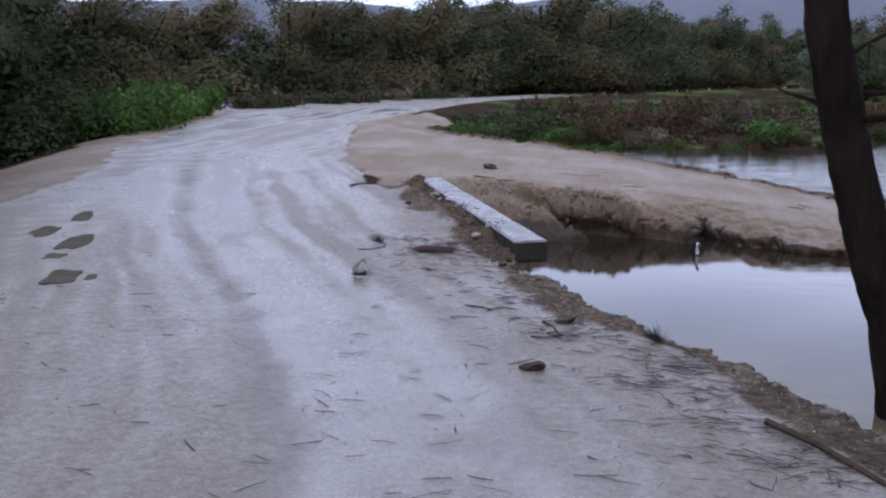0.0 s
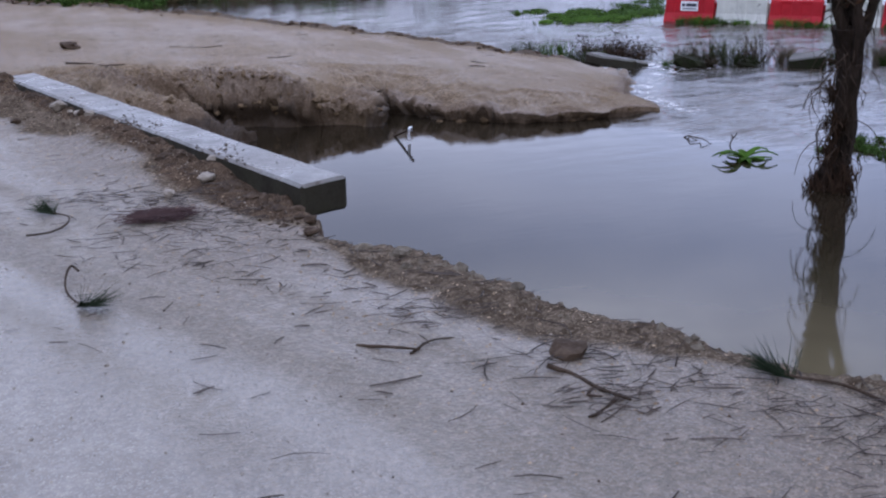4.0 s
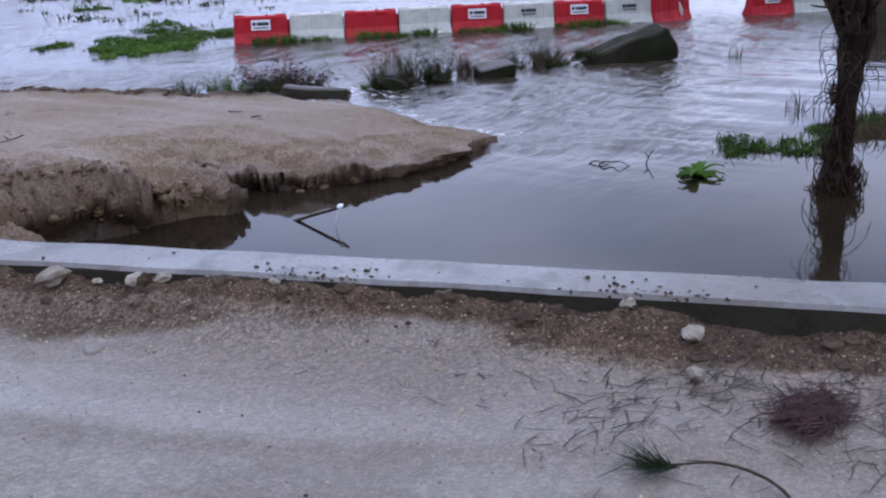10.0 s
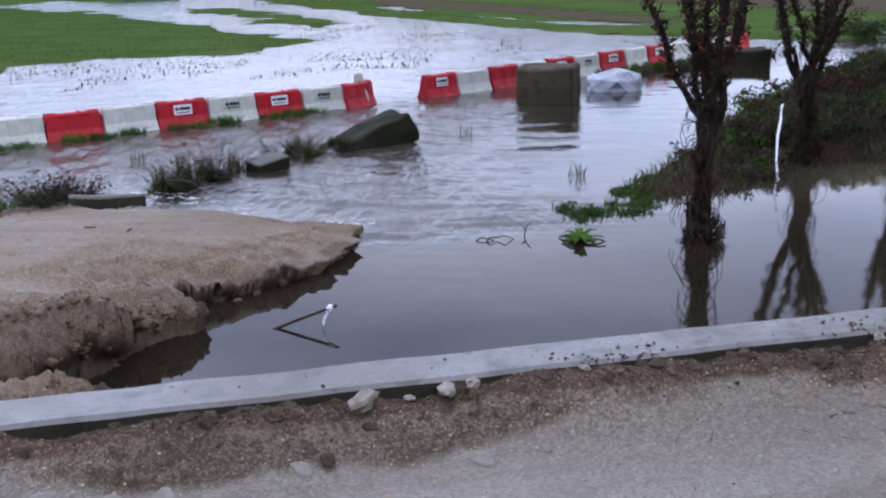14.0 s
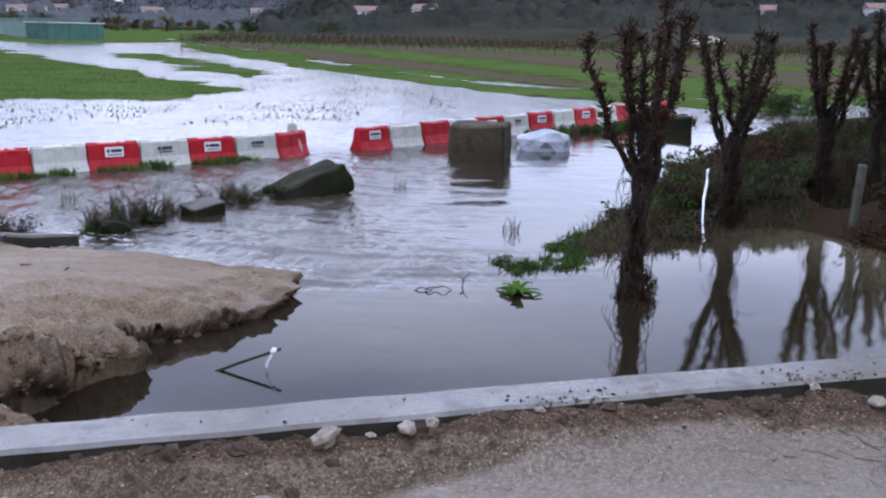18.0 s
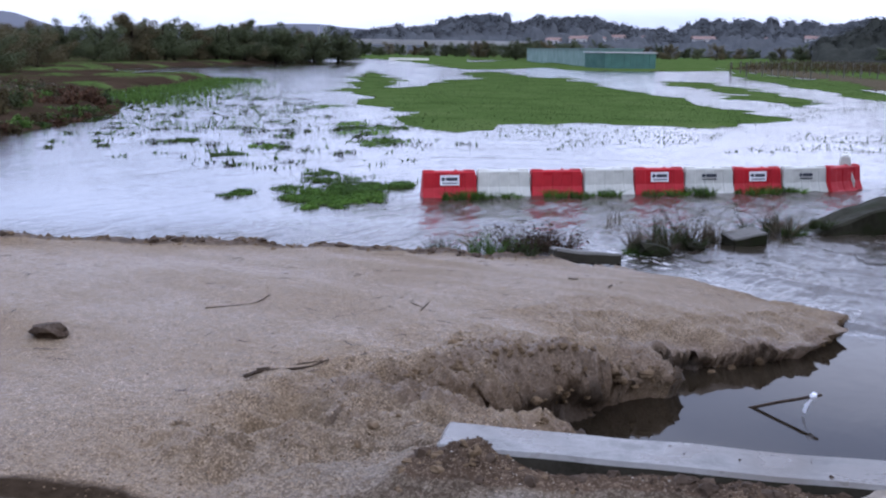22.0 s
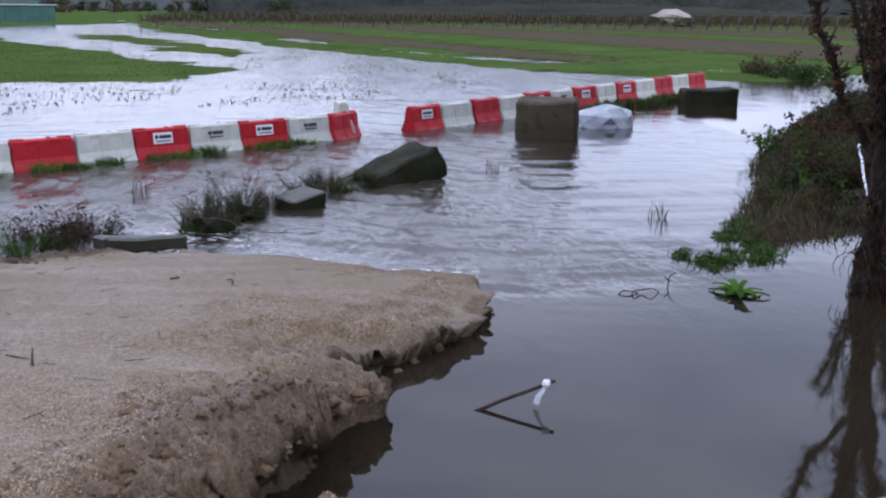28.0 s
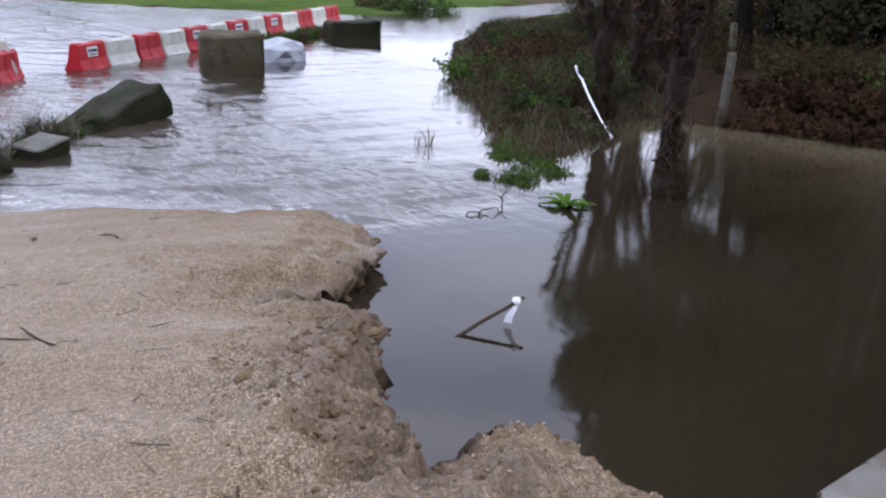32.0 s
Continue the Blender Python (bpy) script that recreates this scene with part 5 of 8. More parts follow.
pine("leaning dark pine trunk standing in flood water", [(4.5, 3.95, W - 0.45), (4.4, 3.87, W + 0.08), (4.27, 3.83, 0.0), (4.12, 3.83, 0.4), (3.99, 3.81, 0.8), (3.87, 3.79, 1.2), (3.76, 3.74, 1.6), (3.66, 3.7, 2.0), (3.6, 3.64, 2.4), (3.5, 3.5, 3.5), (3.45, 3.2, 7.0)], 0.17, 0.12,
     [(0, 0, 0), (1.5, 0.5, -0.3), (-0.6, 1.2, 0.4), (0.8, -1.3, -0.2), (1.6, 1.6, 0.5)], [1.3, 1.1, 1.0, 1.2, 1.2], 41, 6000, stubs=((2.55, 2.4, 0.5), (2.65, 0.3, 0.8), (2.9, 0.8, 1.0), (2.45, -0.4, 0.7)))
pine("dark straight pine trunk on the flooded bank", [(7.4, 2.25, W - 0.2), (7.38, 2.12, 0.6), (7.42, 1.98, 2.0), (7.5, 1.8, 8.0)], 0.21, 0.13,
     [(0, 0, 0), (1.4, 1.2, -0.6), (0.6, 2.2, -0.2), (1.6, -0.8, 0.3), (-1.2, 0.4, -0.4), (2.4, 1.8, 0.2)], [1.5, 1.3, 1.3, 1.3, 1.2, 1.2], 42, 8000, stubs=((2.2, 1.6, 0.7), (1.9, 2.6, 1.1)))
pine("dark slender pine beside a thicker trunk", [(7.52, 2.34, W - 0.2), (7.58, 2.36, 0.8), (7.7, 2.42, 2.2), (7.95, 2.7, 7.0)], 0.11, 0.08,
     [(0, 0, 0), (0.8, 1.2, -0.4), (1.3, 0.4, 0.4)], [1.2, 1.1, 1.0], 43, 2600)
for k, (px, py, hh, rr) in enumerate([(16.8, -4.6, 8, 0.2), (13.8, -0.9, 9, 0.17), (17.2, -2.6, 9, 0.16), (13.1, -3.4, 9, 0.2), (19.0, -4.2, 9, 0.17), (10.8, -3.2, 9, 0.2), (16.2, -6, 9, 0.2), (9.0, -4.4, 8, 0.2)]):
    zb = zground(px, py)
    rr2 = random.Random(60 + k)
    pine("dark pine trunk in the shaded wood", [(px, py, zb - 0.2), (px + rr2.uniform(-.1, .1), py + rr2.uniform(-.1, .1), zb + 2), (px + rr2.uniform(-.4, .4), py + rr2.uniform(-.4, .4), zb + hh)], rr, rr * 0.6,
         [(0, 0, 0), (1.5, 0.6, -0.8), (-1.2, 1.0, -0.5), (0.3, -1.5, -0.2), (0.2, 1.6, -1.4), (-1.3, -0.7, -2.4), (1.4, 0.9, -3.0), (-0.4, 1.5, -3.6), (0.7, -1.3, -4.2)], [1.6, 1.4, 1.4, 1.4, 1.3, 1.3, 1.4, 1.3, 1.2], 70 + k, 6500)


# ---- shrubs, weeds, grass ----
def shrub(x, y, z, w, hgt, mat, seed, label, n=900, leaf=0.05, name="shrub", category="shrub", stems=10, up=0.6, group="", aspect=0.5, thick=0.012):
    rng = random.Random(seed)
    root = empty(name, pose(x, y, z, 0, 0, rng.uniform(0, 360)), label, category, group)
    bm = bmesh.new()
    cen, rad = [], []
    for _ in range(stems):
        a = rng.uniform(0, 6.283)
        q = limb_path(rng, (0.1 * w * math.cos(a), 0.1 * w * math.sin(a), -0.1), (math.cos(a) * w / hgt * 0.8, math.sin(a) * w / hgt * 0.8, 1), hgt * rng.uniform(0.7, 1.15), 5, 0.25)
        tube(bm, q, [thick * (1 - 0.17 * j) for j in range(6)], 4, cap=False)
        cen += [q[2], q[3], q[4], q[5]]
        rad += [0.22 * w, 0.2 * w, 0.16 * w, 0.09 * w]
    tagged(part("stem_growth", bm, M_TWIG, root), kind="stuff")
    leaf_cloud("foliage", cen, rad, n, leaf, mat, root, seed, flatten=0.7, up=up, aspect=aspect, kind="stuff")
    return root


def tuft(x, y, z, r, hgt, mat, seed, label, n=260, width=0.006, lean=0.8, name="grass_tuft", group="grass tufts"):
    rs = np.random.RandomState(seed)
    a, d = rs.rand(n) * 6.283, r * np.sqrt(rs.rand(n))
    root = empty(name, pose(x, y, z), label, "grass", group)
    ob = blades("grass", np.stack([d * np.cos(a), d * np.sin(a) * 0.8, 0 * d - 0.05], 1), hgt, width, mat, root, seed, lean)
    tagged(ob, kind="stuff")
    return root


# edge of the sand and the slabs in the current
for k, (tx, ty, tr, th, mat) in enumerate([(7.75, 15.25, 0.4, 0.22, L_DARK), (8.05, 14.75, 0.42, 0.26, L_GREEN), (8.2, 14.3, 0.3, 0.16, L_DARK), (8.6, 14.45, 0.25, 0.16, L_GREEN), (9.35, 13.15, 0.3, 0.3, L_DRY),
                                           (9.75, 12.95, 0.3, 0.36, L_DARK), (10.15, 12.75, 0.34, 0.28, L_VINE), (10.6, 12.5, 0.28, 0.28, L_DRY), (11.25, 12.1, 0.35, 0.22, L_DARK), (11.7, 11.75, 0.35, 0.28, L_DRY), (12.0, 11.9, 0.4, 0.25, L_DARK)]):
    tuft(tx, ty, W, 0.62 * tr, 1.2 * th, mat, 200 + k, "dark wet grass tuft rising out of the current" if mat is not L_DRY else "dry straw-coloured grass tuft by the slabs", n=190, width=0.0045, lean=1.5)
shrub(8.75, 14.55, W, 0.9, 0.55, L_VINE, 231, "dark leafless brush caught at the sand's edge", 900, 0.03, stems=60, aspect=0.3, thick=0.007)
shrub(9.0, 14.15, W, 0.7, 0.45, L_VINE, 232, "dark leafless brush caught at the sand's edge", 700, 0.03, stems=50, aspect=0.3, thick=0.007)
shrub(9.55, 13.0, W, 0.5, 0.75, L_DRY, 233, "thin dry weed stalks among grass", 90, 0.025, stems=15, aspect=0.3, thick=0.0045, name="weed_stalks", category="weeds")
shrub(10.35, 12.75, W, 0.55, 0.9, L_DRY, 234, "thin dry weed stalks among grass", 90, 0.025, stems=14, aspect=0.3, thick=0.0045, name="weed_stalks", category="weeds")
shrub(11.9, 12.2, W, 0.6, 0.7, L_DRY, 235, "thin dry weed stalks beside the tilted slab", 80, 0.025, stems=12, aspect=0.3, thick=0.0045, name="weed_stalks", category="weeds")
for k, (tx, ty) in enumerate([(6.2, 16.6), (5.3, 17.1), (11.3, 14.15), (13.3, 9.4), (9.7, 7.85), (7.1, 15.6)]):
    tuft(tx, ty, W, 0.14, 0.26, L_DRY, 260 + k, "sparse reed stalks in the flood", n=26, width=0.005, lean=0.5)

stone("mossy_boulder", 0.42, M_MOSSY, 91, "dark mossy boulder washed by the current", "boulder", (9.25, 12.9, W + 0.04), 0.55)
stone("mossy_boulder", 0.3, M_MOSSY, 92, "small dark mossy boulder washed by the current", "boulder", (9.95, 12.55, W + 0.02), 0.5)
for k, (tx, ty, tz, mat) in enumerate([(9.2, 12.95, 0.08, L_DARK), (9.4, 12.85, 0.06, L_DRY), (9.95, 12.6, 0.05, L_DARK), (9.1, 13.1, 0.0, L_GREEN), (12.1, 11.3, 0.12, L_DARK), (11.7, 11.6, 0.02, L_GREEN)]):
    tuft(tx, ty, W + tz, 0.2, 0.15, mat, 245 + k, "dark matted grass growing over the mossy stones", n=260, width=0.0045, lean=2.0)
# grass along the feet of the barriers
for k in range(30):
    i = k * 8 / 30
    if k % 7 in (0, 1):
        continue
    gx, gy = 12.25 + 0.642 * i - 0.22 + 0.05 * math.sin(9 * k), 18.02 - 0.753 * i - 0.19
    tuft(gx, gy, W, 0.24, 0.13 + 0.06 * math.sin(3.7 * k) ** 2, L_GREEN if k % 3 else L_BRIGHT, 300 + k, "green grass tuft at the foot of a barrier", n=190, width=0.006, lean=1.3)
for k in range(16):
    i = 5.5 + k * 0.5
    tuft(18.75 + 0.727 * i - 0.5 + 0.2 * math.sin(5 * k), 10.5 - 0.686 * i - 0.45, W, 0.34, 0.26, L_DRY if k % 3 == 0 else L_GREEN, 340 + k, "rough grass tuft beside the barriers", n=260, width=0.009)


# floating weeds and plants in the flooded meadow
def weed_mat(x, y, r, seed, label="bright green weeds standing in shallow flood water", n=700, leaf=0.05, mat=None, z=W):
    rng = random.Random(seed)
    root = empty("weed_patch", pose(x, y, z), label, "weeds", "weeds in the flood")
    cen = [(r * 1.3 * rng.uniform(-1, 1), r * 0.9 * rng.uniform(-1, 1), rng.uniform(-0.03, 0.03)) for _ in range(16)]
    rs = np.random.RandomState(seed)
    pick = np.array(cen)[rs.randint(0, len(cen), n // 3)] + rs.normal(size=(n // 3, 3)) * (0.25 * r, 0.2 * r, 0)
    pick[:, 2] = -0.03
    tagged(blades("grass", pick, 0.11, 0.008, L_GREEN, root, seed + 1, 1.6), kind="stuff")
    leaf_cloud("leaves", cen, [r * rng.uniform(0.12, 0.42) for _ in cen], int(2.4 * n), leaf * 0.55, mat or L_GREEN, root, seed, flatten=0.3, aspect=0.3, kind="stuff")
    return root


weed_mat(11.2, 19.2, 0.75, 401, n=2600, leaf=0.07, mat=L_BRIGHT)
weed_mat(12.5, 19.6, 0.8, 402, n=2400, leaf=0.07)
weed_mat(10.7, 18.7, 0.5, 403, n=1500, leaf=0.07, mat=L_BRIGHT)
weed_mat(13.6, 20.6, 0.5, 404, n=500)
weed_mat(11.6, 20.6, 0.4, 405, n=400)
weed_mat(14.2, 21.4, 0.3, 406, n=300)
for k, (px, py, pr) in enumerate([(10.7, 20.9, 0.25), (18.5, 28.9, 0.4), (18.4, 26.0, 0.35), (16.0, 25.5, 0.3), (23.9, 26.4, 0.8), (21.7, 24.4, 0.7), (26.5, 28.8, 0.7), (26, 26.8, 0.7), (20.8, 24.1, 0.6), (24.6, 27.6, 0.6), (35, 35.9, 0.8)]):
    weed_mat(px, py, pr, 420 + k, n=420, leaf=0.06, mat=L_GREEN if k % 2 else L_BRIGHT)
rs_w = np.random.RandomState(77)
scat = []
while len(scat) < 300:
    u, v = rs_w.rand(), rs_w.rand()
    px, py = 14 + 30 * u, 21 + 28 * v
    if abs(py - (px * 1.02 + 7.5)) < 5.5 + 3 * rs_w.rand() and rs_w.rand() < 0.75:
        scat.append((px, py))
sc = np.array(scat)
cl = np.repeat(sc, 9, axis=0) + rs_w.normal(size=(len(sc) * 9, 2)) * np.repeat(0.05 + 0.3 * rs_w.rand(len(sc), 1) ** 2, 9, axis=0)
tagged(blades("flooded_weeds", np.c_[cl, np.full(len(cl), W - 0.03)], 0.1, 0.022, L_GREEN, None, 78, 2.0), "scattered dark weed stalks poking out of flood water", "weeds", kind="stuff")

cl = np.repeat(sc[::2], 16, axis=0) + rs_w.normal(size=(len(sc[::2]) * 16, 2)) * np.repeat(0.06 + 0.32 * rs_w.rand(len(sc[::2]), 1) ** 2, 16, axis=0)
tagged(blades("drowned_weeds", np.c_[cl, np.full(len(cl), W - 0.03)], 0.12, 0.02, L_DARK, None, 79, 2.2), "dark matted weeds poking out of flood water", "weeds", kind="stuff")

# dock plant, floating weeds and drift by the pool
def dock(x, y, z, seed):
    rng = random.Random(seed)
    root = empty("dock_plant", pose(x, y, z), "bright green broad-leaved dock plant rising from the pool", "plant")
    for k in range(17):
        a = 6.283 * k / 17 + rng.uniform(-0.2, 0.2)
        ln, wd = rng.uniform(0.16, 0.32), rng.uniform(0.028, 0.045)
        lift = rng.uniform(0.15, 1.0)
        bm = bmesh.new()
        rows = []
        for j in range(7):
            u = j / 6
            r = ln * u
            zz = lift * ln * (1.1 * u - 0.9 * u * u)
            w2 = wd * math.sin(math.pi * min(1, 0.08 + u * 0.92)) ** 0.8
            c = Vector((r * math.cos(a), r * math.sin(a), zz))
            s = Vector((-math.sin(a), math.cos(a), 0))
            rows.append([bm.verts.new(c - s * w2 + Vector((0, 0, 0.012))), bm.verts.new(c), bm.verts.new(c + s * w2 + Vector((0, 0, 0.012)))])
        for p, q in zip(rows, rows[1:]):
            bm.faces.new((p[0], p[1], q[1], q[0]))
            bm.faces.new((p[1], p[2], q[2], q[1]))
        part("leaf", bm, L_BRIGHT, root, smooth=True)
    return root


dock(6.38, 8.03, W - 0.01, 5)
dock(5.95, 7.55, W - 0.05, 9).scale = (0.35, 0.35, 0.5)
weed_mat(7.6, 7.85, 0.32, 431, "bright floating weeds trailing from the spit", n=500, leaf=0.045)
weed_mat(7.75, 7.3, 0.28, 432, "bright floating weeds trailing from the spit", n=420, leaf=0.045)
weed_mat(8.5, 7.1, 0.4, 433, "bright floating weeds trailing from the spit", n=700, leaf=0.045)
weed_mat(9.2, 6.9, 0.35, 434, "bright floating weeds trailing from the spit", n=600, leaf=0.045)


def drift_branch(m, paths, label):
    root = empty("drift_branch", m, label, "branch")
    for pts in paths:
        pts = smooth_path(pts, 4)
        bm = bmesh.new()
        tube(bm, pts, [0.008 * (1 - 0.7 * i / len(pts)) + 0.002 for i in range(len(pts))], 6, wobble=0.3, rng=random.Random(2))
        part("twig", bm, M_TWIG, root)


drift_branch(pose(6.4, 9.0, W) @ Matrix.Scale(0.75, 4), [[(0, -0.05, -0.03), (0.02, -0.1, 0.045), (0.1, -0.2, 0.03), (0.05, -0.31, 0.06), (0.14, -0.44, -0.02)], [(0.02, 0.1, -0.02), (0.08, 0.02, 0.03), (0.05, -0.1, 0.02), (0.12, -0.2, -0.02)],
                                  [(0.3, -0.55, -0.05), (0.32, -0.58, 0.06), (0.36, -0.6, 0.12), (0.33, -0.66, 0.18)], [(0.34, -0.58, 0.08), (0.34, -0.53, 0.13)]], "thin dark drift branch snagged in the current")

# vegetated spit: ivy, brambles, rough grass
rs_s = np.random.RandomState(5)
SPIT = [(8.7, 6.9), (9.9, 6.4), (11.5, 5.6), (14, 4.7), (18.5, 2.3), (22, 0), (20, -2), (16, 0.5), (13, 2.4), (11, 3.6), (10.4, 4.6), (9.3, 5.8)]
cells = [(px, py) for px, py in zip(8.5 + 13 * rs_s.rand(700), -2 + 9 * rs_s.rand(700))]
ins = sdist(np.array([c[0] for c in cells]), np.array([c[1] for c in cells]), SPIT)
spots = [c for c, d in zip(cells, ins) if d > 0.1]
zs = zgrounds([c[0] for c in spots], [c[1] for c in spots])
for k, ((px, py), zz) in enumerate(zip(spots[:150], zs)):
    far_bit = px > 13
    mat = (L_GREEN, L_BROWN, L_DRY, L_VINE, L_DARK)[k % 5]
    shrub(px, py, float(zz) - 0.03, rs_s.uniform(0.6, 1.1), rs_s.uniform(0.22, 0.5), mat, 500 + k, ("low green bramble on the spit", "brown withered bramble on the spit", "dry grass and stems on the spit", "dead brown bramble canes on the spit", "dark ivy on the spit")[k % 5],
          260 if far_bit else 620, 0.03, name="bramble", stems=7, group="brambles on the spit")

gs = np.c_[8.3 + 14 * rs_s.rand(26000), -2.5 + 10 * rs_s.rand(26000)]
gs = gs[(sdist(gs[:, 0], gs[:, 1], SPIT) > -0.45) & (sdist(gs[:, 0], gs[:, 1], SHORE + FAR_SHORE) < 0.12)]
hs = np.maximum(zgrounds(gs[:, 0], gs[:, 1]), W - 0.03)
for mat_s, lab_s, sel in ((L_DRY, "dry straw grass covering the spit", slice(0, None, 2)), (L_GREEN, "rough green grass covering the spit", slice(1, None, 4)), (L_VINE, "dead brown stems along the spit", slice(3, None, 4))):
    tagged(blades("rough_grass", np.c_[gs[sel], hs[sel]], 0.17, 0.007, mat_s, None, 640, 1.6), lab_s, "grass", kind="stuff")

# shaded wood floor: rusty bracken, roots, litter
HOLLOW_VIEW = [(9.7, 3.6), (11.4, 2.75), (15.6, 0.2)]
for k in range(100):
    px, py = 7.6 + 9 * rs_s.rand(), -4 + 8.6 * rs_s.rand()
    if sdist(np.array([px]), np.array([py]), SHORE + FAR_SHORE)[0] > -0.25 or ldist(np.array([px]), np.array([py]), HOLLOW_VIEW)[0] < 1.15:
        continue
    shrub(px, py, zground(px, py) - 0.03, rs_s.uniform(0.7, 1.3), rs_s.uniform(0.35, 0.8), (L_RUST, L_RUST, L_BROWN, L_GREEN)[k % 4], 620 + k, ("rust-brown dead bracken under the pines", "rust-brown dead bracken under the pines", "brown withered bramble under the pines", "green bramble under the pines")[k % 4],
          520, 0.045, name="bracken", category="bracken", stems=9, group="bracken under the pines")


for k in range(20):
    u = k / 19
    px, py = 9.05 - 1.75 * u + rs_s.uniform(-0.15, 0.15) + 0.45 * (k % 3), 3.1 - 0.8 * u - 0.4 * (k % 3)
    shrub(px, py, zground(px, py) - 0.08, rs_s.uniform(0.6, 0.9), rs_s.uniform(0.4, 0.65) + 0.14 * (k % 3), (L_RUST, L_RUST, L_BROWN)[k % 3], 860 + k, ("rust-red dead bracken over the undercut bank", "rust-red dead bracken over the undercut bank", "brown withered bramble over the undercut bank")[k % 3],
          900, 0.04, name="bracken", category="bracken", stems=12, group="bracken under the pines")
for k in range(22):
    px, py = 11.8 + 8.5 * k / 21 + rs_s.uniform(-0.5, 0.5), 2.2 - 4.6 * k / 21 + rs_s.uniform(-0.9, 0.7)
    if ldist(np.array([px]), np.array([py]), HOLLOW_VIEW)[0] < 0.95:
        continue
    shrub(px, py, zground(px, py) - 0.05, rs_s.uniform(1.0, 1.6), rs_s.uniform(1.0, 1.9), (L_VINE, L_BROWN, L_VINE, L_DARK)[k % 4], 820 + k, ("bare brown twiggy bush behind the spit", "brown withered bush behind the spit", "bare brown twiggy bush behind the spit", "dark ivy-grown bush behind the spit")[k % 4],
          1000, 0.035, name="thicket_bush", stems=34, group="thicket behind the spit", aspect=0.35, thick=0.01)


# ---- fence posts and the tied strip on the spit ----
def fence_post(x, y, z0, hgt, lean, seed, label):
    ob = rough_box("fence_post", (0.105, 0.095, hgt), M_LICHEN, pose(x, y, z0, lean[0], lean[1], 20), seed, label, "fence post", cuts=(3, 3, 16), bevel=0.02, chip=0.012, group="concrete fence posts")
    return ob


fence_post(9.52, 3.43, W - 0.3, 1.3, (0, -5), 31, "grey concrete fence post standing in the flood")
fence_post(12.4, 0.6, W - 0.1, 1.25, (6, 5), 32, "leaning grey concrete fence post on the bank")
fence_post(14.6, -0.2, W + 0.1, 1.3, (-2, 3), 33, "grey concrete fence post on the bank")


def tied_strip():
    pts = [Vector(p) for p in ((10.74, 5.0, 0.06), (10.68, 5.03, 0.05), (10.62, 5.05, -0.02), (10.42, 5.1, -0.09), (10.08, 5.22, -0.26), (9.62, 5.34, -0.5), (9.21, 5.41, W - 0.03))]
    bm = bmesh.new()
    prev = None
    for k, p in enumerate(pts):
        w = 0.014 + 0.005 * math.sin(2.3 * k)
        s = Vector((0.45, 0.85, 0.1 * math.sin(k))).normalized()
        cur = [bm.verts.new(p - s * w), bm.verts.new(p + s * w), bm.verts.new(p + s * w + Vector((0.004, -0.003, 0))), bm.verts.new(p - s * w + Vector((0.004, -0.003, 0)))]
        if prev:
            for j in range(4):
                bm.faces.new((prev[j], prev[(j + 1) % 4], cur[(j + 1) % 4], cur[j]))
        prev = cur
    return tagged(part("tape_strip", bm, M_CLOTH), "torn white plastic tape hanging from a pollard tree", "tape")


tied_strip()
tarp = stone("tarpaulin", 1.05, M_TARP, 88, "crumpled white plastic sheet heaped beside the barriers", "tarpaulin", (19.5, 6.35, W + 0.1), 0.62)


# ---- north bank vegetation ----
rs_n = np.random.RandomState(11)
NB = [(-0.5, 28.6), (3.3, 28.5), (6.8, 29.8), (9.8, 29.4), (13, 34), (19, 36), (25, 39.5), (30, 44), (34, 52), (30, 62), (14, 52), (3, 46), (-0.5, 36)]
cand = np.c_[-1 + 36 * rs_n.rand(1300), 28 + 34 * rs_n.rand(1300) ** 1.3]
ok = sdist(cand[:, 0], cand[:, 1], NB) > 0.1
cand = cand[ok][:320]
zz_n = zgrounds(cand[:, 0], cand[:, 1])
for k, ((px, py), zz) in enumerate(zip(cand, zz_n)):
    kind_k = k % 6
    if 1.5 < px < 7.5 and py < 36:
        kind_k = (2, 1, 2, 5, 0, 3)[k % 6]
    if px < 3.2 and py < 33:
        kind_k = (0, 0, 5)[k % 3]
    mat, lab = ((L_GREEN, "dark green shrub on the flooded bank"), (L_BROWN, "brown withered shrub on the muddy bank"), (L_RUST, "rust-brown bracken on the muddy bank"), (L_DRY, "dry grass clump on the muddy bank"), (L_BROWN, "brown withered shrub on the muddy bank"), (L_DARK, "dark low shrub on the muddy bank"))[kind_k]
    cap_h = 1.45 * (1 - math.hypot(px - 1.5, py + 2) / 95) - float(zz)
    shrub(px, py, float(zz) - 0.05, rs_n.uniform(1.2, 2.6), max(0.3, min(cap_h, rs_n.uniform(0.45, 1.25))), mat, 700 + k, lab, 620, 0.075, stems=6, name="bank_shrub", group="shrubs on the north bank")
edge_x, edge_y = [-0.4, 0.8, 3.3, 6.8, 10, 13.2, 19, 25, 30.5], [27.2, 28.2, 28.2, 29.5, 28.9, 33.5, 35.5, 38.9, 43.8]
for k in range(78):
    px = -0.4 + 30.4 * (k + 0.5) / 78
    py = float(np.interp(px, edge_x, edge_y)) + rs_n.uniform(-0.1, 0.5)
    kind_k = int(rs_n.randint(0, 4)) if px > 2.4 else 0
    shrub(px, py, zground(px, py) - 0.05, rs_n.uniform(0.9, 1.5), rs_n.uniform(0.3, 0.6), (L_GREEN, L_BROWN, L_RUST, L_DARK)[kind_k], 1100 + k, ("green scrub", "brown withered scrub", "rust-brown bracken", "dark scrub")[kind_k] + " overhanging the water's edge", 420, 0.06, stems=5, name="waterside_shrub", group="shrubs on the north bank")
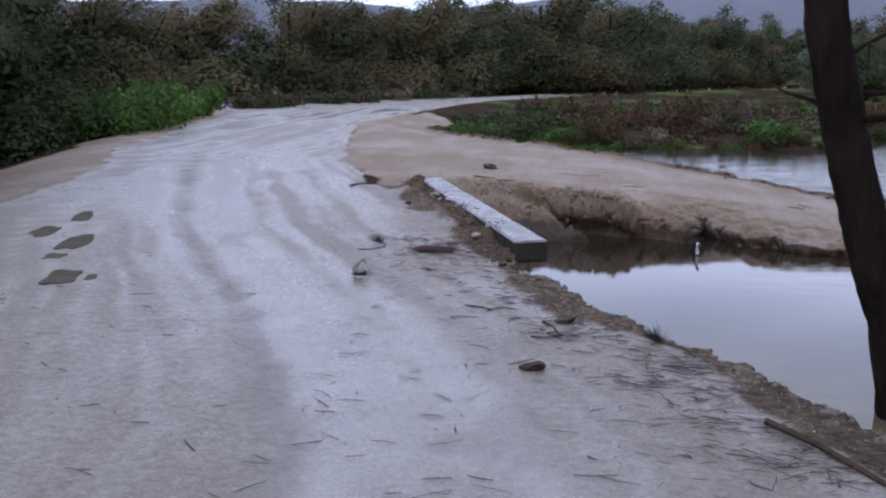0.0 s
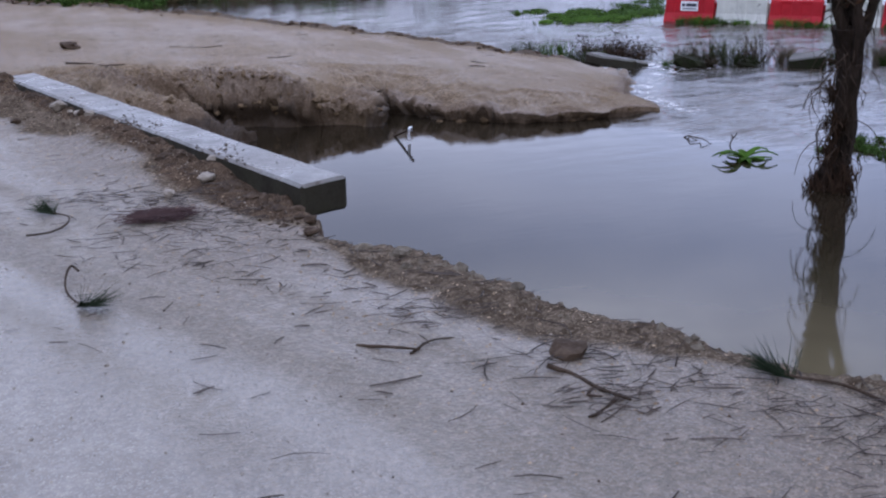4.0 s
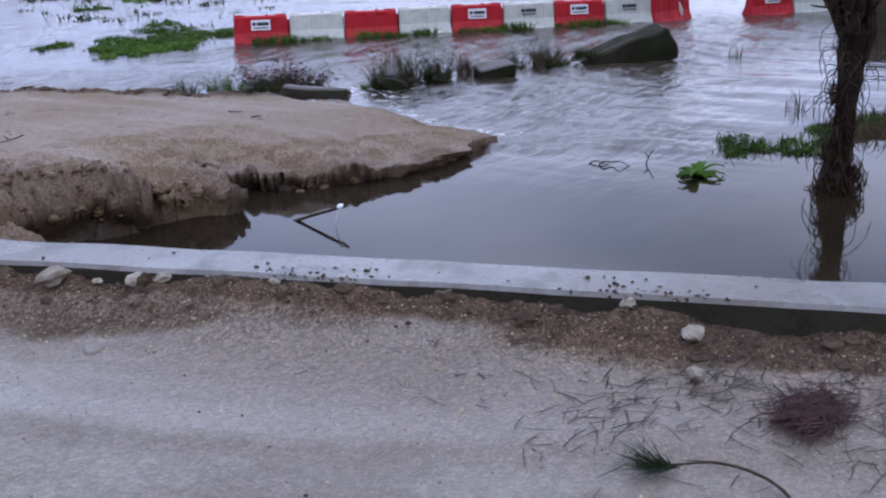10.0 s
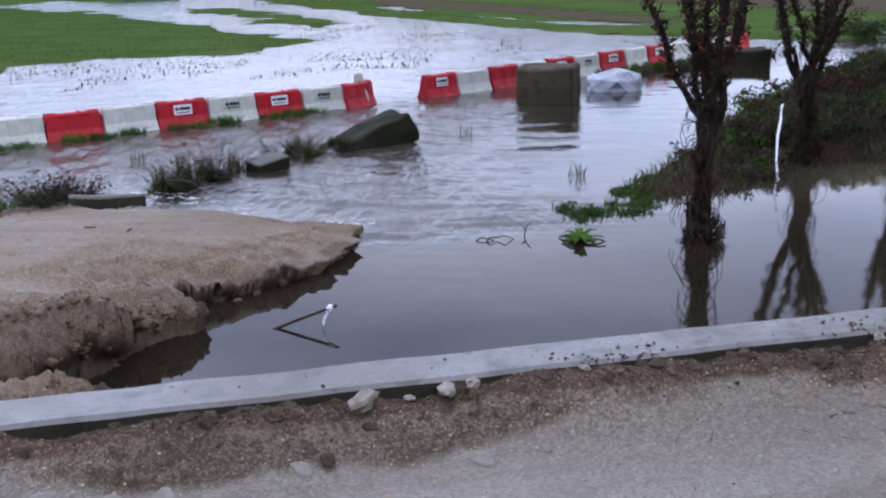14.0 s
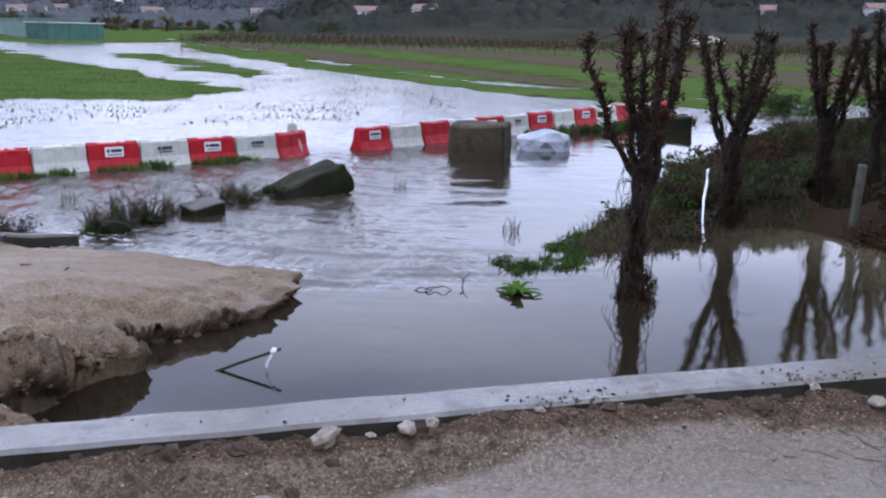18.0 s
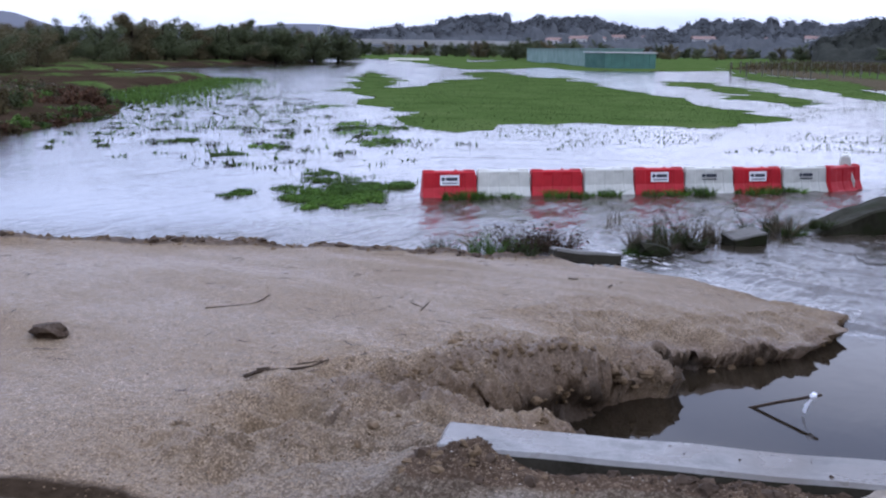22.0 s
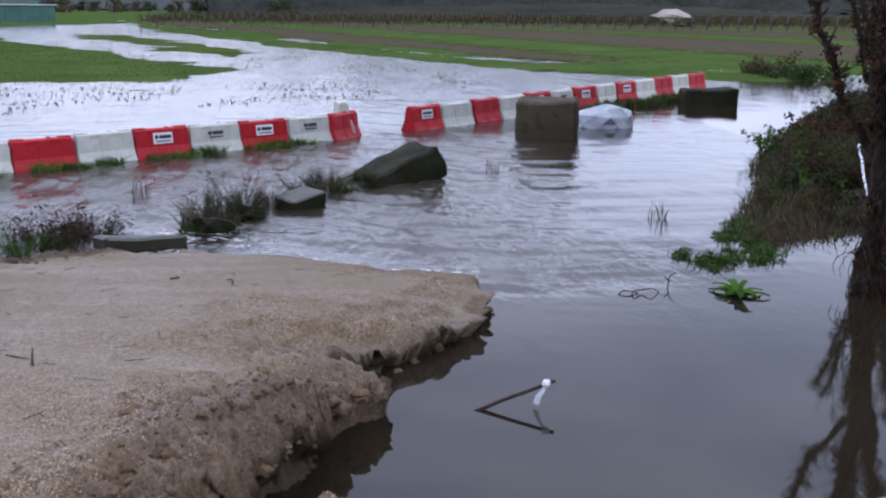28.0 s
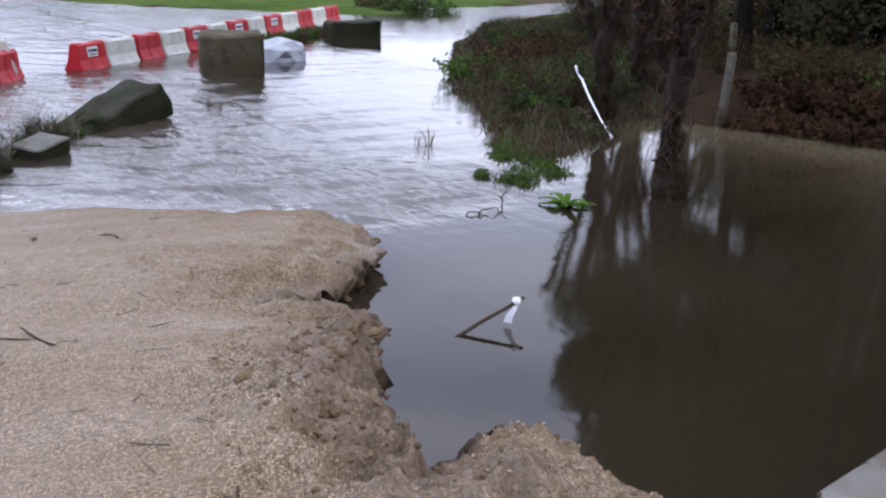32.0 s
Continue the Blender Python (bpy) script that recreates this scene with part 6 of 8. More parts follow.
gb = np.c_[-0.9 + 4.6 * rs_n.rand(5200), 27.4 + 1.5 * rs_n.rand(5200)]
tagged(blades("waterside_grass", np.c_[gb, np.maximum(zgrounds(gb[:, 0], gb[:, 1]), W - 0.02)], 0.14, 0.012, L_GREEN, None, 12, 1.0), "bright green waterside grass below the road", "grass", kind="stuff")
gt = np.c_[31 + 33 * rs_n.rand(7000), 0 * np.arange(7000)]
gt[:, 1] = 45 + (gt[:, 0] - 31) * 0.62 + 2.2 * rs_n.normal(size=7000)
tagged(blades("spit_grass", np.c_[gt, np.full(7000, W - 0.01)], 0.2, 0.03, L_GREEN, None, 13, 0.6), "strip of green grass at the point of the north bank", "grass", kind="stuff")

# ---- meadow grass over the shallow rises ----
mg = np.c_[24 + 90 * rs_n.rand(150000) ** 1.3, 10 + 72 * rs_n.rand(150000)]
hg = zgrounds(mg[:, 0], mg[:, 1])
keep = (hg > W - 0.045) & (sdist(mg[:, 0], mg[:, 1], SHORE + FAR_SHORE) > 0) & (sdist(mg[:, 0], mg[:, 1], BROWN_STRIP) < 1)
mg, hg = mg[keep][:42000], hg[keep][:42000]
tagged(blades("meadow_grass", np.c_[mg, hg - 0.01], 0.05, 0.016, L_GRASS, None, 14, 1.6), "wet green meadow grass standing out of flood water", "grass", kind="stuff")
lg = np.c_[22 + 62 * rs_n.rand(26000) ** 1.3, 8 + 44 * rs_n.rand(26000)]
lg = lg[vnoise(lg[:, 0] * 0.5, lg[:, 1], 2.2, 61, 3) > 0.12]
hl = zgrounds(lg[:, 0], lg[:, 1])
lg = lg[(hl < W - 0.03) & (hl > W - 0.112)][:9000]
tagged(blades("drowned_grass", np.c_[lg, np.full(len(lg), W - 0.02)], 0.06, 0.022, L_GRASS, None, 15, 1.2), "thin drowned grass just breaking the water", "grass", kind="stuff")


# ---- woods ----
def wood_tree(hgt, mat, seed, n=2600, bare=False):
    """Broad small tree or willow: tapered trunk, limbs, uneven crown."""
    rng = random.Random(seed)
    root = empty("tree", Matrix.Identity(4), "tree", "tree", "woodland trees")
    bm = bmesh.new()
    tube(bm, [(0, 0, -0.4), (0.05, 0, hgt * 0.2), (0.1, 0.08, hgt * 0.42), (0.05, 0.1, hgt * 0.7)], [0.17, 0.14, 0.1, 0.04], 7, wobble=0.2, rng=rng)
    part("trunk", bm, M_BARK, root)
    cen, rad = [], []
    for k in range(9):
        a = 6.283 * k / 9 + rng.uniform(-0.3, 0.3)
        q = limb_path(rng, (0.05, 0.05, hgt * rng.uniform(0.12, 0.5)), (math.cos(a), math.sin(a), rng.uniform(0.4, 1.6)), hgt * rng.uniform(0.35, 0.55), 5, 0.2)
        bm = bmesh.new()
        tube(bm, q, [0.07, 0.055, 0.045, 0.035, 0.025, 0.012], 5, cap=False)
        part("limb", bm, M_BARK, root)
        cen += [q[2], q[3], q[4], q[5]]
        rad += [hgt * 0.1, hgt * 0.13, hgt * 0.13, hgt * 0.09]
    for _ in range(11):
        cen.append(Vector((rng.uniform(-0.3, 0.3) * hgt, rng.uniform(-0.3, 0.3) * hgt, rng.uniform(0.12, 0.35) * hgt)))
        rad.append(hgt * 0.19)
    leaf_cloud("crown", cen, rad, n, 0.048 if bare else 0.056, mat, root, seed, aspect=0.5 if bare else 0.7, kind="stuff", fill=0.3 if bare else 0.42)
    return root


KINDS = [(wood_tree(6, L_WOODB, 801, 14000, True), "brown half-bare willow at the wood's edge"), (wood_tree(6, L_WOODD, 802, 12000), "dark green bushy tree at the wood's edge"),
         (wood_tree(6, L_WOODG, 803, 12000), "green bushy tree at the wood's edge"), (wood_tree(6, L_WOODB, 804, 13000), "brownish bushy tree at the wood's edge"), (wood_tree(6, L_WOODD, 805, 12000), "dark bushy tree at the wood's edge"), (wood_tree(6, L_DARK, 806, 12000), "dense dark green tree close to the road")]
seen_kind = set()


def plant(kind_i, x, y, hgt, rng):
    root, lab = KINDS[kind_i]
    s = hgt / 6
    m = pose(x, y, zground(x, y) - 0.05, 0, 0, rng.uniform(0, 360))
    if kind_i in seen_kind:
        ob = copy_thing(root, m)
    else:
        seen_kind.add(kind_i)
        ob = root
        ob.matrix_world = m
    ob.scale = (s * rng.uniform(1.15, 1.6), s * rng.uniform(1.15, 1.6), s)
    tagged(ob, lab)


rng = random.Random(17)


def belt(line, count, h0, h1, kinds, jitter):
    segs = [(Vector((*a, 0)), Vector((*b, 0))) for a, b in zip(line, line[1:])]
    total = sum((b - a).length for a, b in segs)
    for k in range(count):
        d = total * (k + rng.uniform(0.1, 0.9)) / count
        for a, b in segs:
            if d <= (b - a).length:
                p = a.lerp(b, d / (b - a).length)
                break
            d -= (b - a).length
        plant(kinds[k % len(kinds)], p.x + rng.uniform(-jitter, jitter), p.y + rng.uniform(-jitter, jitter), rng.uniform(h0, h1), rng)


belt([(-36, 40), (-20, 46), (-13, 55), (-6, 64)], 20, 6.4, 8.2, (0, 0, 3, 4), 2.0)
belt([(-6, 66), (4, 80), (16, 106), (30, 130)], 28, 7.0, 9.4, (1, 3, 4, 3, 2), 2.5)
belt([(-14, 70), (0, 90), (20, 130)], 18, 7.6, 9.8, (4, 3, 1), 3.0)
belt([(27, 82), (36, 100), (56, 120)], 16, 6.4, 8.6, (3, 4, 1, 0), 3.0)
belt([(20, 62), (32, 66), (46, 78), (60, 92), (76, 104)], 40, 3.8, 5.6, (4, 3, 1, 0, 3), 4.0)
belt([(30, 72), (55, 98), (80, 118)], 20, 4.4, 6.2, (4, 0, 1, 3), 5.0)
belt([(98, 116), (118, 118), (140, 118), (160, 124), (172, 126)], 22, 5.6, 7.6, (1, 4, 3, 4), 3.0)
belt([(100, 128), (140, 132), (180, 140)], 14, 6.0, 8.0, (4, 1, 3), 4.0)
belt([(240, 110), (290, 130), (330, 190)], 14, 4, 7, (4, 3, 1), 8.0)
# tall trees west and south of the road, behind the camera
# Never in view: added to hold back side light from the low sky.
belt([(-13, 15), (-12, 4), (-12, -8), (-10, -20), (-2, -27), (8, -24)], 18, 8.0, 10.5, (5, 5, 4), 1.2)
belt([(-17, 12), (-16, -6), (-13, -26), (4, -32)], 11, 9.0, 12, (4, 1), 1.5)
for k in range(22):
    u = 0.45 * k / 21
    px, py = -1.6 + 3.6 * u * u + rng.uniform(-0.5, 1.2), 30.5 + 26 * u + rng.uniform(-0.6, 0.6)
    shrub(px, py, zground(px, py) - 0.05, 1.4, 0.3, (L_BROWN, L_GREEN, L_DARK, L_RUST)[k % 4], 985 + k, ("brown withered scrub", "dark green scrub", "dark low scrub", "rusty bracken")[k % 4] + " beside the gravel road", 420, 0.08, stems=5, name="verge_scrub", group="scrub along the road")
# left of the road at the start: conifer-like dark trees and a bright green bush
belt([(-11.2, 18.2), (-12.6, 21.5), (-15, 24)], 5, 5.0, 6.4, (5, 5, 5), 0.3)
belt([(16.5, -3.5), (13, -5.5), (9.5, -8.5), (6.8, -12)], 7, 4.5, 6.5, (3, 0, 1), 0.8)
belt([(22, -8), (16, -9), (10, -14)], 6, 6, 8, (1, 0, 3), 1.0)
belt([(-16, 22), (-19, 30), (-24, 34)], 5, 5, 6.5, (4, 1), 1.5)
for k, (px, py) in enumerate([(-9.3, 22.6), (-9.6, 24.8), (-9.9, 26.8), (-10.3, 29.2), (-9.2, 23.4), (-10.6, 31.5)]):
    shrub(px, py, zground(px, py) - 0.05, 2.6, 1.6, L_GREEN, 900 + k, "dark green bush beside the gravel road", 2600, 0.075, stems=14, name="roadside_bush", group="bushes beside the road")
for k in range(26):
    u = k / 25
    px, py = -11 + 8 * u + rng.uniform(-1, 1), 38 + 24 * u + rng.uniform(-1, 1)
    shrub(px, py, zground(px, py) - 0.05, 2.2, 1.0, (L_BROWN, L_DARK, L_DRY)[k % 3], 930 + k, ("brown roadside scrub", "dark roadside scrub bushes", "dry roadside scrub")[k % 3] + " under the trees", 500, 0.1, stems=6, name="roadside_scrub", group="scrub along the road")


for k, (px, py) in enumerate([(34.5, -3.6), (35.6, -3.3), (33.7, -4.3)]):
    shrub(px, py, zground(px, py) - 0.05, 2.3, 1.1, (L_DARK, L_BROWN, L_GREEN)[k], 960 + k, "dark green bush on the grassy verge beyond the barriers", 1100, 0.06, stems=10, name="verge_bush", group="bushes beyond the barriers")


# ---- hills and distance ----
def polar(az, dist):
    return -3.0 + dist * math.cos(radians(az)), 9.0 + dist * math.sin(radians(az))


def ridge(name, crest, near, far, drop, mat, label, seed, rough):
    """A hill seen from the meadow: crest given as bearing and elevation."""
    azs = np.arange(min(c[0] for c in crest), max(c[0] for c in crest) + 0.01, 0.5)
    pts = sorted(crest)
    els = np.interp(azs, [c[0] for c in pts], [c[1] for c in pts])
    verts, faces, rows = [], [], 9
    for a, e in zip(azs, els):
        for j in range(rows):
            u = j / (rows - 1)
            d = near + (far - near) * u
            top = max(far * math.tan(radians(e)) + 1.8 - drop, 0.5)
            x, y = polar(a, d)
            z = W - 1 + (top - W + 1) * (3 * u * u - 2 * u ** 3) + rough * noise.noise(Vector((x / 60, y / 60, seed)))
            verts.append((x, y, z))
    for i in range(len(azs) - 1):
        for j in range(rows - 1):
            k = i * rows + j
            faces.append((k, k + rows, k + rows + 1, k + 1))
    return tagged(link_mesh(name, verts, faces, mat, smooth=True), label, "hill", kind="structure")


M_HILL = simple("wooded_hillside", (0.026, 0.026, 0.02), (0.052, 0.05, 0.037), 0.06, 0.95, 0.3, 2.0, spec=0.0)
# Far hill colour has the blue-grey haze of distance mixed in.
M_FARHILL = simple("haze_tinted_hill", (0.105, 0.11, 0.125), (0.13, 0.135, 0.15), 0.004, 1.0, 0.0, spec=0.0)
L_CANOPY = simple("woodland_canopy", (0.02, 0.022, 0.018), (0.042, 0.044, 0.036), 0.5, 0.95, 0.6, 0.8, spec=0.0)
# CANOPYFAR and HAZEFAR are paler, greyer copies with haze in the colour.
L_CANOPYFAR = simple("haze_tinted_canopy", (0.058, 0.063, 0.066), (0.08, 0.084, 0.086), 0.3, 0.95, 0.4, 0.8, spec=0.0)
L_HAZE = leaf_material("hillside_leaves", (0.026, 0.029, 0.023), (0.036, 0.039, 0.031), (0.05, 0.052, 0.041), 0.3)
L_HAZEFAR = leaf_material("haze_tinted_leaves", (0.06, 0.065, 0.068), (0.068, 0.073, 0.075), (0.076, 0.08, 0.082), 0.2)
FAR_CREST = [(140, 2.4), (118, 3.1), (105, 3.55), (98.5, 3.25), (97, 3.05), (95, 3.15), (88, 3.7), (80, 4.0), (73, 3.7), (64, 2.9), (54.6, 1.9), (51.2, 1.6), (50.2, 1.62), (48.7, 1.12), (47.3, 0.84), (44.5, 0.7), (40, 0.9), (36, 1.2), (33, 1.1), (30, 0.9), (22, 0.6)]
MID_CREST = [(34, 0.75), (32.4, 0.95), (31.5, 1.15), (29, 1.25), (26.6, 1.72), (25.2, 1.8), (24.1, 1.45), (21.5, 1.76), (19.8, 1.76), (18.4, 1.5), (16.8, 1.25), (16.0, 1.1), (15.1, 1.5), (13.0, 1.66), (10.2, 1.46), (8.2, 1.6), (6.5, 1.92), (4, 2.0), (-2, 2.2)]
EAST_CREST = [(9.0, 0.5), (7.4, 1.1), (6.0, 1.75), (4.8, 2.45), (3.2, 2.2), (1.8, 2.45), (0.4, 3.35), (-4, 3.5), (-12, 3.7), (-25, 3.7), (-40, 3.2), (-55, 2.5)]
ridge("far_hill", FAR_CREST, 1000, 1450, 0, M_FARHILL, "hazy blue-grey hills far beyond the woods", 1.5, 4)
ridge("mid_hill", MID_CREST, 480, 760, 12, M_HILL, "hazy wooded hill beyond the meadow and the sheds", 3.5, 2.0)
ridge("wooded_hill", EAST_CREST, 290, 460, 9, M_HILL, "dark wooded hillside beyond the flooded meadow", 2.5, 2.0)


def hill_woods(crest, near, far, cell, below, mat, leaf_mat, n_leaf, seed, label):
    """Closed canopy over a hillside: domed and pointed crowns of many sizes, with ragged foliage."""
    rs = np.random.RandomState(seed)
    pts = sorted(crest)
    step = math.degrees(cell / far) * 0.16
    az, u = np.meshgrid(np.arange(pts[0][0], pts[-1][0], max(step, 0.07)), np.linspace(0.2, 1.0, 74), indexing="ij")
    d = near + (far - near) * u
    top = np.maximum(far * np.tan(np.radians(np.interp(az, [c[0] for c in pts], [c[1] for c in pts]))) + 1.8 - below, 0.5)
    x, y = -3.0 + d * np.cos(np.radians(az)), 9.0 + d * np.sin(np.radians(az))
    ground = W - 1 + (top - W + 1) * (3 * u * u - 2 * u ** 3)
    tab = rs.rand(128, 128, 4)
    gx, gy = x / cell, y / cell
    best, size = np.full(x.shape, 9.0), np.zeros(x.shape)
    for i in (-1, 0, 1):
        for j in (-1, 0, 1):
            cx, cy = np.floor(gx).astype(int) + i, np.floor(gy).astype(int) + j
            q = tab[cx % 128, cy % 128]
            dist = np.hypot(gx - cx - q[..., 0], gy - cy - q[..., 1])
            size = np.where(dist < best, q[..., 2], size)
            best = np.minimum(best, dist)
    crown = np.sqrt(np.clip(1 - (best / 0.85) ** 2, 0, 1)) * (0.3 + 0.9 * size ** 2.5) * cell
    clump = vnoise(x, y, 9 * cell, seed + 3, 3)
    z = ground + sstep(u, 0.2, 0.34) * (0.25 * cell + crown * np.clip(0.85 + 0.5 * clump, 0.25, 1.5)) + 0.12 * cell * vnoise(x, y, 0.35 * cell, seed + 4, 2)
    n_a, n_u = x.shape
    idx = np.arange(n_a * n_u).reshape(n_a, n_u)
    faces = np.stack([idx[:-1, :-1], idx[1:, :-1], idx[1:, 1:], idx[:-1, 1:]], -1).reshape(-1, 4)
    v = np.stack([x, y, z], -1).reshape(-1, 3)
    tagged(link_mesh("hillside_woods", v, faces, mat, smooth=True), label, "woods", kind="stuff")
    high = np.argwhere((crown > 0.4 * cell) & (u > 0.4))
    pick = high[rs.randint(0, len(high), n_leaf // 9)]
    cen = np.stack([a_[pick[:, 0], pick[:, 1]] for a_ in (x, y, z)], 1)
    ob = leaf_cloud("hillside_foliage", cen - (0, 0, 0.1 * cell), np.full(len(cen), 0.32 * cell), n_leaf, 0.1 * cell, leaf_mat, None, seed + 1, aspect=0.6)
    tagged(ob, "ragged foliage of the " + label, "woods", kind="stuff")


for k in range(44):
    hx, hy = polar(34 - 30 * (k + rng.uniform(0.1, 0.9)) / 44, rng.uniform(330, 440))
    plant((1, 3, 4, 2, 0)[k % 5], hx, hy, rng.uniform(4.0, 7.0), rng)
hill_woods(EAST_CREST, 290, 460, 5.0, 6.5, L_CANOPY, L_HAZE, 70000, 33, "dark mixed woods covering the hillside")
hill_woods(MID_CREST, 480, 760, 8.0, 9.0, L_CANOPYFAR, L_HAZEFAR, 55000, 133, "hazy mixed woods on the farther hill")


def house(x, y, z, w, d, hgt, yaw, label):
    root = empty("house", pose(x, y, z, 0, 0, yaw), label, "house", "houses below the hill")
    bm = bmesh.new()
    box(bm, (-w / 2, -d / 2, -9), (w / 2, d / 2, hgt))
    part("wall", bm, M_WALLW, root)
    bm = bmesh.new()
    o = 0.4
    v = [bm.verts.new(c) for c in ((-w / 2 - o, -d / 2 - o, hgt), (w / 2 + o, -d / 2 - o, hgt), (w / 2 + o, d / 2 + o, hgt), (-w / 2 - o, d / 2 + o, hgt), (-w / 2 - o, 0, hgt + d * 0.28), (w / 2 + o, 0, hgt + d * 0.28))]
    for f in ((0, 1, 5, 4), (2, 3, 4, 5), (0, 4, 3), (1, 2, 5), (0, 3, 2, 1)):
        bm.faces.new([v[i] for i in f])
    part("roof", bm, M_ROOF, root)
    for i in range(3):
        for side in (-1, 1):
            bm = bmesh.new()
            cx = -w / 2 + w * (i + 0.5) / 3
            box(bm, (cx - 0.45, side * d / 2 - 0.04, hgt * 0.45), (cx + 0.45, side * d / 2 + 0.04, hgt * 0.45 + 0.9))
            part("window", bm, M_DARK, root)
    return root


def canopy_spot(az, el, crest, near, far, cell, below):
    """Distance along a bearing at which the wooded slope rises to an elevation, and its height there."""
    pts = sorted(crest)
    top = max(far * math.tan(radians(float(np.interp(az, [c[0] for c in pts], [c[1] for c in pts])))) + 1.8 - below, 0.5)
    for k in range(400):
        u = 0.2 + 0.8 * k / 400
        d, z = near + (far - near) * u, W - 1 + (top - W + 1) * (3 * u * u - 2 * u ** 3) + 0.45 * cell
        if z - 1.8 > d * math.tan(radians(el)):
            break
    return d, z


for k, (a, el) in enumerate([(22.2, 0.42), (20.9, 0.47), (20.1, 0.55), (18.8, 0.57), (17.2, 0.58), (14.4, 0.54), (11.5, 0.57), (8.9, 0.62), (2.95, 0.7), (0.1, 0.76), (-18.2, 1.12), (-23.4, 1.18)]):
    d, z = canopy_spot(a, el, *((MID_CREST, 480, 760, 8.0, 9.0) if a > 5 else (EAST_CREST, 290, 460, 5.0, 6.5)))
    x, y = polar(a, d)
    house(x, y, z - 0.9, 7.0 + 2.5 * (k % 3), 6.0, 2.4 + 0.5 * (k % 2), a + 90 + 18 * (k % 3 - 1), "small pale rendered house with a terracotta roof among trees")


def shed(pts_a, pts_b, depth, hgt, mat, label, seed, roof_mat=None, cols=8):
    (xa, ya), (xb, yb) = pts_a, pts_b
    ln = math.hypot(xb - xa, yb - ya)
    yaw = math.degrees(math.atan2(yb - ya, xb - xa))
    root = empty("shed", pose(xa, ya, W + 0.1, 0, 0, yaw), label, "shed")
    n = max(4, int(ln / 1.0))
    for i in range(n):
        bm = bmesh.new()
        x0, x1 = ln * i / n, ln * (i + 1) / n - 0.03
        box(bm, (x0, -0.03 - 0.012 * (i % 2), -0.4), (x1, 0.03, hgt))
        part("wall_sheet", bm, mat, root)
    bm = bmesh.new()
    box(bm, (0, depth - 0.04, -0.4), (ln, depth + 0.04, hgt))
    part("back_wall", bm, mat, root)
    for x0 in (0.0, ln - 0.06):
        bm = bmesh.new()
        box(bm, (x0, 0.04, -0.4), (x0 + 0.06, depth - 0.05, hgt))
        part("end_wall", bm, mat, root)
    bm = bmesh.new()
    box(bm, (-0.2, -0.25, hgt), (ln + 0.2, depth + 0.25, hgt + 0.14))
    part("roof", bm, roof_mat or mat, root)


shed((147.3, 62.3), (154.1, 56.6), 6, 2.35, M_SHED, "dark green sheet-metal shed with a pale roof edge", 1, M_WALLW)
shed((222, 107.5), (158, 67.0), 7, 2.9, M_SHEDL, "long faded green sheet-metal shed in the meadow", 2)
shed((176.5, 142.5), (180.4, 139.6), 5, 3.2, M_SHED, "small green sheet-metal shed by the trees", 3)


def viaduct():
    root = empty("viaduct", pose(0, 0, 0), "low grey concrete viaduct across the valley", "bridge")
    a, b = Vector((*polar(37, 400), 0)), Vector((*polar(22.5, 430), 0))
    d = (b - a).normalized()
    nrm = Vector((-d.y, d.x, 0))
    ln = (b - a).length
    m = Matrix((( d.x, nrm.x, 0, a.x), (d.y, nrm.y, 0, a.y), (0, 0, 1, 0), (0, 0, 0, 1)))
    bm = bmesh.new()
    box(bm, (0, -3, 3.6), (ln, 3, 4.6), m)
    part("deck", bm, M_BRIDGE, root)
    bm = bmesh.new()
    box(bm, (0, -3.2, 4.6), (ln, -3.0, 5.5), m)
    part("parapet", bm, M_BRIDGE, root)
    for i in range(int(ln / 14)):
        bm = bmesh.new()
        box(bm, (14 * i + 6, -2, -1.5), (14 * i + 7.2, 2, 3.6), m)
        part("pier", bm, M_BRIDGE, root)


viaduct()
for k, (a, el) in enumerate([(34.85, 1.15), (34.55, 1.2)]):
    x, y = polar(a, 330)
    bm = bmesh.new()
    tube(bm, [(0, 0, -1), (0, 0, 330 * math.tan(radians(el)) + 1.8)], [0.3, 0.22], 8)
    ob = part("power_pole", bm, M_BRIDGE)
    ob.location = (x, y, 0)
    tagged(ob, "tall grey utility pole beyond the meadow", "pole")
for k in range(9):
    x, y = polar(31.0 - 0.24 * k, 250)
    ob = place_barrier(("white", False), x, y, W - 0.02, 115)


# ---- vineyard rows and gravel heap ----
for r in range(6):
    dist = 118 + 15 * r
    root = empty("vine_row", pose(0, 0, 0), "bare brown vineyard row on posts and wires", "vineyard", "vineyard rows")
    rs_v = np.random.RandomState(90 + r)
    n = 60
    azs = np.linspace(-34, 13 - 0.5 * r, n)
    bm, wires = bmesh.new(), []
    spots = []
    for a in azs:
        x, y = polar(a, dist / math.cos(radians(a + 12)) ** 0.35)
        z = W + 0.15
        box(bm, (x - 0.06, y - 0.06, z - 0.3), (x + 0.06, y + 0.06, z + 1.5))
        spots.append((x, y, z))
    tagged(part("trellis", bm, M_POST, root), kind="stuff")
    for zz in (0.8, 1.35):
        bm = bmesh.new()
        tube(bm, [(x, y, z + zz) for x, y, z in spots], [0.02] * n, 4, cap=False)
        part("wire", bm, M_TWIG, root)
    cen = []
    for (x0, y0, z0), (x1, y1, z1) in zip(spots, spots[1:]):
        for u in np.linspace(0, 1, 7):
            cen.append((x0 + (x1 - x0) * u, y0 + (y1 - y0) * u, z0 + 0.85 + 0.2 * rs_v.rand()))
    leaf_cloud("vines", cen, [0.5] * len(cen), 8500, 0.17, L_BROWN, root, 95 + r, aspect=0.16, kind="stuff")
hx, hy = polar(-15, 150)
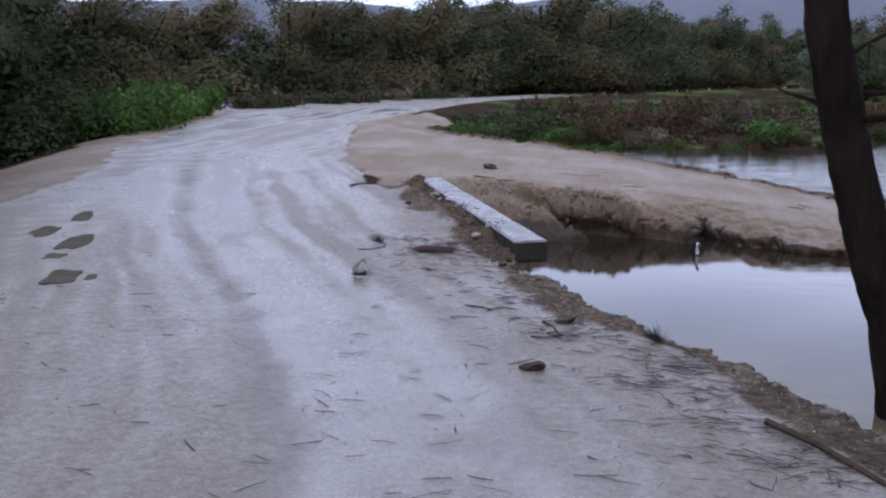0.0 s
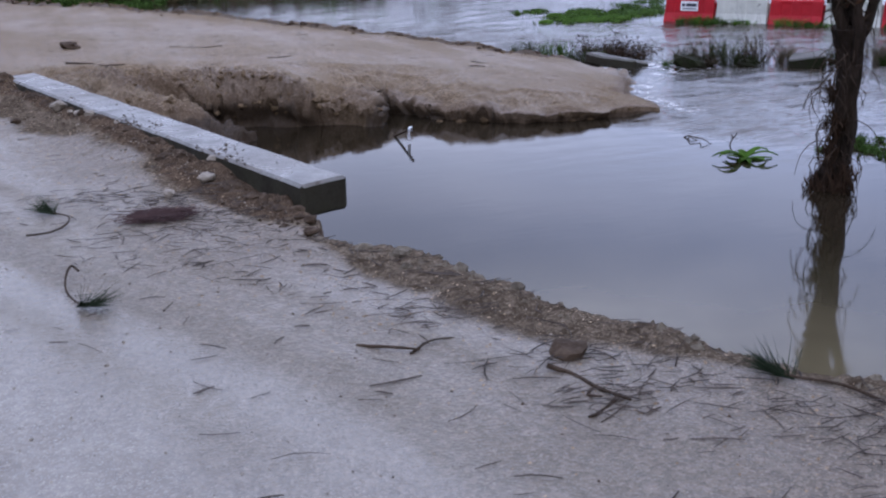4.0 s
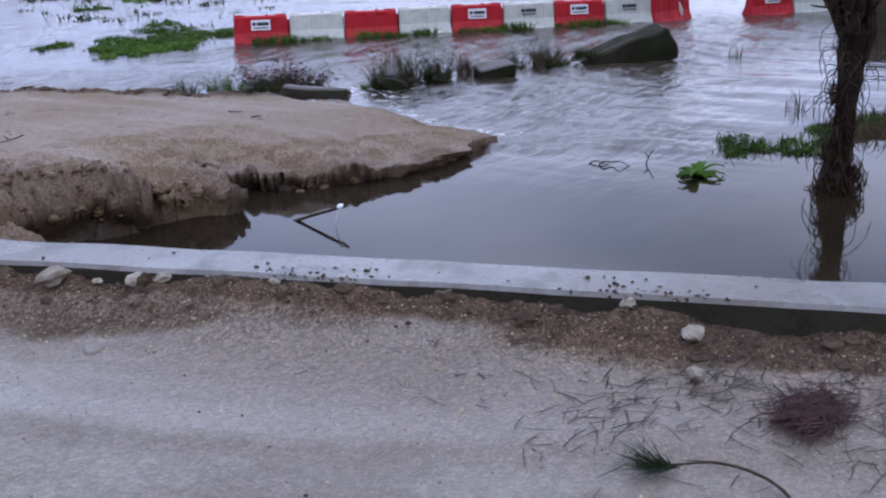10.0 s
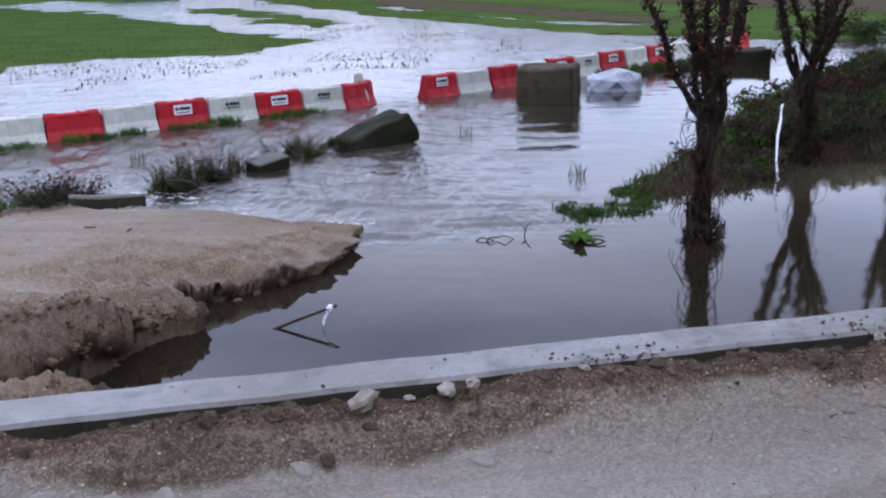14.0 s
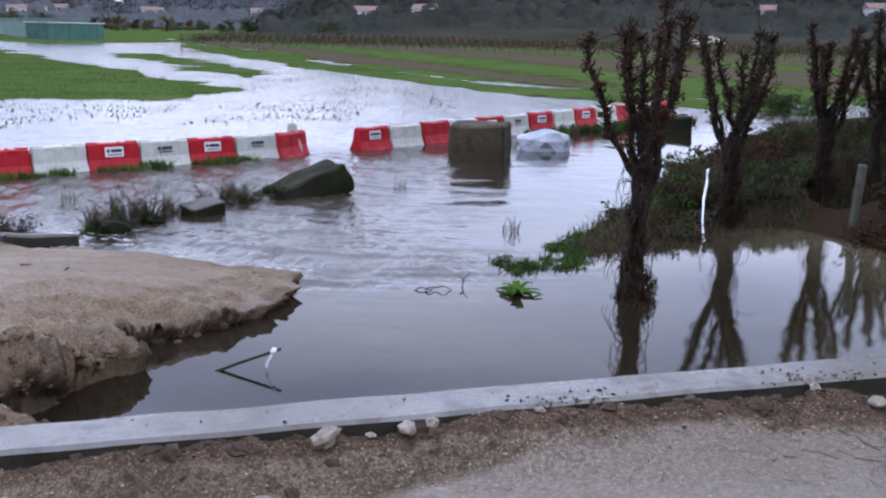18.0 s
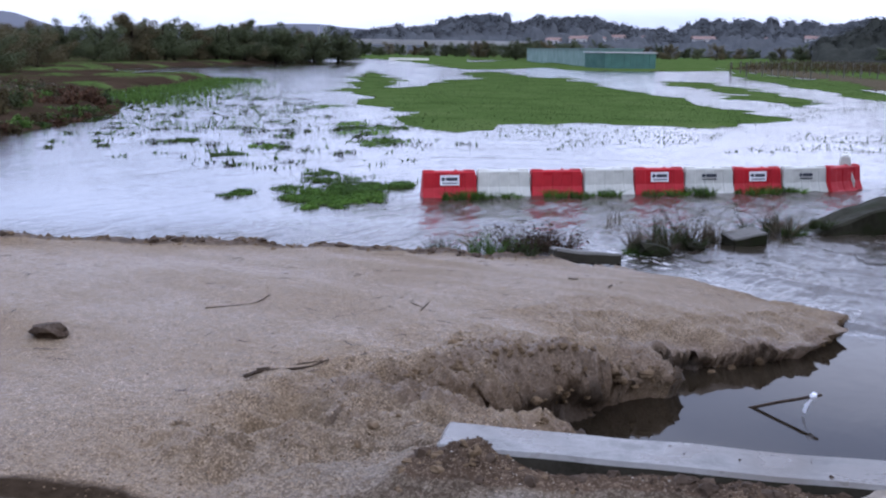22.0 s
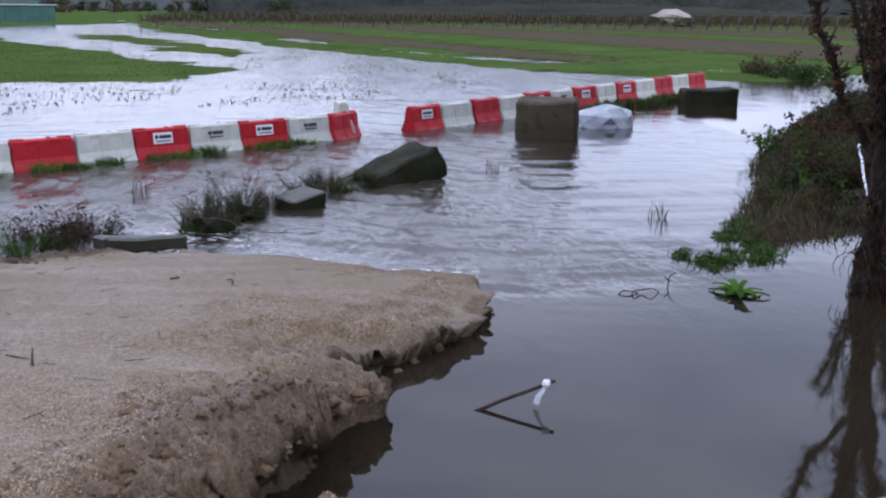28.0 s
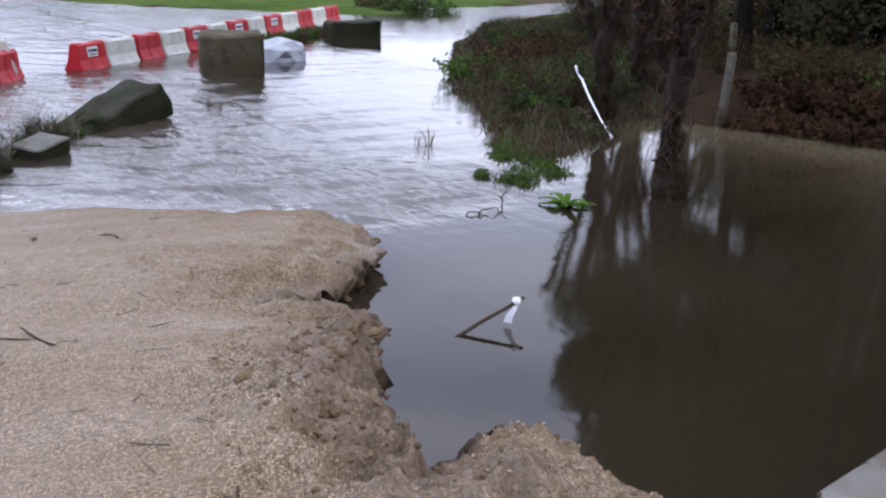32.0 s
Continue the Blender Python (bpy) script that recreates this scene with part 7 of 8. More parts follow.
stone("gravel_mound", 5.5, M_STONE, 55, "pale heap of gravel beyond the vineyard", "gravel heap", (hx, hy, 0.6), 0.4)


# ---- crumbs, gravel and litter ----
def crumbs(name, pts, sizes, mat, seed, label, category, parent=None):
    """Many small broken lumps (deformed octahedra) in one mesh."""
    rs = np.random.RandomState(seed)
    p, sz = np.array(pts, float), np.array(sizes, float)
    n = len(p)
    base = np.array([(1, 0, 0), (-1, 0, 0), (0, 1, 0), (0, -1, 0), (0, 0, 1), (0, 0, -1)], float)
    v = base[None] * (0.6 + 0.7 * rs.rand(n, 6, 1)) + 0.25 * rs.normal(size=(n, 6, 3))
    ang = rs.rand(n) * 6.283
    c, s = np.cos(ang)[:, None], np.sin(ang)[:, None]
    v = np.stack([v[..., 0] * c - v[..., 1] * s, v[..., 0] * s + v[..., 1] * c, v[..., 2] * 0.75], -1)
    v = v * (sz / 2)[:, None, None] + p[:, None]
    f = np.array([(0, 2, 4), (2, 1, 4), (1, 3, 4), (3, 0, 4), (2, 0, 5), (1, 2, 5), (3, 1, 5), (0, 3, 5)])
    faces = (f[None] + 6 * np.arange(n)[:, None, None]).reshape(-1, 3)
    ob = link_mesh(name, v.reshape(-1, 3), faces, mat, parent)
    return tagged(ob, label, category, kind="stuff")


def along(line, n, spread, rs):
    seg = np.array(line, float)
    d = np.hypot(*np.diff(seg, axis=0).T)
    cum = np.r_[0, np.cumsum(d)]
    u = rs.rand(n) * cum[-1]
    x = np.interp(u, cum, seg[:, 0]) + spread * rs.normal(size=n)
    y = np.interp(u, cum, seg[:, 1]) + spread * rs.normal(size=n)
    return x, y


def lay(x, y, sink=0.0):
    h = zgrounds(x, y)
    dx, dy = overhang(np.array(x, float), np.array(y, float), h)
    return np.c_[x + dx, y + dy, h - sink]


def clods(name, pts, sizes, mat, seed, label, category):
    """Rounded, broken lumps of earth, joined into one mesh."""
    rs = np.random.RandomState(seed)
    bm = bmesh.new()
    bmesh.ops.create_icosphere(bm, subdivisions=2, radius=0.5)
    bm.verts.index_update()
    base = np.array([v.co[:] for v in bm.verts])
    tri = np.array([[v.index for v in f.verts] for f in bm.faces])
    bm.free()
    vs, fs = [], []
    for k, (p, sz) in enumerate(zip(pts, sizes)):
        off = rs.rand(3) * 60
        g = np.array([1 + 0.6 * noise.noise(Vector(b * 2.4 + off)) + 0.25 * noise.noise(Vector(b * 7 + off)) for b in base])
        a = rs.rand() * 6.283
        v = base * g[:, None] * (sz * (0.8 + 0.5 * rs.rand(3)) * np.array([1, 1, 0.7]))
        v = np.c_[v[:, 0] * math.cos(a) - v[:, 1] * math.sin(a), v[:, 0] * math.sin(a) + v[:, 1] * math.cos(a), v[:, 2]]
        vs.append(v + p)
        fs.append(tri + k * len(base))
    return tagged(link_mesh(name, np.concatenate(vs), np.concatenate(fs), mat), label, category, kind="stuff")


rs_c = np.random.RandomState(3)
SPOIL = [(1.52, 5.75), (1.36, 6.6), (0.92, 8.3), (0.5, 9.8), (0.14, 11.2)]
x, y = along(BERM, 1700, 0.1, rs_c)
crumbs("berm_crumbs", lay(x, y), 0.012 + 0.06 * rs_c.rand(1700) ** 3, M_SANDCLOD, 19, "crumbled sand along the low bank at the water", "sand")
x, y = along(BERM, 130, 0.08, rs_c)
clods("berm_clods", lay(x, y, 0.01), 0.03 + 0.1 * rs_c.rand(130) ** 2.5, M_CLOD, 20, "dark clods along the low bank at the water", "sand")
x, y = along([(1.3, 12.0), (1.9, 12.1), (2.4, 12.1), (2.85, 11.75), (3.25, 11.35)], 70, 0.12, rs_c)
clods("sand_clods", lay(x, y, 0.02), 0.02 + 0.05 * rs_c.rand(70) ** 3, M_SANDCLOD, 14, "broken clods of wet sand on the slumped edge", "sand")
x, y = along([(1.3, 12.2), (2.2, 12.1), (2.8, 11.85), (3.2, 11.55), (3.65, 11.25)], 310, 0.14, rs_c)
size = 0.02 + 0.075 * rs_c.rand(310) ** 2.2
clods("slump_clods", lay(x, y) - np.c_[0 * x, 0 * x, 0.34 * size], size, M_SANDCLOD, 31, "rough clods of wet sand on the collapsed bank", "sand")
x, y = along([(3.5, 11.15), (4.2, 11.3), (4.8, 10.8), (5.5, 10.4), (6.9, 10.2)], 60, 0.05, rs_c)
clods("edge_clods", lay(x, y, 0.015), 0.03 + 0.08 * rs_c.rand(60) ** 2, M_SANDCLOD, 15, "broken clods along the undercut sand edge", "sand")
x, y = along([(0.9, 11.3), (1.6, 11.35), (2.0, 11.35), (1.2, 11.85), (0.3, 11.7)], 60, 0.13, rs_c)
clods("loose_clods", lay(x, y, 0.01), 0.02 + 0.05 * rs_c.rand(60) ** 3, M_SANDCLOD, 16, "loose clods of sand near the end of the beam", "sand")
x, y = along(LIP[3:15], 110, 0.07, rs_c)
clods("rim_clods", lay(x, y, 0.01), 0.025 + 0.09 * rs_c.rand(110) ** 2.5, M_RIM, 17, "earth clods along the broken road edge", "soil")
x, y = along(SPOIL, 190, 0.075, rs_c)
clods("spoil_clods", lay(x, y, 0.012), 0.025 + 0.075 * rs_c.rand(190) ** 2.5, M_CLOD, 18, "brown clods in the spoil along the beam", "soil")
x, y = along([(0.05, 11.3), (0.15, 11.0), (0.2, 10.6)], 90, 0.1, rs_c)
clods("beam_end_clods", lay(x, y, 0.014), 0.015 + 0.045 * rs_c.rand(90) ** 2, M_SANDCLOD, 32, "brown lumps of earth heaped against the beam's end", "soil")
x, y = along(SPOIL, 2600, 0.085, rs_c)
crumbs("spoil_crumbs", lay(x, y), 0.006 + 0.026 * rs_c.rand(2600) ** 3, M_CLOD, 4, "brown gravelly spoil heaped along the concrete beam", "soil")
x, y = along(SPOIL, 600, 0.15, rs_c)
crumbs("pale_chips", lay(x, y), 0.004 + 0.014 * rs_c.rand(600) ** 2.5, M_STONE, 5, "pale limestone chips in the spoil beside the beam", "gravel")
rim = LIP[2:14]
x, y = along(rim, 2600, 0.07, rs_c)
crumbs("rim_crumbs", lay(x, y, 0.005), 0.007 + 0.045 * rs_c.rand(2600) ** 3, M_RIM, 6, "grey-brown earth crumbs along the broken road edge", "soil")
x, y = along(LIP[24:47], 1600, 0.09, rs_c)
y = y + 0.06
crumbs("sand_crumbs", lay(x, y, 0.008), 0.006 + 0.026 * rs_c.rand(1600) ** 3, M_SANDCLOD, 7, "crumbling clods of wet sand along the washed-out edge", "sand")
x, y = along([(2.1, 12.15), (2.6, 11.95), (3.1, 11.5), (3.5, 11.1)], 3600, 0.2, rs_c)
ok = sdist(x, y, LIP + FAR_SHORE) < -0.05
x, y = x[ok], y[ok]
crumbs("slumped_sand", lay(x, y, 0.004), 0.006 + 0.03 * rs_c.rand(len(x)) ** 3, M_SANDCLOD, 8, "slumped wet sand clods above the pool", "sand")
x, y = 2.4 * rs_c.normal(size=2600) * 0.35 + 0.6, 12.0 + 0.45 * rs_c.normal(size=2600)
crumbs("sand_gravel", lay(x, y), 0.005 + 0.014 * rs_c.rand(2600) ** 2, M_SANDCLOD, 9, "coarse sand grains scattered near the beam's end", "sand")
x, y = -0.6 + 5.2 * rs_c.rand(5200), 11.6 + 2.9 * rs_c.rand(5200)
ok = sdist(x, y, LIP + FAR_SHORE) < -0.02
x, y = x[ok], y[ok]
crumbs("sand_grains", lay(x, y, 0.001), 0.005 + 0.011 * rs_c.rand(len(x)) ** 2, M_GRIT, 28, "coarse pale and orange grains on the sandy track", "gravel")
x, y = np.concatenate([along([(0.5, 12.3), (1.5, 12.5), (2.6, 12.3), (3.3, 11.8), (3.75, 11.4)], 5200, 0.3, rs_c), along([(0.7, 11.4), (2.0, 11.35)], 1500, 0.18, rs_c)], 1)
ok = sdist(x, y, LIP + FAR_SHORE) < -0.04
x, y = x[ok], y[ok]
crumbs("slope_grit", lay(x, y, 0.001), 0.005 + 0.012 * rs_c.rand(len(x)) ** 2, M_GRIT, 30, "coarse pale grit standing out of the slumped sand", "gravel")
x, y = -1.6 + 4.6 * rs_c.rand(2600), 1.0 + 10 * rs_c.rand(2600)
ok = sdist(x, y, LIP + FAR_SHORE) < -0.1
x, y = x[ok], y[ok]
crumbs("road_gravel", lay(x, y), 0.005 + 0.013 * rs_c.rand(len(x)) ** 2, M_STONE, 10, "loose pale gravel on the wet road", "gravel")
x, y = along([(3.2, 1.4), (2.3, 3.3), (1.5, 4.8), (1.0, 6.2), (0.45, 8.3), (-0.15, 10.6)], 7000, 0.34, rs_c)
ok = (sdist(x, y, LIP + FAR_SHORE) < -0.05) & (ldist(x, y, BEAM_LINE) > 0.12)
x, y = x[ok], y[ok]
crumbs("margin_gravel", lay(x, y, 0.001), 0.004 + 0.014 * rs_c.rand(len(x)) ** 3, M_GRIT, 29, "loose buff gravel along the worn margin of the road", "gravel")
x, y = -1.6 + 4.6 * rs_c.rand(1100), 1.0 + 10 * rs_c.rand(1100)
ok = sdist(x, y, LIP + FAR_SHORE) < -0.1
x, y = x[ok], y[ok]
crumbs("dark_gravel", lay(x, y), 0.005 + 0.012 * rs_c.rand(len(x)) ** 2, M_CLOD, 11, "loose dark grit on the wet road", "gravel")
bx, by = along([(1.62, 6.3), (1.1, 8.4), (0.5, 10.9)], 46, 0.08, rs_c)
ux, uy = 0.962, 0.273
off = (bx - 1.045) * ux + (by - 8.595) * uy
keep_b = np.abs(off) < 0.13
crumbs("beam_dirt", np.c_[bx, by, np.full(46, 0.157)][keep_b], (0.005 + 0.022 * rs_c.rand(46) ** 3)[keep_b], M_CLOD, 12, "specks of earth lying on the concrete beam", "soil")
cx, cy = np.r_[0.93 + 0.09 * rs_c.normal(size=120), 1.33 + 0.1 * rs_c.normal(size=90)], np.r_[8.2 + 0.2 * rs_c.normal(size=120), 6.9 + 0.18 * rs_c.normal(size=90)]
off = (cx - 1.045) * ux + (cy - 8.595) * uy
keep_b = (off < 0.06) & (off > -0.2)
crumbs("beam_spoil", np.c_[cx, cy, np.full(210, 0.157)][keep_b], (0.006 + 0.02 * rs_c.rand(210))[keep_b], M_CLOD, 13, "small heaps of spoil spilling onto the beam", "soil")


def litter(name, pts, yaw, length, radius, mat, seed, label, category, bend=0.2, lift=0.004):
    """Thin bent three-sided slivers lying on the ground."""
    rs = np.random.RandomState(seed)
    p, n = np.array(pts, float), len(pts)
    k = 4
    u = np.linspace(-0.5, 0.5, k)
    d, q = np.stack([np.cos(yaw), np.sin(yaw)], 1), np.stack([-np.sin(yaw), np.cos(yaw)], 1)
    bow = bend * rs.normal(size=n)
    xy = p[:, None, :2] + d[:, None] * (u[None, :, None] * length[:, None, None]) + q[:, None] * ((u**2 - 0.1)[None, :, None] * (bow * length)[:, None, None])
    z = p[:, None, 2] + lift + 0.03 * rs.rand(n, 1) * length[:, None] * (1 + np.sin(3 * u + rs.rand(n, 1) * 6))
    r = (radius[:, None] * (1 - 1.1 * np.abs(u) ** 1.5)[None])[..., None]
    c = np.concatenate([xy, z[..., None]], -1)
    q3 = np.concatenate([q, np.zeros((n, 1))], 1)[:, None]
    up = np.array([0, 0, 1.0])
    v = np.stack([c - q3 * r, c + q3 * r, c + up * r * 1.3], 2).reshape(-1, 3)
    faces = []
    for i in range(n):
        b = i * 3 * k
        for s in range(k - 1):
            for e in range(3):
                a0, a1 = b + 3 * s + e, b + 3 * s + (e + 1) % 3
                faces.append((a0, a1, a1 + 3, a0 + 3))
    return tagged(link_mesh(name, v, faces, mat), label, category, kind="stuff")


rs_l = np.random.RandomState(21)
n = 360
x = np.r_[-2.6 + 5.6 * rs_l.rand(n // 3), 0.6 + 2.6 * rs_l.rand(n - n // 3)]
y = np.r_[-2.6 + 9 * rs_l.rand(n // 3), -1.8 + 8.6 * rs_l.rand(n - n // 3)]
ok = (sdist(x, y, LIP + FAR_SHORE) < -0.05) & (x + 0.28 * y < 4.2)
x, y = x[ok], y[ok]
n = len(x)
litter("pine_litter", lay(x, y), rs_l.normal(size=n) * 0.55 - 0.1, 0.06 + 0.14 * rs_l.rand(n) ** 1.5, 0.0018 + 0.0028 * rs_l.rand(n) ** 1.5, M_NEEDLE, 22, "dark pine needles and twigs strewn over the wet road", "litter")
x, y = along([(3.5, 0.6), (2.9, 2.2), (2.3, 3.6), (1.7, 4.7), (1.2, 5.9)], 480, 0.32, rs_l)
ok = sdist(x, y, LIP + FAR_SHORE) < -0.03
x, y = x[ok], y[ok]
n = len(x)
litter("edge_litter", lay(x, y), rs_l.rand(n) * 6.283, 0.04 + 0.16 * rs_l.rand(n) ** 2, 0.0014 + 0.0026 * rs_l.rand(n) ** 1.5, M_NEEDLE, 23, "matted twigs and needles along the road's edge", "litter")
x, y = 0.95 + 0.36 * rs_l.normal(size=300), 6.35 + 0.7 * rs_l.normal(size=300)
ok = sdist(x, y, LIP + FAR_SHORE) < -0.2
x, y = x[ok], y[ok]
n = len(x)
litter("beamside_litter", lay(x, y), rs_l.rand(n) * 6.283, 0.04 + 0.12 * rs_l.rand(n), 0.0012 + 0.0016 * rs_l.rand(n), M_NEEDLE, 24, "pine needles gathered before the spoil heap", "litter")
mats = [(3.0, 2.0, 0.16), (2.6, 2.75, 0.14), (2.75, 2.5, 0.1), (2.2, 3.55, 0.14), (2.0, 3.2, 0.12), (2.45, 2.2, 0.13), (1.75, 4.2, 0.1), (3.3, 1.2, 0.2), (2.9, 1.1, 0.16), (1.15, 5.9, 0.13), (0.6, 6.75, 0.12), (1.05, 6.45, 0.12), (2.75, 1.6, 0.14)]
mx = np.concatenate([px + 1.3 * pr * rs_l.normal(size=55) for px, py, pr in mats])
my = np.concatenate([py + 0.8 * pr * rs_l.normal(size=55) for px, py, pr in mats])
ok = sdist(mx, my, LIP + FAR_SHORE) < -0.03
mx, my = mx[ok], my[ok]
n = len(mx)
litter("needle_mat", lay(mx, my) + np.c_[0 * mx, 0 * mx, 0.012 * rs_l.rand(n)], rs_l.normal(size=n) * 0.5 - 0.2, 0.05 + 0.09 * rs_l.rand(n), 0.0014 + 0.0014 * rs_l.rand(n), M_NEEDLE, 27, "matted dark pine needles washed together along the road's edge", "litter")
x, y = 0.88 + 0.075 * rs_l.normal(size=620), 6.15 + 0.05 * rs_l.normal(size=620)
litter("red_needle_clump", lay(x, y) + np.c_[0 * x, 0 * x, 0.03 * rs_l.rand(620)], rs_l.normal(size=620) * 0.5 - 0.3, 0.09 + 0.08 * rs_l.rand(620), np.full(620, 0.002), M_REDNEEDLE, 25, "clump of red-brown dead pine needles", "pine needles")
x, y = 0.4 + 6.2 * rs_l.rand(240), 11.2 + 6 * rs_l.rand(240)
ok = sdist(x, y, LIP + FAR_SHORE) < -0.3
x, y = x[ok], y[ok]
n = len(x)
litter("sand_litter", lay(x, y), rs_l.rand(n) * 6.283, 0.03 + 0.13 * rs_l.rand(n) ** 2, 0.002 + 0.002 * rs_l.rand(n), M_NEEDLE, 26, "dark bits of twig scattered over the sand", "litter")


def sprig(x, y, path, tuft_dir, seed, label):
    """Fallen pine sprig: bent stem with a brush of green needles at its end."""
    rng = random.Random(seed)
    z = zground(x, y)
    root = empty("pine_sprig", pose(x, y, z + 0.012), label, "pine sprig", "fallen pine sprigs")
    bm = bmesh.new()
    curve_pts = smooth_path(path)
    tube(bm, curve_pts, [0.0062 - 0.0025 * i / len(curve_pts) for i in range(len(curve_pts))], 6, wobble=0.25, rng=rng)
    part("stem", bm, M_TWIG, root)
    tip = Vector(path[-1])
    d = Vector((*tuft_dir, 0.12)).normalized()
    bm = bmesh.new()
    for _ in range(170):
        b = tip - d * rng.uniform(0, 0.09)
        e = (d + 0.45 * Vector((rng.gauss(0, 1), rng.gauss(0, 1), abs(rng.gauss(0, 0.7))))).normalized()
        ln = rng.uniform(0.09, 0.19)
        s = e.cross(Vector((0, 0, 1))).normalized() * 0.0021
        up = Vector((0, 0, 0.0021))
        v = [bm.verts.new(c) for c in (b - s, b + s, b + up, b + e * ln)]
        for f in ((0, 1, 3), (1, 2, 3), (2, 0, 3)):
            bm.faces.new([v[i] for i in f])
    tagged(part("needle_brush", bm, L_SPRIG, root, "dull green needles"), kind="stuff")


sprig(0.42, 4.9, [(-0.03, 0.41, 0.03), (-0.06, 0.44, 0.05), (-0.09, 0.36, 0.03), (-0.1, 0.2, 0.01), (-0.06, 0.05, 0.0), (0.0, -0.04, 0.01)], (0.75, -0.5), 1, "fallen pine sprig with a hooked stem on the road")
sprig(0.3, 6.4, [(-0.12, -0.29, 0.0), (0.0, -0.3, 0.005), (0.09, -0.2, 0.01), (0.11, -0.06, 0.012), (0.05, 0.05, 0.01), (0.0, 0.12, 0.01)], (-0.55, 0.75), 2, "fallen pine sprig with a curved stem on the road")
sprig(2.6, 3.1, [(0.2, -0.35, 0.0), (0.15, -0.2, 0.01), (0.05, -0.08, 0.01), (0.0, 0.0, 0.01)], (-0.4, 0.7), 3, "fallen pine sprig near the road's edge")


def ground_stick(pts, r, label, seed=1):
    bm = bmesh.new()
    c = Vector((*pts[0], 0))
    z0 = zground(*pts[0])
    q = [Vector((px - c.x, py - c.y, zground(px, py) - z0 + r * 0.8 + 0.012 * math.sin(2 * i + seed))) for i, (px, py) in enumerate(pts)]
    q = smooth_path(q, 4)
    tube(bm, q, [r * (1 - 0.55 * i / len(q)) for i in range(len(q))], 6, wobble=0.3, rng=random.Random(seed))
    ob = part("twig", bm, M_TWIG)
    ob.location = (c.x, c.y, z0)
    tagged(ob, label, "twig", "fallen twigs")


ground_stick([(1.9, 3.49), (1.97, 3.42), (1.99, 3.27), (2.02, 3.11)], 0.011, "dark crooked twig on the wet road", 2)
ground_stick([(2.02, 3.18), (1.92, 3.12), (1.83, 3.06)], 0.01, "dark crooked twig on the wet road", 3)
ground_stick([(1.99, 3.3), (1.93, 3.24), (1.95, 3.18)], 0.008, "short dark twig on the wet road", 4)
ground_stick([(1.34, 4.03), (1.43, 3.93), (1.54, 3.85)], 0.009, "straight dark twig on the wet road", 5)
ground_stick([(1.5, 3.85), (1.6, 3.9), (1.72, 3.93)], 0.006, "thin dark twig on the wet road", 6)
ground_stick([(2.98, 1.6), (3.15, 1.3), (3.32, 0.92), (3.5, 0.4)], 0.022, "long dark stick at the road's broken edge", 7)
ground_stick([(0.8, 12.75), (1.0, 12.78), (1.25, 12.66), (1.42, 12.6)], 0.012, "dark bent stick on the disturbed sand", 8)
ground_stick([(1.0, 12.82), (1.2, 12.78), (1.4, 12.64)], 0.007, "thin dark stick on the disturbed sand", 9)
ground_stick([(3.1, 12.9), (3.25, 12.95), (3.42, 13.0)], 0.009, "forked dark twig on the sand", 10)
ground_stick([(3.25, 12.95), (3.3, 13.1)], 0.007, "forked dark twig on the sand", 11)
ground_stick([(-0.9, 11.4), (-0.75, 11.55), (-0.55, 11.68)], 0.016, "dark broken stick at the road's edge", 12)
ground_stick([(5.45, 12.2), (5.6, 12.22), (5.75, 12.3)], 0.007, "dark twig on the sand", 13)
ground_stick([(5.7, 12.7), (5.85, 12.66), (5.95, 12.72)], 0.007, "dark twig on the sand", 14)
ground_stick([(2.3, 11.34), (2.12, 11.42), (1.98, 11.36)], 0.01, "root sticking out of the broken sand", 15)
ground_stick([(2.15, 14.2), (2.5, 14.05), (2.8, 14.1)], 0.008, "thin twig on the sand", 16)

for k, (sx, sy, size, mat, lab) in enumerate([
        (0.55, 9.4, 0.17, M_STONE, "pale angular stone beside the concrete beam"), (0.69, 9.03, 0.12, M_STONE, "small pale stone beside the concrete beam"), (0.75, 8.93, 0.09, M_STONE, "small pale stone beside the concrete beam"),
        (0.62, 9.2, 0.06, M_STONE, "small pale pebble beside the beam"), (1.24, 6.66, 0.12, M_STONE, "pale stone in the brown spoil"), (1.0, 6.58, 0.1, M_STONE, "pale stone below the spoil heap"), (1.02, 8.27, 0.07, M_STONE, "small pale stone in the spoil"),
        (0.9, 8.42, 0.06, M_STONE, "small pale stone in the spoil"), (3.33, 1.98, 0.2, M_CLOD, "upright earthy stone on the broken edge"), (2.6, 3.5, 0.16, M_CLOD, "earthy stone on the broken edge"), (1.55, 5.42, 0.1, M_CLOD, "earthy stone under the beam's end"),
        (0.21, 9.5, 0.1, M_CLOD, "brown stone lying on the road"), (2.35, 3.98, 0.12, M_CLOD, "earth clod on the broken edge"), (3.0, 2.75, 0.15, M_CLOD, "earth clod on the broken edge"), (2.1, 4.6, 0.13, M_CLOD, "earth clod on the broken edge"), (1.33, 6.95, 0.08, M_STONE, "pale stone in the brown spoil"), (1.6, 5.6, 0.1, M_CLOD, "earth clod under the beam's end")]):
    stone("stone", size * 0.72, mat, 600 + k, lab, "stone", (sx, sy, zground(sx, sy) + 0.25 * size))
stone("earth_clod", 0.24, M_CLOD, 640, "dark clod of earth lying on the sand", "earth clod", (0.97, 14.5, zground(0.97, 14.5) + 0.03), 0.45)
stone("earth_clod", 0.12, M_CLOD, 641, "small dark clod lying on the road", "earth clod", (1.85, 2.4, zground(1.85, 2.4) + 0.02), 0.5)
stone("earth_clod", 0.14, M_CLOD, 642, "small dark clod lying on the road", "earth clod", (2.05, 3.6, zground(2.05, 3.6) + 0.02), 0.4)


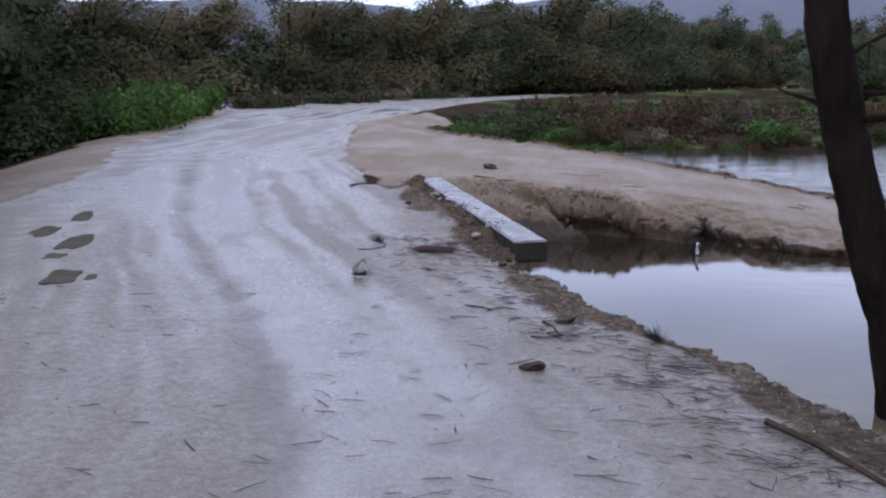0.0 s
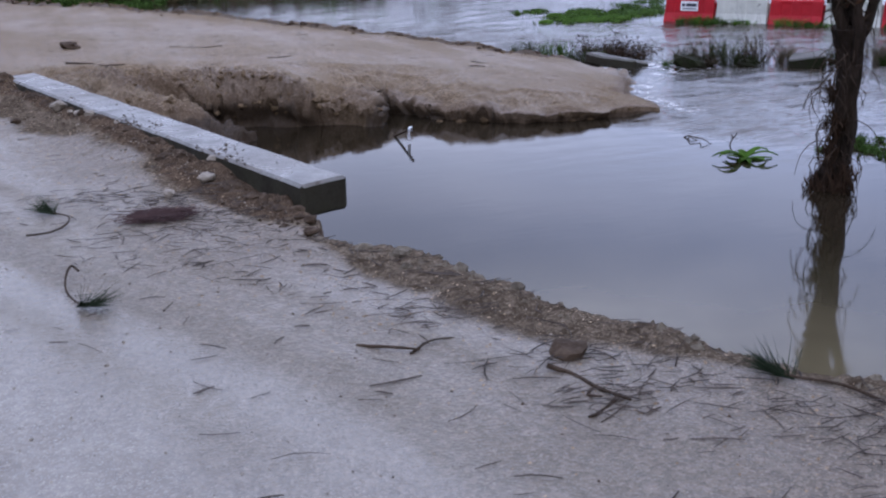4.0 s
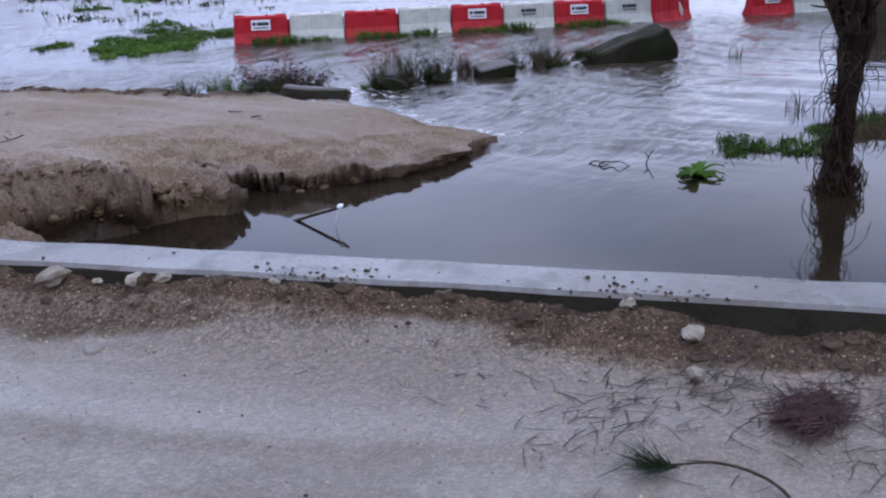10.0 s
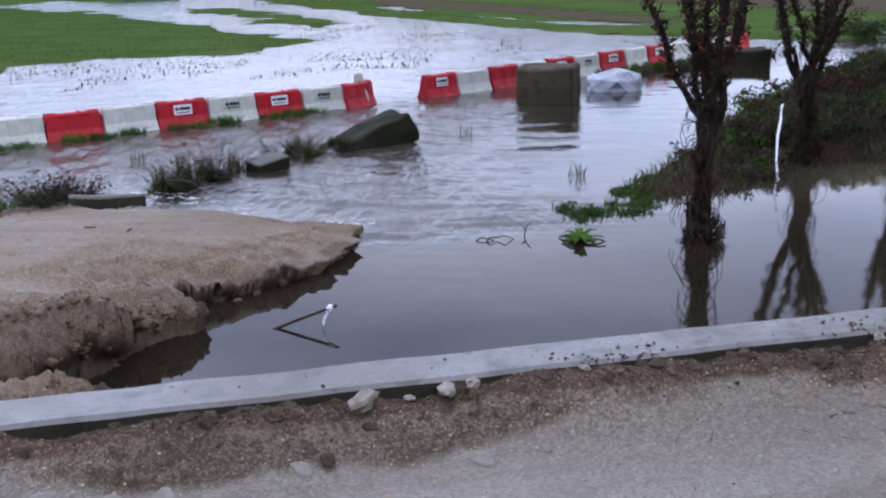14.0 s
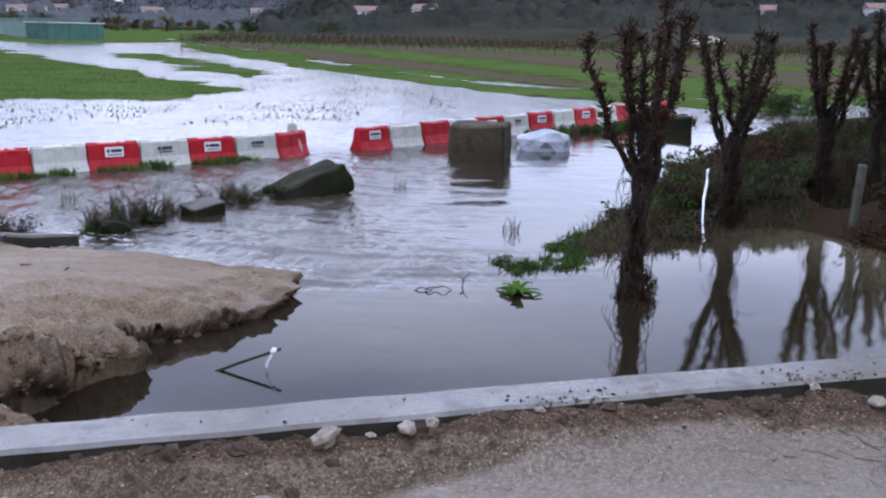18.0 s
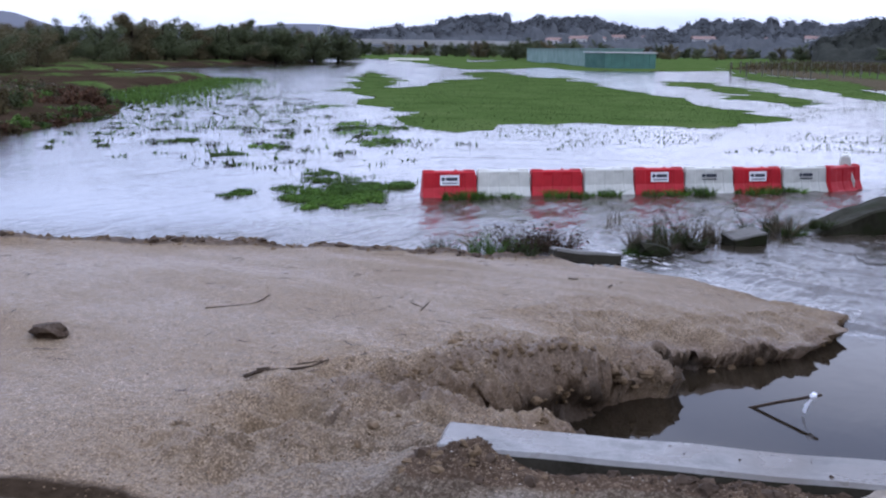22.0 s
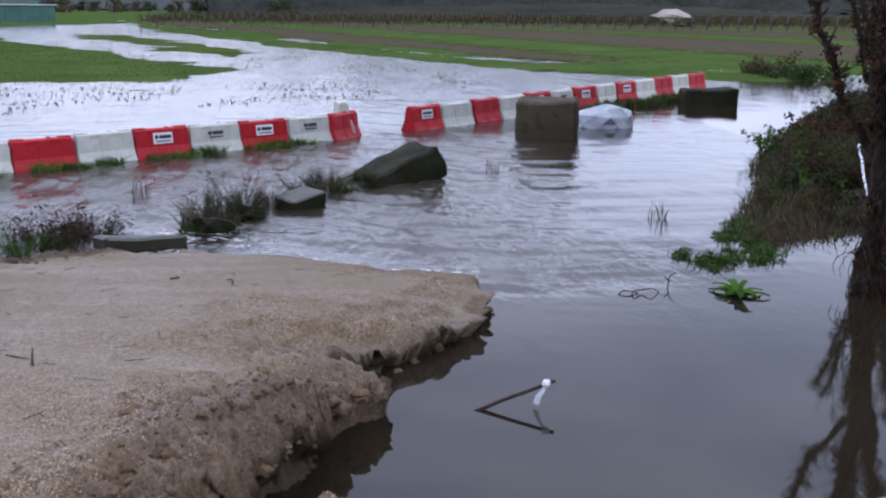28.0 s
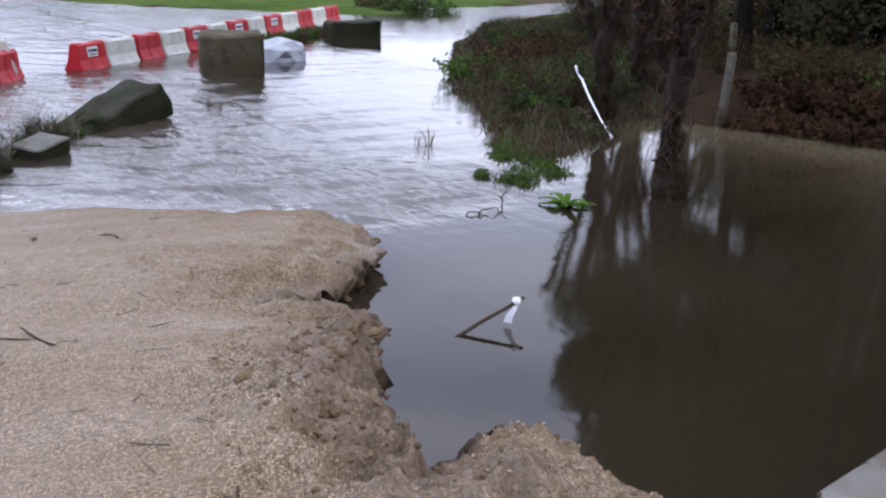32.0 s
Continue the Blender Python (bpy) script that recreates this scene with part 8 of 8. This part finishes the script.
def flat_stone(x, y, rx, ry, seed):
    """Pale stone worn flush with the road, only its top showing."""
    rng = random.Random(seed)
    bm = bmesh.new()
    m = 14
    ring = [(1 + 0.14 * math.sin(2 * 6.283 * i / m + seed) + 0.1 * rng.uniform(-1, 1), 6.283 * i / m) for i in range(m)]
    rows = []
    for k, z in ((1.1, -0.03), (1.0, 0.0), (0.75, 0.004)):
        rows.append([bm.verts.new((rx * q * k * math.cos(a), ry * q * k * math.sin(a), z)) for q, a in ring])
    for p, q in zip(rows, rows[1:]):
        for i in range(m):
            bm.faces.new((p[i], p[(i + 1) % m], q[(i + 1) % m], q[i]))
    bm.faces.new(rows[-1])
    ob = part("flat_stone", bm, M_FLAT, smooth=True)
    ob.matrix_world = pose(x, y, zground(x, y), rng.uniform(-2, 2), rng.uniform(-2, 2), rng.uniform(0, 360))
    tagged(ob, "pale flat stone worn flush with the road", "stone", "flat stones in the road")


rng = random.Random(51)
for k, (fx, fy) in enumerate([(-0.19, 10.66), (-0.08, 10.55), (-0.07, 10.31), (-0.06, 10.09), (-0.19, 10.27), (-0.22, 10.47), (-0.3, 10.3), (0.21, 9.62), (0.3, 8.9)]):
    flat_stone(fx, fy, rng.uniform(0.04, 0.1), rng.uniform(0.03, 0.06), 660 + k)


def puddle(x, y, rx, ry, yaw, seed, label):
    rng = random.Random(seed)
    bm = bmesh.new()
    m = 28
    ring = []
    z = max(zground(x + a, y + b) for a in (-0.1, 0, 0.1) for b in (-0.3, -0.15, 0, 0.15, 0.3)) + 0.002
    for i in range(m):
        a = 6.283 * i / m
        k = 0.9 + 0.4 * noise.noise(Vector((1.6 * math.cos(a), 1.6 * math.sin(a), 3.7 * seed)))
        sx = abs(math.cos(a)) ** 0.8 * math.copysign(1, math.cos(a))
        sy = abs(math.sin(a)) ** 0.8 * math.copysign(1, math.sin(a))
        ring.append((rx * k * sx, ry * k * sy))
    top = [bm.verts.new((px, py, 0.003)) for px, py in ring]
    low = [bm.verts.new((px * 1.05, py * 1.05, -0.05)) for px, py in ring]
    bm.faces.new(top)
    for i in range(m):
        bm.faces.new((low[i], low[(i + 1) % m], top[(i + 1) % m], top[i]))
    ob = part("puddle", bm, M_PUDDLE)
    ob.matrix_world = pose(x, y, z, 0, 0, yaw)
    tagged(ob, label, "puddle", "puddles in the tyre tracks")


puddle(-2.61, 6.2, 0.15, 0.5, 12, 1, "olive puddle in a tyre track")
puddle(-1.98, 4.62, 0.14, 0.36, 12, 2, "olive puddle in a tyre track")
puddle(-2.45, 5.45, 0.1, 0.14, 12, 3, "small olive puddle in a tyre track")
puddle(-3.2, 6.8, 0.13, 0.3, 15, 4, "small olive puddle in a tyre track")
puddle(-3.3, 7.9, 0.12, 0.35, 15, 5, "small olive puddle in a tyre track")
puddle(-1.75, 4.62, 0.05, 0.1, 12, 6, "small olive puddle in a tyre track")
